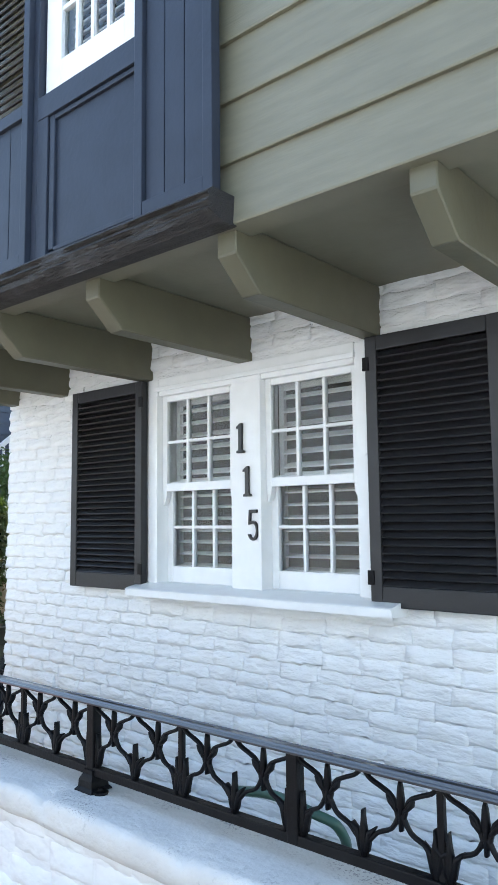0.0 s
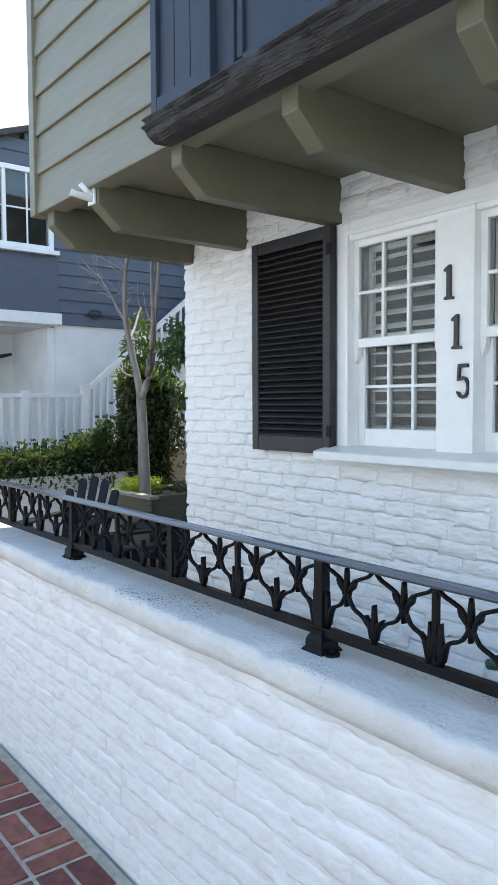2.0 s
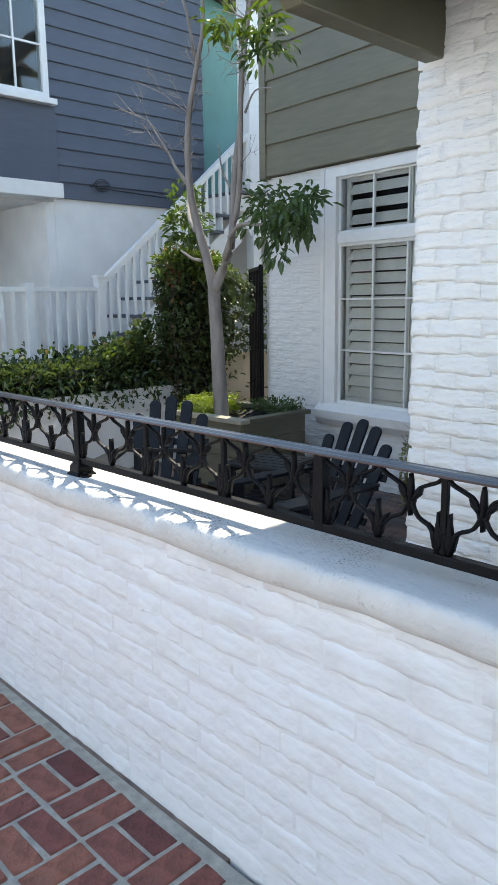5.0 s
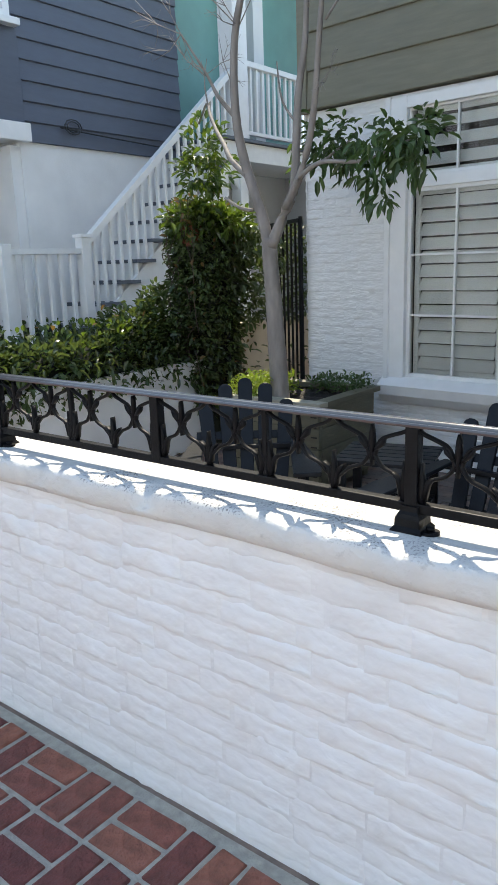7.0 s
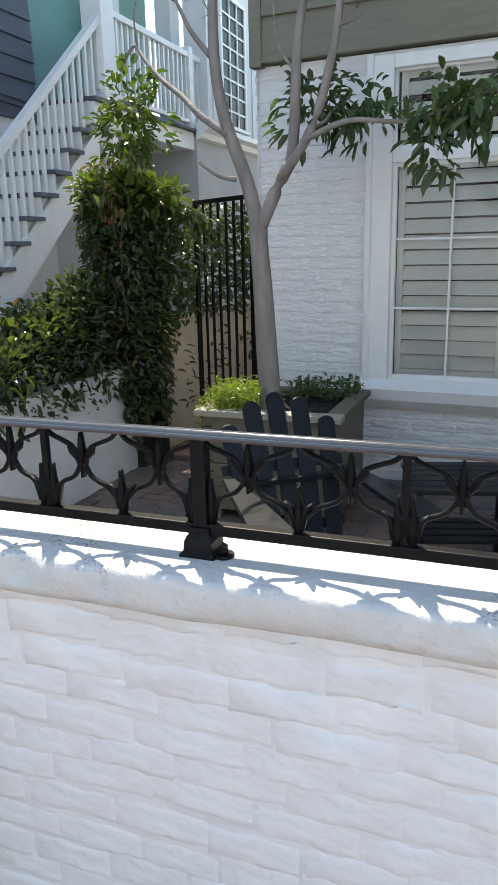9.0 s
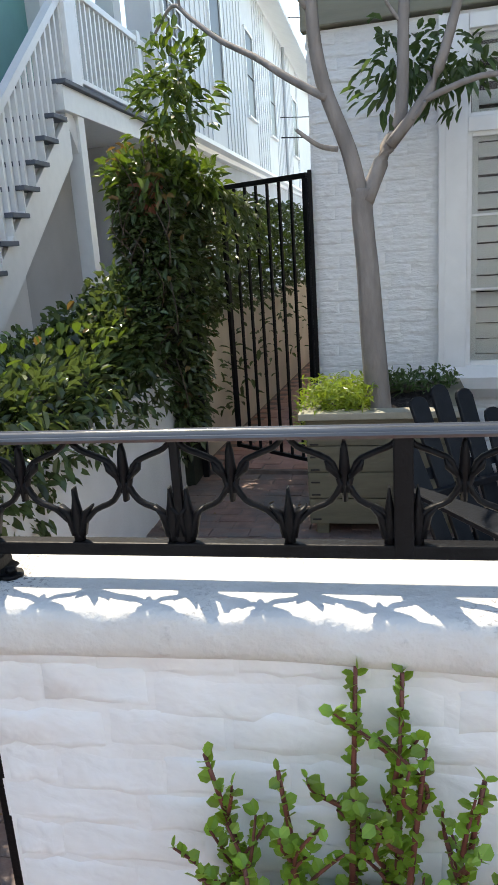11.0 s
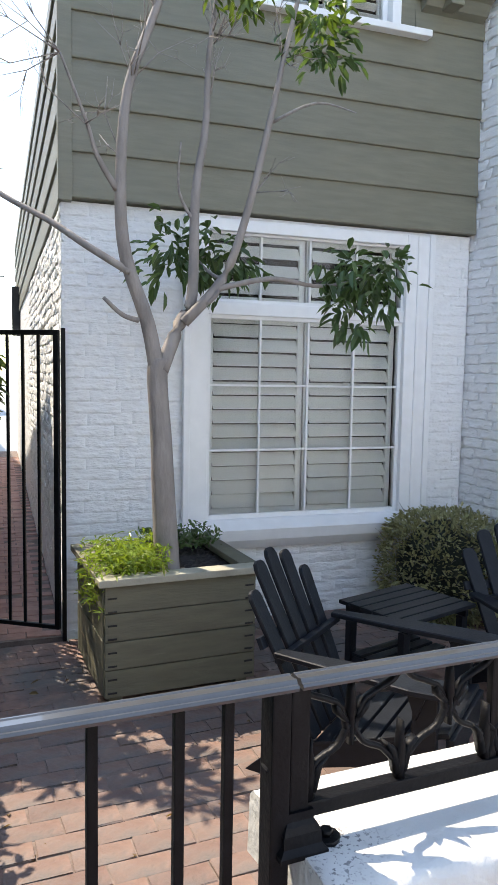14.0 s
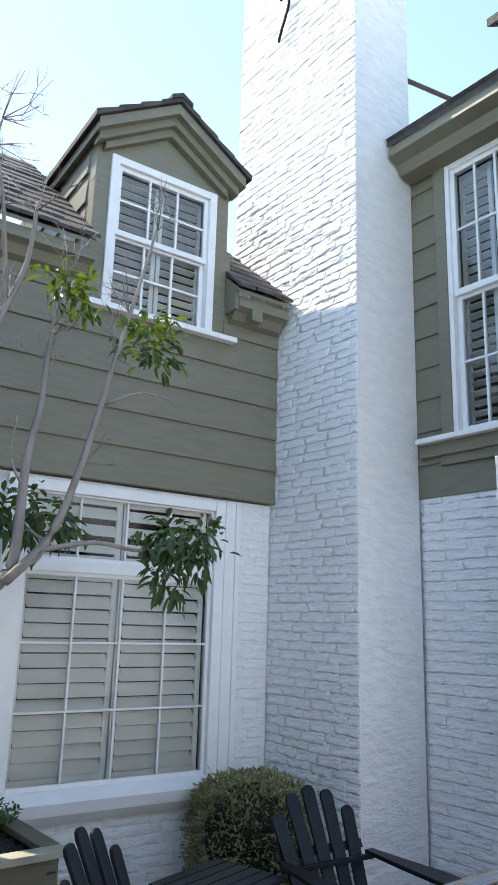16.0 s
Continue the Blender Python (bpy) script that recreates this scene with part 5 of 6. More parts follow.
# ---- ferns in the planter ----
fern = thing("asparagus_fern", (-7.70, 4.1, 0.64), "bright green feathery fern in the planter", "fern")
pl = []
for _ in range(1500):
    a = rng.random()
    p = Vector((rng.uniform(-7.90, -7.52), rng.uniform(3.96, 4.40), 0.62 + 0.15 * rng.random() * (0.4 + 0.6 * math.sin(3.1 * a))))
    if p.x < -7.83:
        p.z -= rng.random() * 0.2
    pl.append((p, (rng.gauss(0, 0.6), rng.gauss(0, 0.6) - 0.1, 0.8)))
leaves("fronds", pl, M_FERN, fern, rng, 0.07, 0.012, droop=1.0, up=0.6)
fern2 = thing("groundcover_plant", (-7.25, 4.55, 0.64), "dark green leafy groundcover at the planter's back", "plant")
leaves("leaves", [((rng.uniform(-7.5, -7.08), rng.uniform(4.42, 4.72), 0.62 + 0.10 * rng.random()), (0, 0, 1)) for _ in range(450)], M_LEAF_TREE, fern2, rng, 0.055, 0.016, droop=0.9, up=0.5)


# ---- garden chairs and table ----
def garden_chair():
    t = thing("garden_chair", (0, 0, 0), "black slatted garden lounge chair with fan back and wide arms", "chair", "patio chairs")
    for s in (-1, 1):
        part("front_leg", bx(s * 0.27 - 0.018 * 1, s * 0.27 + 0.018, -0.33, -0.24, 0, 0.56, 0.005), M_CHAIR, t)
        part("rear_leg", prism(bmesh.new(), [(-0.32, 0.26), (-0.32, 0.37), (0.30, 0.16), (0.46, 0.0), (0.36, 0.0), (0.22, 0.08)], "x", s * 0.235 - 0.013, s * 0.235 + 0.013), M_CHAIR, t)
        m = bmesh.new()
        out = [(s * 0.225, -0.42), (s * 0.36, -0.42), (s * 0.375, -0.25), (s * 0.34, 0.05), (s * 0.31, 0.30), (s * 0.255, 0.30), (s * 0.235, 0.0)]
        prism(m, out if s > 0 else out[::-1], "z", 0.562, 0.586)
        bmesh.ops.bevel(m, geom=list(m.edges), offset=0.004, segments=1, affect="EDGES")
        part("armrest", m, M_CHAIR, t)
        part("arm_bracket", prism(bmesh.new(), [(-0.30, 0.56), (-0.22, 0.56), (-0.26, 0.44)], "x", s * 0.29, s * 0.31), M_CHAIR, t)
    for k in range(6):
        y = -0.33 + 0.088 * k
        z = 0.372 - 0.030 * k
        part("seat_slat", bx(-0.25, 0.25, y - 0.038, y + 0.038, z - 0.010, z + 0.010, 0.004, Euler((radians(-19), 0, 0)).to_matrix().to_4x4()), M_CHAIR, t)
    part("front_apron", bx(-0.25, 0.25, -0.385, -0.362, 0.26, 0.37, 0.004), M_CHAIR, t)
    lean = Matrix.Translation((0, 0.17, 0.20)) @ Euler((radians(-24), 0, 0)).to_matrix().to_4x4()
    for k in range(5):
        u = k - 2
        h = 0.80 - 0.035 * u * u
        m = bmesh.new()
        wb, wt = 0.036, 0.042
        xo, xt = u * 0.088, u * 0.118
        pr = [(xo - wb, 0.0), (xo + wb, 0.0), (xt + wt, h - 0.035), (xt + wt * 0.75, h - 0.01), (xt + 0.012, h), (xt - 0.012, h), (xt - wt * 0.75, h - 0.01), (xt - wt, h - 0.035)]
        prism(m, pr, "y", -0.010, 0.010)
        bmesh.ops.bevel(m, geom=list(m.edges), offset=0.003, segments=1, affect="EDGES")
        bmesh.ops.transform(m, matrix=lean, verts=m.verts)
        part("back_slat", m, M_CHAIR, t)
    for z, w in ((0.12, 0.25), (0.42, 0.29)):
        m = bx(-w, w, 0.012, 0.032, z, z + 0.05, 0.003)
        bmesh.ops.transform(m, matrix=lean, verts=m.verts)
        part("back_rail", m, M_CHAIR, t)
    part("arm_rail", bx(-0.30, 0.30, 0.27, 0.30, 0.535, 0.561, 0.003), M_CHAIR, t)
    return t


chair = garden_chair()
chair.matrix_basis = pose(-6.95, 3.04, -0.008, 0, 0, 38) @ Matrix.Diagonal((1, 1, 0.94, 1))
chair2 = copy_thing(chair, pose(-5.78, 3.22, -0.008, 0, 0, -6) @ Matrix.Diagonal((1, 1, 0.95, 1)))
table = thing("side_table", (0, 0, 0), "small black slatted side table between the chairs", "table")
for k in range(6):
    y = -0.19 + 0.076 * k
    part("top_slat", bx(-0.26, 0.26, y - 0.033, y + 0.033, 0.475, 0.495, 0.004), M_CHAIR, table)
for x in (-0.22, 0.22):
    for y in (-0.17, 0.17):
        part("leg", bx(x - 0.024, x + 0.024, y - 0.018, y + 0.018, 0, 0.43, 0.004), M_CHAIR, table)
    part("rail", bx(x - 0.012, x + 0.012, -0.2, 0.2, 0.43, 0.475, 0.003), M_CHAIR, table)
    part("stretcher", bx(x - 0.012, x + 0.012, -0.152, 0.152, 0.18, 0.22, 0.003), M_CHAIR, table)
for k in range(4):
    y = -0.12 + 0.08 * k
    part("shelf_slat", bx(-0.232, 0.232, y - 0.030, y + 0.030, 0.2205, 0.236, 0.004), M_CHAIR, table)
table.matrix_basis = pose(-6.40, 3.60, -0.008, 0, 0, 15)


# ---- shrub by the chimney ----
def blob_core(bm, c, r, seed, squash=1.0):
    """A lumpy near-black inside for a shrub, in place of the shade among its leaves."""
    res = bmesh.ops.create_icosphere(bm, subdivisions=3, radius=1.0)
    for v in res["verts"]:
        n = v.co.normalized()
        k = 1 + 0.16 * noise.noise(n * 2.3 + Vector((seed, 0, 0))) + 0.07 * noise.noise(n * 6 + Vector((0, seed, 0)))
        v.co = Vector(c) + Vector((n.x * r[0], n.y * r[1], n.z * r[2])) * k


def shell_places(c, r, count, power=4, lo=0.82, hi=1.05, floor=-0.95):
    """Places near the skin of a rounded box."""
    out = []
    while len(out) < count:
        n = Vector((rng.uniform(-1, 1), rng.uniform(-1, 1), rng.uniform(floor, 1)))
        q = (abs(n.x) ** power + abs(n.y) ** power + abs(n.z) ** power) ** (1 / power)
        if q < 0.05:
            continue
        k = rng.uniform(lo, hi) / q * (1 + 0.10 * noise.noise(n * 3 + Vector(c)))
        p = Vector((c[0] + n.x * k * r[0], c[1] + n.y * k * r[1], c[2] + n.z * k * r[2]))
        o = Vector((n.x / r[0], n.y / r[1], n.z / r[2])).normalized()
        out.append((p, o))
    return out


shrub = thing("clipped_shrub", (-5.49, 4.50, 0), "rounded clipped grey-green shrub against the white wall", "shrub")
m = bmesh.new()
blob_core(m, (-5.49, 4.50, 0.36), (0.31, 0.25, 0.31), 3.0)
part("core", m, M_SHADE_CORE, shrub)
leaves("leaves", shell_places((-5.49, 4.50, 0.36), (0.37, 0.31, 0.36), 6500, 3.2, 0.88, 1.06), M_SHRUB, shrub, rng, 0.036, 0.017, droop=0.2)
m = bmesh.new()
for _ in range(60):
    p, o = shell_places((-5.49, 4.50, 0.38), (0.39, 0.32, 0.35), 1, 3.2)[0]
    tube(m, [p, p + Vector(o) * 0.06 + Vector((rng.gauss(0, 0.02), rng.gauss(0, 0.02), 0.02))], [0.002, 0.001], 4)
tagged(part("sprigs", m, M_TWIG, shrub), kind="stuff")

# ---- hedge along the path wall ----
hedge = thing("hedge", (-9.2, 3.2, 0), "leafy green hedge spilling over the low white wall", "hedge")
m = bmesh.new()
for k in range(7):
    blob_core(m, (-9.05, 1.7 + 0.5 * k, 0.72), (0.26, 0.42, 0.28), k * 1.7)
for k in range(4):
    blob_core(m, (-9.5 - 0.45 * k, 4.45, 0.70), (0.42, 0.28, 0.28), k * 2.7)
part("core", m, M_SHADE_CORE, hedge)
pl = []
for k in range(9):
    pl += shell_places((-9.03, 1.55 + 0.40 * k, 0.76), (0.30, 0.34, 0.27), 1500, 2.6, 0.78, 1.12)
for k in range(5):
    pl += shell_places((-9.4 - 0.42 * k, 4.45, 0.74), (0.36, 0.32, 0.30), 420, 2.6, 0.75, 1.1)
leaves("leaves", pl, M_LEAF_HEDGE, hedge, rng, 0.062, 0.032, droop=0.3, up=0.4)
pl = []
for k in range(800):
    y = 1.5 + 2.9 * rng.random() ** 1.5
    z = rng.uniform(0.45, 0.95) if y < 2.9 else rng.uniform(0.6, 0.9)
    pl.append(((-8.74 + rng.uniform(-0.08, 0.16 * (z - 0.3)), y, z), (0.6, -0.2, -0.3)))
leaves("rising_leaves", shell_places((-9.0, 4.25, 0.92), (0.26, 0.34, 0.30), 1500, 2.3, 0.6, 1.15) + shell_places((-8.92, 4.5, 1.08), (0.20, 0.25, 0.28), 900, 2.3, 0.6, 1.15), M_LEAF_HEDGE, hedge, rng, 0.066, 0.036, droop=0.4, up=0.3)
# Yellow-green leaves along the crest put sunlit tops into the leaf colour.
leaves("young_leaves", shell_places((-9.0, 3.0, 0.90), (0.30, 1.35, 0.22), 260, 3.0, 0.9, 1.12, floor=0.1), M_LEAF_YOUNG_LIT, hedge, rng, 0.066, 0.036, droop=0.3, up=0.5)
leaves("hanging_leaves", pl, M_LEAF_HEDGE, hedge, rng, 0.066, 0.034, droop=0.7, up=-0.3)
leaves("dry_leaves", shell_places((-9.0, 3.9, 0.95), (0.25, 0.7, 0.25), 10, 2.6, 0.9, 1.1, floor=0.2), M_LEAF_DRY, hedge, rng, 0.06, 0.03)

# ---- creeper on the pillar by the side gate ----
creeper = thing("creeper", (-8.85, 4.85, 0), "dense dark creeper covering a pillar beside the gate", "creeper")
# Coloured near-black so that gaps between the leaves read as shade.
part("pillar", bx(-8.93, -8.67, 4.75, 5.15, -0.05, 1.88), M_SHADE_CORE, creeper)
leaves("leaves", shell_places((-8.80, 4.88, 1.10), (0.17, 0.28, 0.80), 3600, 5, 0.80, 1.12), M_LEAF_DARK, creeper, rng, 0.064, 0.036, droop=0.5, up=0.0)
bunch = []
for _ in range(46):
    a, z = rng.uniform(-2.9, 0.5), rng.uniform(0.35, 1.95)
    c = Vector((-8.79 + 0.14 * math.cos(a), 4.88 + 0.25 * math.sin(a), z))
    r = rng.uniform(0.06, 0.11)
    bunch += shell_places(c, (r, r, r * 1.3), int(2600 * r * r) + 24, 2.2, 0.5, 1.15)
leaves("foliage", bunch, M_LEAF_HEDGE, creeper, rng, 0.066, 0.036, droop=0.6, up=-0.1)
spill = []
for _ in range(420):
    u = rng.random() ** 1.5
    x = -8.66 + 0.44 * u
    z = 1.93 - 0.25 * u - rng.random() ** 2 * (0.75 - 0.5 * u)
    spill.append(((x, 4.93 + 0.75 * (x + 8.66) + rng.uniform(-0.10, 0.06), z), (0.5, -0.4, -0.2)))
leaves("spilling_leaves", spill, M_LEAF_DARK, creeper, rng, 0.066, 0.034, droop=0.8, up=-0.2)
# Brighter leaf colour up here stands in for sun on the creeper.
leaves("top_leaves", shell_places((-8.80, 4.86, 1.88), (0.24, 0.32, 0.13), 750, 2.2, 0.5, 1.2) + shell_places((-8.55, 4.95, 1.86), (0.14, 0.16, 0.10), 260, 2.2, 0.4, 1.2), M_LEAF_YOUNG_LIT, creeper, rng, 0.07, 0.034, droop=0.5, up=0.3)
leaves("dry_leaves", shell_places((-8.79, 4.88, 1.3), (0.22, 0.34, 0.7), 130, 5, 0.95, 1.1), M_LEAF_DRY, creeper, rng, 0.06, 0.03)
m = bmesh.new()
for _ in range(24):
    z = rng.uniform(0.4, 1.8)
    x = rng.uniform(-8.94, -8.62)
    tube(m, smooth_line([(x, 4.57 + rng.uniform(-0.03, 0.03), z), (x + rng.gauss(0, 0.06), 4.55, z + 0.14), (x + rng.gauss(0, 0.1), 4.57, z + 0.3)], 3), 0.004, 4)
tagged(part("stem_tangle", m, M_STEM, creeper), kind="stuff")
vine = thing("hanging_vine", (-8.5, 5.4, 0.8), "thin creeper trailing along the alley wall behind the gate", "creeper")
pl = []
for _ in range(3600):
    y = 5.1 + 5.0 * rng.random() ** 1.6
    x = -8.64 + 0.055 * (y - 5) + rng.uniform(-0.12, 0.10)
    pl.append(((x, y, rng.uniform(1.0, 1.85) if rng.random() < 0.94 else rng.uniform(0.3, 1.0)), (0.6, -0.3, -0.1)))
leaves("leaves", pl, M_LEAF_DARK, vine, rng, 0.075, 0.036, droop=0.6)
leaves("young_leaves", [((-8.5 + 0.055 * (y - 5) + rng.uniform(-0.2, 0.1), y, rng.uniform(1.2, 1.75)), (0.2, -0.3, 0.3)) for y in [rng.uniform(6, 10) for _ in range(500)]], M_LEAF_YOUNG_LIT, vine, rng, 0.08, 0.036)
m = bmesh.new()
prof = [(0.0, 0), (0.085, 0), (0.115, 0.14), (0.125, 0.14), (0.125, 0.175), (0.10, 0.175), (0.095, 0.13)]
rings = [[m.verts.new((-8.80 + r * math.cos(a), 4.72 + r * math.sin(a), 1.66 + z)) for a in [2 * math.pi * k / 16 for k in range(16)]] for r, z in prof[1:]]
for r0, r1 in zip(rings, rings[1:]):
    for k in range(16):
        m.faces.new((r0[k], r0[(k + 1) % 16], r1[(k + 1) % 16], r1[k]))
m.faces.new(rings[0][::-1])
bmesh.ops.recalc_face_normals(m, faces=m.faces)
solid("plant_pot", m, M_TERRACOTTA, "terracotta pot half hidden in the creeper", "plant pot")

# ---- succulent on the pavement ----
succ = thing("succulent", (-7.45, 1.18, 0), "bright green small-leaved succulent with red stems by the wall", "succulent")
pot_rng = random.Random(21)
pl = []
m = bmesh.new()


def succ_stem(p0, p1, r=0.006):
    p0, p1 = Vector(p0), Vector(p1)
    mid = (p0 + p1) / 2 + Vector((pot_rng.gauss(0, 0.012), pot_rng.gauss(0, 0.012), 0))
    line = smooth_line([p0, mid, p1], 4)
    tube(m, line, [r * (1 - 0.6 * i / (len(line) - 1)) for i in range(len(line))], 6)
    L = (p1 - p0).length
    n = int(L / 0.012)
    for k in range(n + 1):
        p = p0.lerp(mid, 2 * k / n) if k < n / 2 else mid.lerp(p1, 2 * k / n - 1)
        a = k * 1.9
        for s in (0, math.pi):
            pl.append((p, (math.cos(a + s), math.sin(a + s), 0.4)))


base = Vector((-7.45, 1.19, 0.28))
for tip in ((-7.43, 1.23, 0.965), (-7.375, 1.22, 0.965), (-7.62, 1.20, 0.85), (-7.52, 1.16, 0.865), (-7.35, 1.19, 0.885), (-7.285, 1.18, 0.855), (-7.60, 1.14, 0.70), (-7.56, 1.12, 0.76), (-7.47, 1.10, 0.72),
            (-7.40, 1.08, 0.70), (-7.33, 1.10, 0.74), (-7.26, 1.12, 0.68), (-7.64, 1.20, 0.66), (-7.24, 1.2, 0.74)):
    tipv = Vector(tip)
    root = base + Vector(((tip[0] + 7.45) * 0.35, (tip[1] - 1.19) * 0.5, pot_rng.uniform(-0.05, 0.1)))
    succ_stem(root, tipv, 0.007)
    for _ in range(9):
        f = pot_rng.uniform(0.25, 0.85)
        b = root.lerp(tipv, f)
        succ_stem(b, b + Vector((pot_rng.gauss(0, 0.04), pot_rng.gauss(-0.01, 0.03), 0.07 + 0.04 * pot_rng.random())), 0.004)
for _ in range(5200):
    ang, rad, up = pot_rng.uniform(0, 6.283), pot_rng.random() ** 0.6, pot_rng.random()
    pl.append((base + Vector(((0.17 - 0.05 * up) * rad * math.cos(ang), -0.02 + 0.08 * rad * math.sin(ang), -0.1 + 0.52 * up * (1 - 0.35 * rad))), (pot_rng.gauss(0, 1), pot_rng.gauss(0, 1), 0.4)))
part("stem", m, M_STEM_RED, succ)
leaves("leaves", pl, M_SUCC, succ, pot_rng, 0.017, 0.015, droop=0.0, fold=0.1, up=0.5)
succ.location = (-7.518, 1.292, -0.225)
succ.scale = (1.15, 1.15, 1.15)
m = bmesh.new()
rings = [[m.verts.new((-7.525 + 0.66 * r * math.cos(a), 1.255 + 0.66 * r * math.sin(a), z * 0.8)) for a in [2 * math.pi * k / 20 for k in range(20)]] for r, z in ((0.11, -0.012), (0.13, 0.12), (0.15, 0.27), (0.16, 0.27), (0.16, 0.31), (0.14, 0.31), (0.13, 0.26))]
for r0, r1 in zip(rings, rings[1:]):
    for k in range(20):
        m.faces.new((r0[k], r0[(k + 1) % 20], r1[(k + 1) % 20], r1[k]))
m.faces.new(rings[0][::-1])
m.faces.new(rings[-1])
bmesh.ops.recalc_face_normals(m, faces=m.faces)
solid("plant_pot", m, M_TERRACOTTA, "terracotta pot holding the succulent on the pavement", "plant pot")

# ---- outdoor stair of the white house ----
stair = thing("staircase", (-10.6, 5.7, 0), "white outdoor stair with slate treads and white balusters", "staircase")
SX0, SX1 = -10.68, -10.10
RISE, RUN, SY0, SZ0 = 0.2, 0.232, 3.72, 0.0
n_steps = 13
for k in range(n_steps):
    y, z = SY0 + RUN * k, SZ0 + RISE * (k + 1)
    part("tread", bx(SX0, SX1 + 0.03, y - 0.03, y + RUN + 0.005, z - 0.035, z, 0.005), M_GREY_TREAD, stair)
    part("riser", bx(SX0, SX1, y, y + 0.015, z - RISE, z - 0.036), M_WHITE, stair)
prof = [(SY0 - 0.1, -0.02), (SY0 + 0.25, -0.02), (SY0 + RUN * n_steps + 0.1, RISE * n_steps - 0.32), (SY0 + RUN * n_steps + 0.1, RISE * n_steps - 0.035)]
part("stringer", prism(bmesh.new(), prof + [(SY0 + RUN * n_steps, RISE * n_steps - 0.038), (SY0 - 0.02, RISE - 0.06), (SY0 - 0.1, 0.1)], "x", SX1 - 0.05, SX1 - 0.004), M_WHITE, stair)
part("newel", bx(SX1 - 0.10, SX1 + 0.0, 4.66, 4.76, 0.75, 1.82, 0.008), M_WHITE, stair)
part("newel_cap", bx(SX1 - 0.115, SX1 + 0.015, 4.645, 4.775, 1.805, 1.835, 0.006), M_WHITE, stair)
YT, ZT = 7.0, 3.60
slope = (ZT - 1.75) / (YT - 4.72)
part("handrail", prism(bmesh.new(), [(4.74, 1.72), (4.74, 1.80), (YT, ZT + 0.05), (YT, ZT - 0.03)], "x", SX1 - 0.085, SX1 - 0.01), M_WHITE, stair, "white painted sloping handrail")
k = 0
y = 4.84
while y < YT - 0.03:
    zt = 1.74 + slope * (y - 4.74)
    zb = RISE * (int((y - SY0) / RUN) + 1)
    part("baluster", bx(SX1 - 0.062, SX1 - 0.030, y - 0.016, y + 0.016, zb, zt + 0.01, 0.002), M_WHITE, stair)
    y += 0.112
fence = thing("white_fence", (-10.12, 4.2, 0.7), "white painted baluster fence at the stair foot", "fence")
part("top_rail", bx(SX1 - 0.085, SX1 - 0.01, 2.6, 4.66, 1.66, 1.71, 0.005), M_WHITE, fence)
part("bottom_rail", bx(SX1 - 0.075, SX1 - 0.02, 2.6, 4.66, 0.78, 0.83, 0.005), M_WHITE, fence)
part("post", bx(SX1 - 0.10, SX1, 3.80, 3.90, -0.02, 1.75, 0.006), M_WHITE, fence)
part("post", bx(SX1 - 0.10, SX1, 2.50, 2.60, -0.02, 1.75, 0.006), M_WHITE, fence)
y = 2.68
while y < 4.64:
    if abs(y - 3.85) > 0.08:
        part("baluster", bx(SX1 - 0.064, SX1 - 0.028, y - 0.018, y + 0.018, 0.83, 1.66, 0.002), M_WHITE, fence)
    y += 0.125

# ---- balcony ----
balcony = thing("balcony", (-10.4, 8.2, 2.7), "white balcony with baluster railing on a square post", "balcony")
BX = -10.08
part("floor_slab", bx(-11.0, BX, 6.74, 9.3, 2.66, 2.86, 0.006), M_WHITE, balcony)
part("floor_edge", bx(-11.0, BX + 0.04, 6.72, 9.3, 2.865, 2.90, 0.005), M_GREY_TREAD, balcony)
part("column", bx(BX - 0.16, BX - 0.02, 7.05, 7.19, -0.05, 2.66, 0.006), M_WHITE, balcony)
part("brace", prism(bmesh.new(), [(7.0, 2.66), (6.85, 2.66), (6.85, 2.60), (7.05, 2.35), (7.05, 2.6)], "x", BX - 0.12, BX - 0.05), M_WHITE, balcony)
part("newel", bx(BX - 0.22, BX + 0.0, 6.98, 7.22, 2.90, 5.4, 0.008), M_WHITE, balcony)
part("newel", bx(BX - 0.11, BX, 8.95, 9.06, 2.90, 3.80, 0.006), M_WHITE, balcony)
part("top_rail", bx(BX - 0.09, BX - 0.01, 7.22, 9.3, 3.68, 3.74, 0.005), M_WHITE, balcony)
part("bottom_rail", bx(BX - 0.08, BX - 0.02, 7.22, 9.3, 2.96, 3.0, 0.005), M_WHITE, balcony)
y = 7.32
while y < 9.28:
    part("baluster", bx(BX - 0.066, BX - 0.034, y - 0.016, y + 0.016, 3.0, 3.68, 0.002), M_WHITE, balcony)
    y += 0.115
solid("wall_balcony_back", bx(-10.55, -10.35, 9.05, 9.3, 2.90, 6.2), M_PALE_SIDING, "white boarded wall behind the balcony", "house wall", "structure")
solid("wall_stair_head", bx(-11.2, -10.5, 7.9, 8.1, 2.9, 5.8), M_PALE_SIDING, "white wall at the stair head", "house wall", "structure")

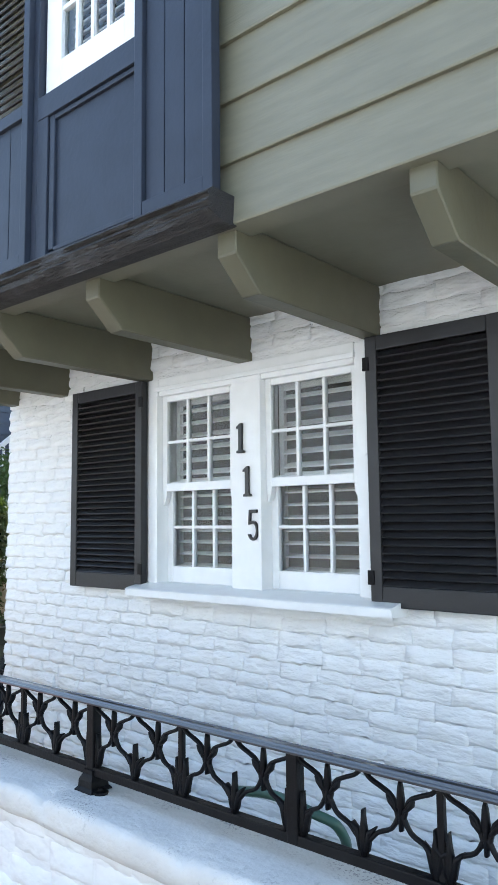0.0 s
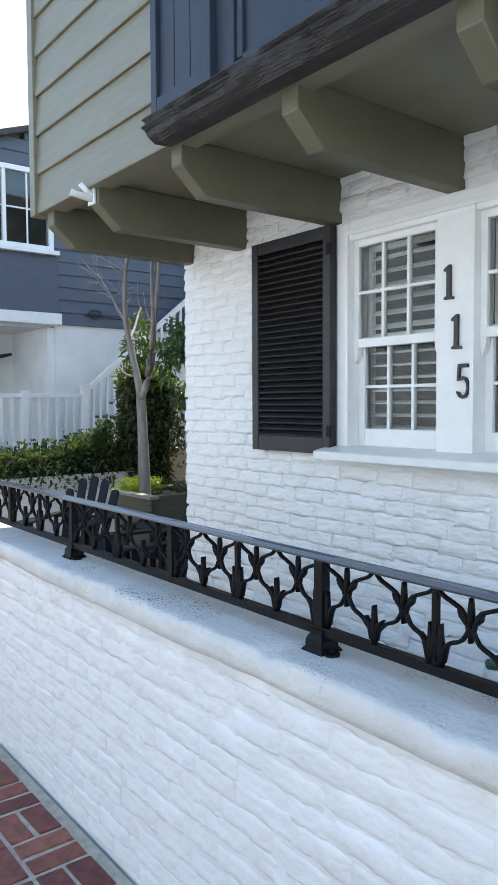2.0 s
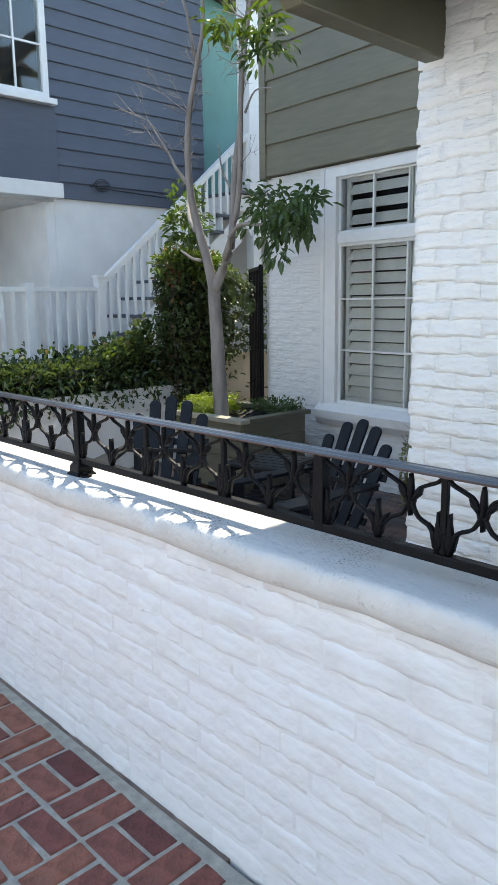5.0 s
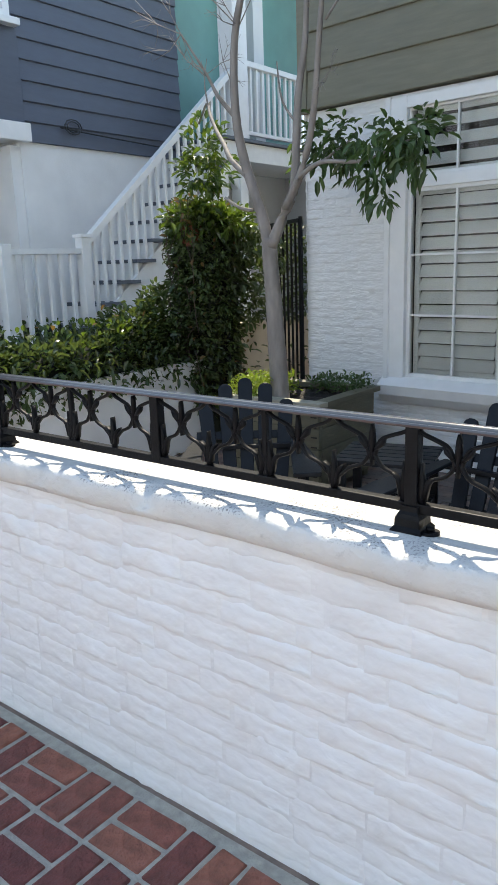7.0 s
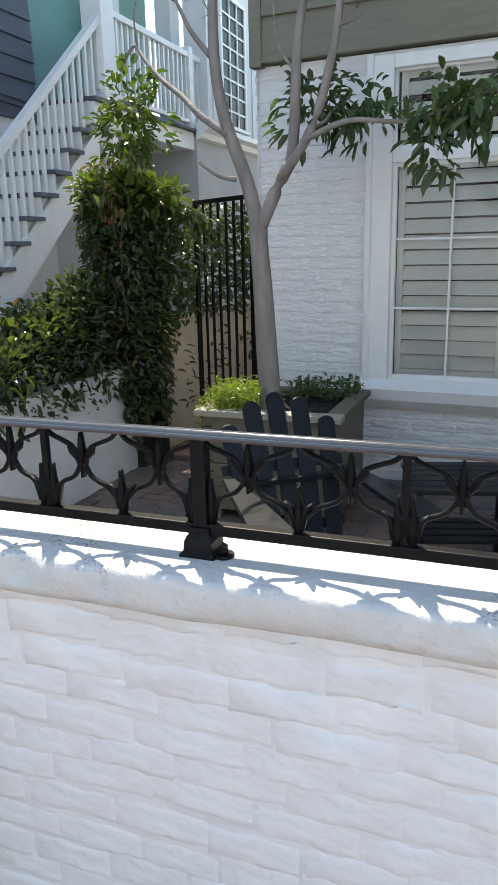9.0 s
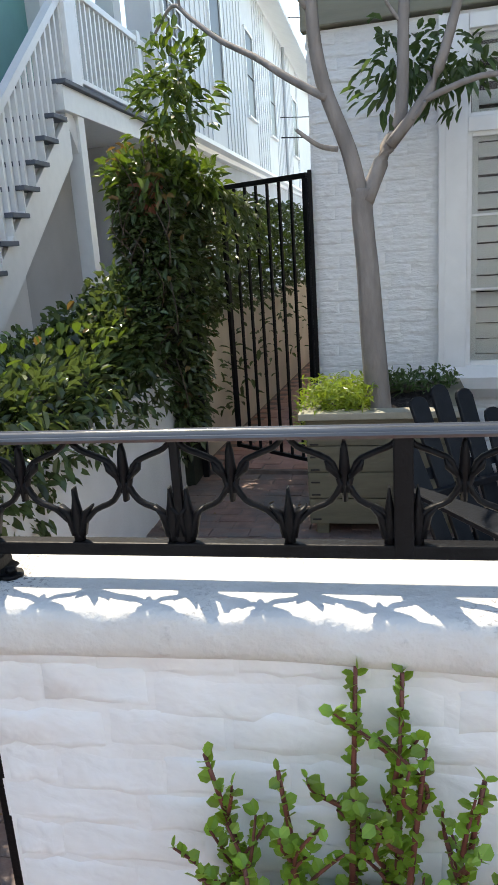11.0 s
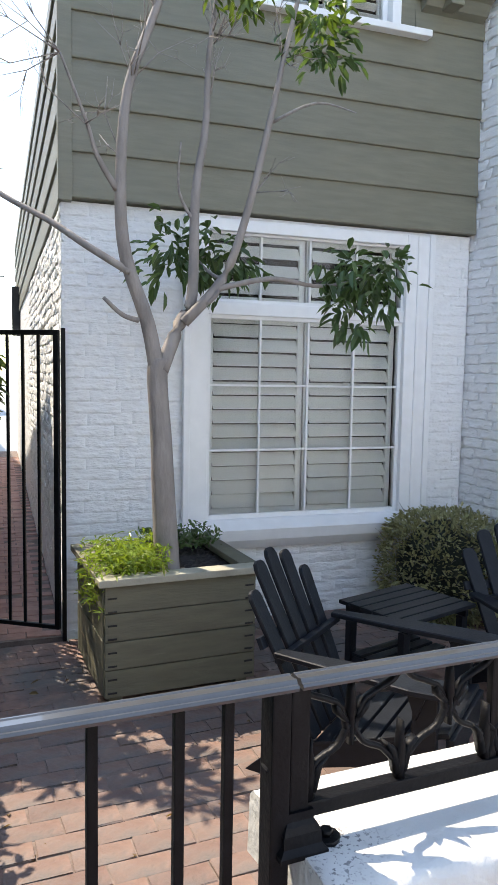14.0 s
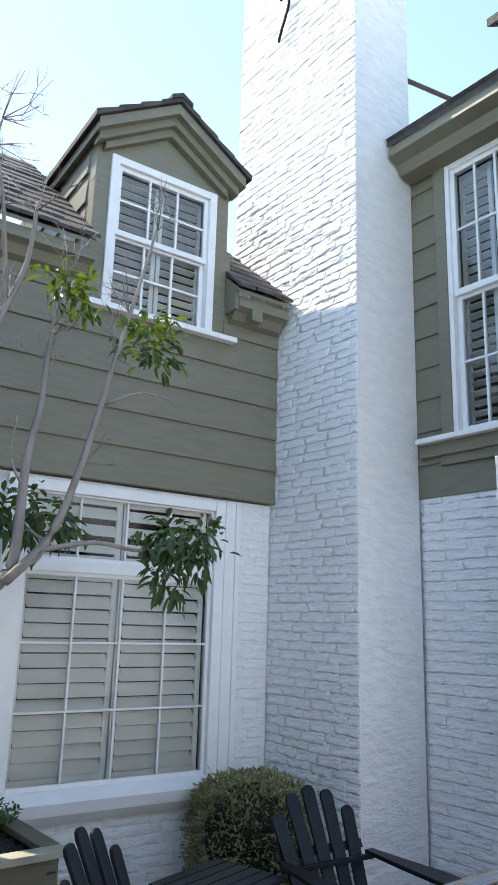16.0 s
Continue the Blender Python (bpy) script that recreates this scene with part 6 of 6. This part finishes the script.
# ---- windows of the white house ----
def far_window(y0, y1, z0, z1, cols, rows, label, x=HX, dark=True):
    t = thing("window_far", (x, (y0 + y1) / 2, z0), label, "window", kind="structure")
    m = bmesh.new()
    fr = M_WHITE if not dark else M_BLACK_WOOD
    box(m, x - 0.01, x + 0.035, y0 - 0.05, y0, z0, z1, 0.003)
    box(m, x - 0.01, x + 0.035, y1, y1 + 0.05, z0, z1, 0.003)
    box(m, x - 0.01, x + 0.036, y0 - 0.05, y1 + 0.05, z1, z1 + 0.05, 0.003)
    part("frame", m, M_WHITE, t)
    part("sill", bx(x - 0.01, x + 0.07, y0 - 0.07, y1 + 0.07, z0 - 0.04, z0, 0.003), M_WHITE, t)
    part("backing", bx(x + 0.002, x + 0.006, y0, y1, z0, z1), M_SHADE_AND_JOINT, t)
    part("pane", bx(x + 0.010, x + 0.013, y0, y1, z0, z1), M_FAR_GLASS, t)
    for i in range(1, cols):
        y = y0 + (y1 - y0) * i / cols
        part("glazing_bar", bx(x + 0.012, x + 0.03, y - 0.012, y + 0.012, z0, z1), fr, t)
    for j in range(1, rows):
        z = z0 + (z1 - z0) * j / rows
        part("glazing_bar", bx(x + 0.013, x + 0.029, y0, y1, z - 0.012, z + 0.012), fr, t)
    return t


far_window(9.75, 10.55, 3.05, 4.55, 3, 8, "white lattice paned window of the white house", dark=False)
for a in ((12.3, 13.1), (15.3, 16.1), (18.2, 19.0), (22.5, 23.5)):
    far_window(a[0], a[1], 3.85, 5.35, 1, 2, "tall dark sash window of the white house")
y = 9.45
while y < 24:
    if not any(a - 0.09 < y < b + 0.09 for a, b in ((9.75, 10.55), (12.3, 13.1), (15.3, 16.1), (18.2, 19.0), (22.5, 23.5))):
        part("batten", bx(HX - 0.004, HX + 0.014, y - 0.014, y + 0.014, 2.985, 6.24), M_PALE_SIDING, white_house)
    y += 0.29
solid("downpipe", tube(bmesh.new(), [(HX + 0.06, 20.6, 0), (HX + 0.06, 20.6, 6.2)], 0.04), M_PALE_GREY, "pale downpipe on the white house", "downpipe")
solid("roof_vent", tube(bmesh.new(), [(HX - 0.2, 17, 6.2), (HX - 0.2, 17, 7.2)], 0.12, 10), M_GREY_TREAD, "small grey metal roof vent", "roof vent")

# grey house window and details
gw = thing("window_grey", (GX, 4.0, 3.75), "white framed two-pane-wide window in grey siding", "window", kind="structure")
m = bmesh.new()
box(m, GX - 0.05, GX + 0.05, 4.53, 4.60, 3.72, 4.82, 0.004)
box(m, GX - 0.05, GX + 0.05, 3.22, 3.29, 3.72, 4.82, 0.004)
box(m, GX - 0.05, GX + 0.052, 3.29, 4.53, 4.75, 4.82, 0.004)
box(m, GX - 0.05, GX + 0.052, 3.29, 4.53, 3.72, 3.78, 0.004)
box(m, GX - 0.03, GX + 0.045, 3.88, 3.93, 3.78, 4.75, 0.004)
part("frame", m, M_WHITE, gw)
m = bmesh.new()
for y in (3.585, 4.23):
    box(m, GX + 0.0, GX + 0.025, y - 0.01, y + 0.01, 3.78, 4.75)
box(m, GX + 0.001, GX + 0.024, 3.29, 4.53, 4.25, 4.27)
part("glazing_bar", m, M_WHITE, gw)
part("sill", bx(GX - 0.05, GX + 0.11, 3.15, 4.66, 3.66, 3.72, 0.005), M_WHITE, gw)
p = part("pane", bx(GX + 0.008, GX + 0.012, 3.29, 4.53, 3.78, 4.75), M_GLASS, gw)
p.visible_shadow = False
# Near-black sheet for the shade behind the grey house window.
part("backing", bx(GX - 0.15, GX - 0.12, 3.2, 4.6, 3.7, 4.85), M_SHADE_AND_JOINT, gw)
gw.location = Vector(gw.location) + Vector((0, -0.065, 0))
solid("panel_grey", bx(GX - 0.02, GX + 0.03, -1.5, 4.60, 2.86, 3.64), M_GREY_SIDING, "flat slate grey panel under the grey house window", "panel", "structure")
m = bmesh.new()
tube(m, smooth_line([(GX + 0.04, 5.0, 2.86), (GX + 0.05, 5.4, 2.84), (GX + 0.05, 6.0, 2.82), (GX + 0.04, 6.7, 2.80)], 4), 0.008, 5)
for r in (0.05, 0.07):
    tube(m, [(GX + 0.05, 5.15 + r * 1.5 * math.cos(a), 2.88 + r * math.sin(a)) for a in [k * 0.6 for k in range(11)]], 0.006, 5)
solid("cable", m, M_CABLE, "coiled black cable along the grey siding", "cable")

# porch details of the grey house
pd = thing("porch_door", (GX - 1.38, 3.4, 0), "white porch door with small dark panes", "door", kind="structure")
part("frame", bx(GX - 1.40, GX - 1.34, 2.9, 4.2, 0, 2.1, 0.005), M_WHITE, pd)
for y in (3.0, 3.35, 3.75):
    part("pane", bx(GX - 1.34, GX - 1.33, y, y + 0.27, 1.3, 1.95), M_SHADE_AND_JOINT, pd)
m = bmesh.new()
prism(m, [(3.0, 2.18), (3.5, 2.16), (3.9, 2.20), (4.25, 2.30), (4.25, 2.34), (3.8, 2.26), (3.0, 2.24)], "x", GX - 1.41, GX - 0.9)
solid("awning", m, M_OLD_WOOD, "small dark curved awning over the porch door", "awning")

# ---- bicycle handlebar behind the hedge ----
bike = thing("bicycle", (-9.85, 6.0, 0), "black bicycle parked behind the hedge", "bicycle")
m = bmesh.new()
tube(m, smooth_line([(-10.08, 6.05, 0.93), (-9.98, 6.0, 0.90), (-9.85, 5.98, 0.93), (-9.78, 6.0, 1.02), (-9.72, 6.02, 1.23)], 4), 0.014, 6)
tube(m, smooth_line([(-9.78, 6.0, 1.03), (-9.70, 5.95, 1.08), (-9.62, 5.9, 1.12)], 3), 0.016, 6)
part("handlebar", m, M_IRON, bike)
m = bmesh.new()
tube(m, [(-9.88, 6.0, 0.92), (-9.92, 6.15, 0.55), (-9.95, 6.35, 0.34)], 0.018, 6)
tube(m, [(-9.90, 6.1, 0.75), (-10.2, 6.9, 0.62), (-10.25, 7.1, 0.34)], 0.016, 6)
tube(m, [(-9.92, 6.12, 0.62), (-10.12, 6.75, 0.32)], 0.016, 6)
part("bike_frame", m, M_IRON, bike)
for cx, cy in ((-9.95, 6.35), (-10.25, 7.15)):
    m = bmesh.new()
    pts = [(cx - 0.05 * math.sin(a) * 0.2, cy + 0.33 * math.cos(a), 0.33 + 0.33 * math.sin(a)) for a in [2 * math.pi * k / 24 for k in range(25)]]
    tube(m, pts, 0.02, 6)
    w = part("wheel", m, M_CABLE, bike)
    m = bmesh.new()
    for k in range(10):
        a = math.pi * k / 10
        tube(m, [(cx, cy + 0.32 * math.cos(a), 0.33 + 0.32 * math.sin(a)), (cx, cy - 0.32 * math.cos(a), 0.33 - 0.32 * math.sin(a))], 0.002, 4)
    part("spokes", m, M_PALE_GREY, w)
part("saddle", bx(-10.32, -10.16, 6.75, 7.0, 0.80, 0.85, 0.02), M_CABLE, bike)

# ---- flag pole bracket ----
br = thing("flag_bracket", (-4.29, 2.05, 2.62), "white metal flag pole bracket screwed to the beam", "bracket")
part("plate", bx(-4.325, -4.255, 2.066, 2.078, 2.61, 2.69, 0.003), M_GREY_PLASTIC, br)
part("socket", tube(bmesh.new(), [(-4.28, 2.07, 2.64), (-4.305, 1.985, 2.658), (-4.31, 1.965, 2.664)], [0.019, 0.018, 0.018], 12), M_GREY_PLASTIC, br)
part("socket_up", tube(bmesh.new(), [(-4.28, 2.07, 2.65), (-4.295, 2.01, 2.71)], [0.016, 0.015], 12), M_GREY_PLASTIC, br)

br.location = Vector(br.location) + Vector((0.015, -0.105, -0.02))

# ---- garden hose behind the wall ----
m = bmesh.new()
tube(m, smooth_line([(-1.75, 1.72, 0.95), (-1.62, 1.70, 0.975), (-1.48, 1.69, 0.965), (-1.42, 1.72, 0.93), (-1.46, 1.8, 0.80), (-1.6, 1.9, 0.4), (-1.7, 1.95, 0.02)], 5), 0.013, 8)
solid("garden_hose", m, M_HOSE, "green garden hose looped over the wall's back edge", "hose")

# ---- cables and distance at the alley's end ----
for i, (za, zb) in enumerate(((6.74, 6.55), (4.50, 4.43), (4.03, 3.96))):
    solid("overhead_cable", tube(bmesh.new(), smooth_line([(-10.2, 20, za), (-8.6, 20, (za + zb) / 2 - 0.06), (-7.0, 20, zb)], 4), 0.012 + 0.008 * (i == 2), 5), M_CABLE, "black overhead cable across the alley", "cable", group="overhead cables")
far = thing("house_far", (-9.0, 34, 0), "distant pale grey house at the alley's end", "house")
part("wall", bx(-11.2, -8.0, 33, 38, -0.05, 5.0), M_DISTANT, far)
part("roof", prism(bmesh.new(), [(-11.4, 5.0), (-7.8, 5.0), (-9.6, 6.0)], "y", 32.8, 38), M_SHINGLE, far)
part("window", bx(-9.4, -8.7, 32.96, 33.0, 3.4, 4.6), M_SHADE_AND_JOINT, far)
part("chimney", bx(-8.2, -7.6, 33.5, 34.2, 0, 4.4), M_TERRACOTTA, far)
m = bmesh.new()
box(m, -8.0, -7.85, 13.2, 13.35, 2.2, 3.0, 0.01)
solid("meter_box", m, M_CABLE, "dark meter box on the alley wall", "meter box")
bush = thing("alley_bush", (-8.1, 14, 0), "green bushes filling the end of the alley", "bush")
m = bmesh.new()
blob_core(m, (-8.05, 14.2, 0.7), (0.3, 0.5, 0.85), 4)
part("core", m, M_SHADE_CORE, bush)
leaves("leaves", shell_places((-8.08, 14.0, 1.0), (0.40, 0.6, 0.9), 1100, 2.5, 0.8, 1.1), M_LEAF_HEDGE, bush, rng, 0.12, 0.06)
# A plain black box in place of the dark tapered planter pot.
pot_box = solid("planter_pot_box", bx(-8.18, -7.95, 11.3, 11.7, -0.01, 0.75, 0.03), M_CABLE, "plain black box standing for a planter pot in the alley", "bin")

# fallen leaves on the patio
litter = thing("leaf_litter", (-8.3, 3, 0), "brown fallen leaves scattered on the patio bricks", "leaves")
leaves("leaves", [((rng.uniform(-8.7, -7.2) if rng.random() < 0.5 else rng.uniform(-8.72, -8.5), rng.uniform(1.7, 4.6), 0.004), (rng.gauss(0, 1), rng.gauss(0, 1), -0.1)) for _ in range(90)], M_LEAF_DRY, litter, rng, 0.05, 0.022, droop=0.0, up=-0.6)


# ---- bricks, course by course ----
brng = random.Random(11)


def hole(x0, h, m=0.0):
    return lambda cx, z, w, p: h[0] - x0 - w * 0.35 - m < cx < h[1] - x0 + w * 0.35 + m and h[2] - p * 0.5 < z < h[3] + p * 0.4


lay_bricks("brick_field", wing, M_WHITE_BRICK, face_matrix((WX0 - 0.01, WY + 0.014, 0.02), (1, 0, 0)), 4.9, 2.70, 0.0715, 0.215, 0.0115, brng,
           skip=hole(WX0 - 0.01, HOLE), near=lambda x, z: x < 1.9 and 0.75 < z < 2.5, rough=0.6, dome=0.5, jitter=0.009, joint=0.005, soft=0.003)
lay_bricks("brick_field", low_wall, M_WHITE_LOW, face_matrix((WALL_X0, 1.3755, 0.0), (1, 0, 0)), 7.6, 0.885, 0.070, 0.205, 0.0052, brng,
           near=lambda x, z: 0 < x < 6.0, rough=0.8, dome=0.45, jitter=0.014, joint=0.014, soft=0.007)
lay_bricks("brick_field", patio_wall, M_WHITE_BRICK, face_matrix((PX0, PY + 0.0105, 0.0), (1, 0, 0)), 2.80, 2.60, 0.068, 0.30, 0.0050, brng,
           skip=hole(PX0, PHOLE), near=lambda x, z: x < 0.9 or x > 2.4, rough=0.45, dome=0.3, joint=0.010, soft=0.006)
lay_bricks("brick_field", chimney, M_WHITE_BRICK, face_matrix((CHX0 + 0.014, CHY1, 0.0), (0, -1, 0)), CHY1 - CHY0, 8.9, 0.066, 0.235, 0.0075, brng,
           near=lambda x, z: 0.4 < z < 5.0 and x > 0.5, rough=0.5, dome=0.4, jitter=0.008)
lay_bricks("brick_field", wing_side, M_WHITE_BRICK, face_matrix((-4.388, 3.92, 0.0), (0, -1, 0)), 0.76, 2.66, 0.070, 0.36, 0.0028, brng,
           near=lambda x, z: z > 0.3, rough=0.4, dome=0.4)
lay_bricks("brick_field", alley_wall, M_WHITE_BRICK, face_matrix((PX0 + 0.012, 9.4, 0.0), (0, -1, 0)), 4.5, 2.58, 0.076, 0.225, 0.012, brng, near=None, rough=0.5)


# ---- brick paving ----
def paver_mesh(lx, ly, mat, worn=0.01):
    m = bmesh.new()
    box(m, -lx / 2, lx / 2, -ly / 2, ly / 2, -0.02, 0.0)
    bmesh.ops.bevel(m, geom=[e for e in m.edges if max(v.co.z for v in e.verts) > -0.001 or abs(e.verts[0].co.z - e.verts[1].co.z) > 0.01], offset=worn, segments=1, affect="EDGES")
    for v in m.verts:
        if v.co.z > -0.012:
            v.co += Vector((brng.gauss(0, 0.0022), brng.gauss(0, 0.0022), brng.gauss(0, 0.0012)))
    return finish(m, "brick", mat)


def pave(parent, mat, spots, limit_near, near, top, worn=0.0045):
    kinds = {}
    co, fc, count = [], [], 0
    for x, y, lx, ly in spots:
        key = (round(lx, 3), round(ly, 3))
        if key not in kinds:
            kinds[key] = [paver_mesh(lx, ly, mat, worn) for _ in range(5)]
        me = brng.choice(kinds[key])
        mm = pose(x, y, top + brng.gauss(0, 0.0018), brng.gauss(0, 0.5), brng.gauss(0, 0.5), brng.gauss(0, 0.8))
        if near(x, y) and count < limit_near:
            ob = new("brick", me)
            ob.parent = parent
            ob.matrix_basis = mm
            count += 1
        else:
            b = len(co)
            co += [tuple(mm @ v.co) for v in me.vertices]
            fc += [tuple(b + i for i in p.vertices) for p in me.polygons]
    me = bpy.data.meshes.new("brick_field")
    me.from_pydata(co, [], fc)
    me.materials.append(mat)
    ob = new("brick_field", me)
    ob.parent = parent
    tagged(ob, kind="stuff")


spots = []
C = 0.212
for i in range(int(9.5 / C)):
    for j in range(int(2.6 / C)):
        x, y = -9.0 + C * (i + 0.5), 1.325 - C * (j + 0.5)
        if (i + j) % 2:
            spots += [(x - C / 4, y, C / 2 - 0.016, C - 0.017), (x + C / 4, y, C / 2 - 0.016, C - 0.017)]
        else:
            spots += [(x, y - C / 4, C - 0.017, C / 2 - 0.016), (x, y + C / 4, C - 0.017, C / 2 - 0.016)]
pave(pavement, M_PAVER, spots, 290, lambda x, y: y > 0.75 and -7.2 < x < -2.2, 0.0)
spots = []
for j in range(int(3.45 / 0.105)):
    y = 1.66 + 0.105 * j
    for i in range(22):
        x = -8.70 + 0.21 * i + (0.105 if j % 2 else 0)
        if x < -4.5 and not (x > -4.95 and y > 2.8):
            spots.append((x, y, 0.2045, 0.1005))
pave(patio, M_PATIO, spots, 280, lambda x, y: x < -6.9 and y < 4.0, 0.0, 0.003)
spots = []
for j in range(95):
    y = 4.98 + 0.105 * j
    for i in range(5):
        x = -8.62 + 0.21 * i + (0.105 if j % 2 else 0)
        if x < -7.95:
            spots.append((x, y, 0.2045, 0.1005))
pave(alley, M_ALLEY_LIT, spots, 0, lambda x, y: False, 0.0, 0.003)

# ---- the patio front stands at a slight angle to the street ----
SWING = Matrix.Translation((-6.6, 4.955, 0)) @ Matrix.Rotation(radians(-4.0), 4, "Z") @ Matrix.Translation((6.6, -4.9, 0))
for ob in list(scene.objects):
    if ob.parent is None and ob.name.split(".")[0] in ("wall_patio", "wall_alley_side", "wall_upper_patio", "trim_upper_corner", "wall_upper_alley", "roof_deck", "roof_patio", "trim_eave", "trim_eave_end",
                                                       "roof_deck_back", "window_2", "dormer", "vent_hood", "meter_box", "floor_alley"):
        ob.matrix_basis = SWING @ ob.matrix_basis
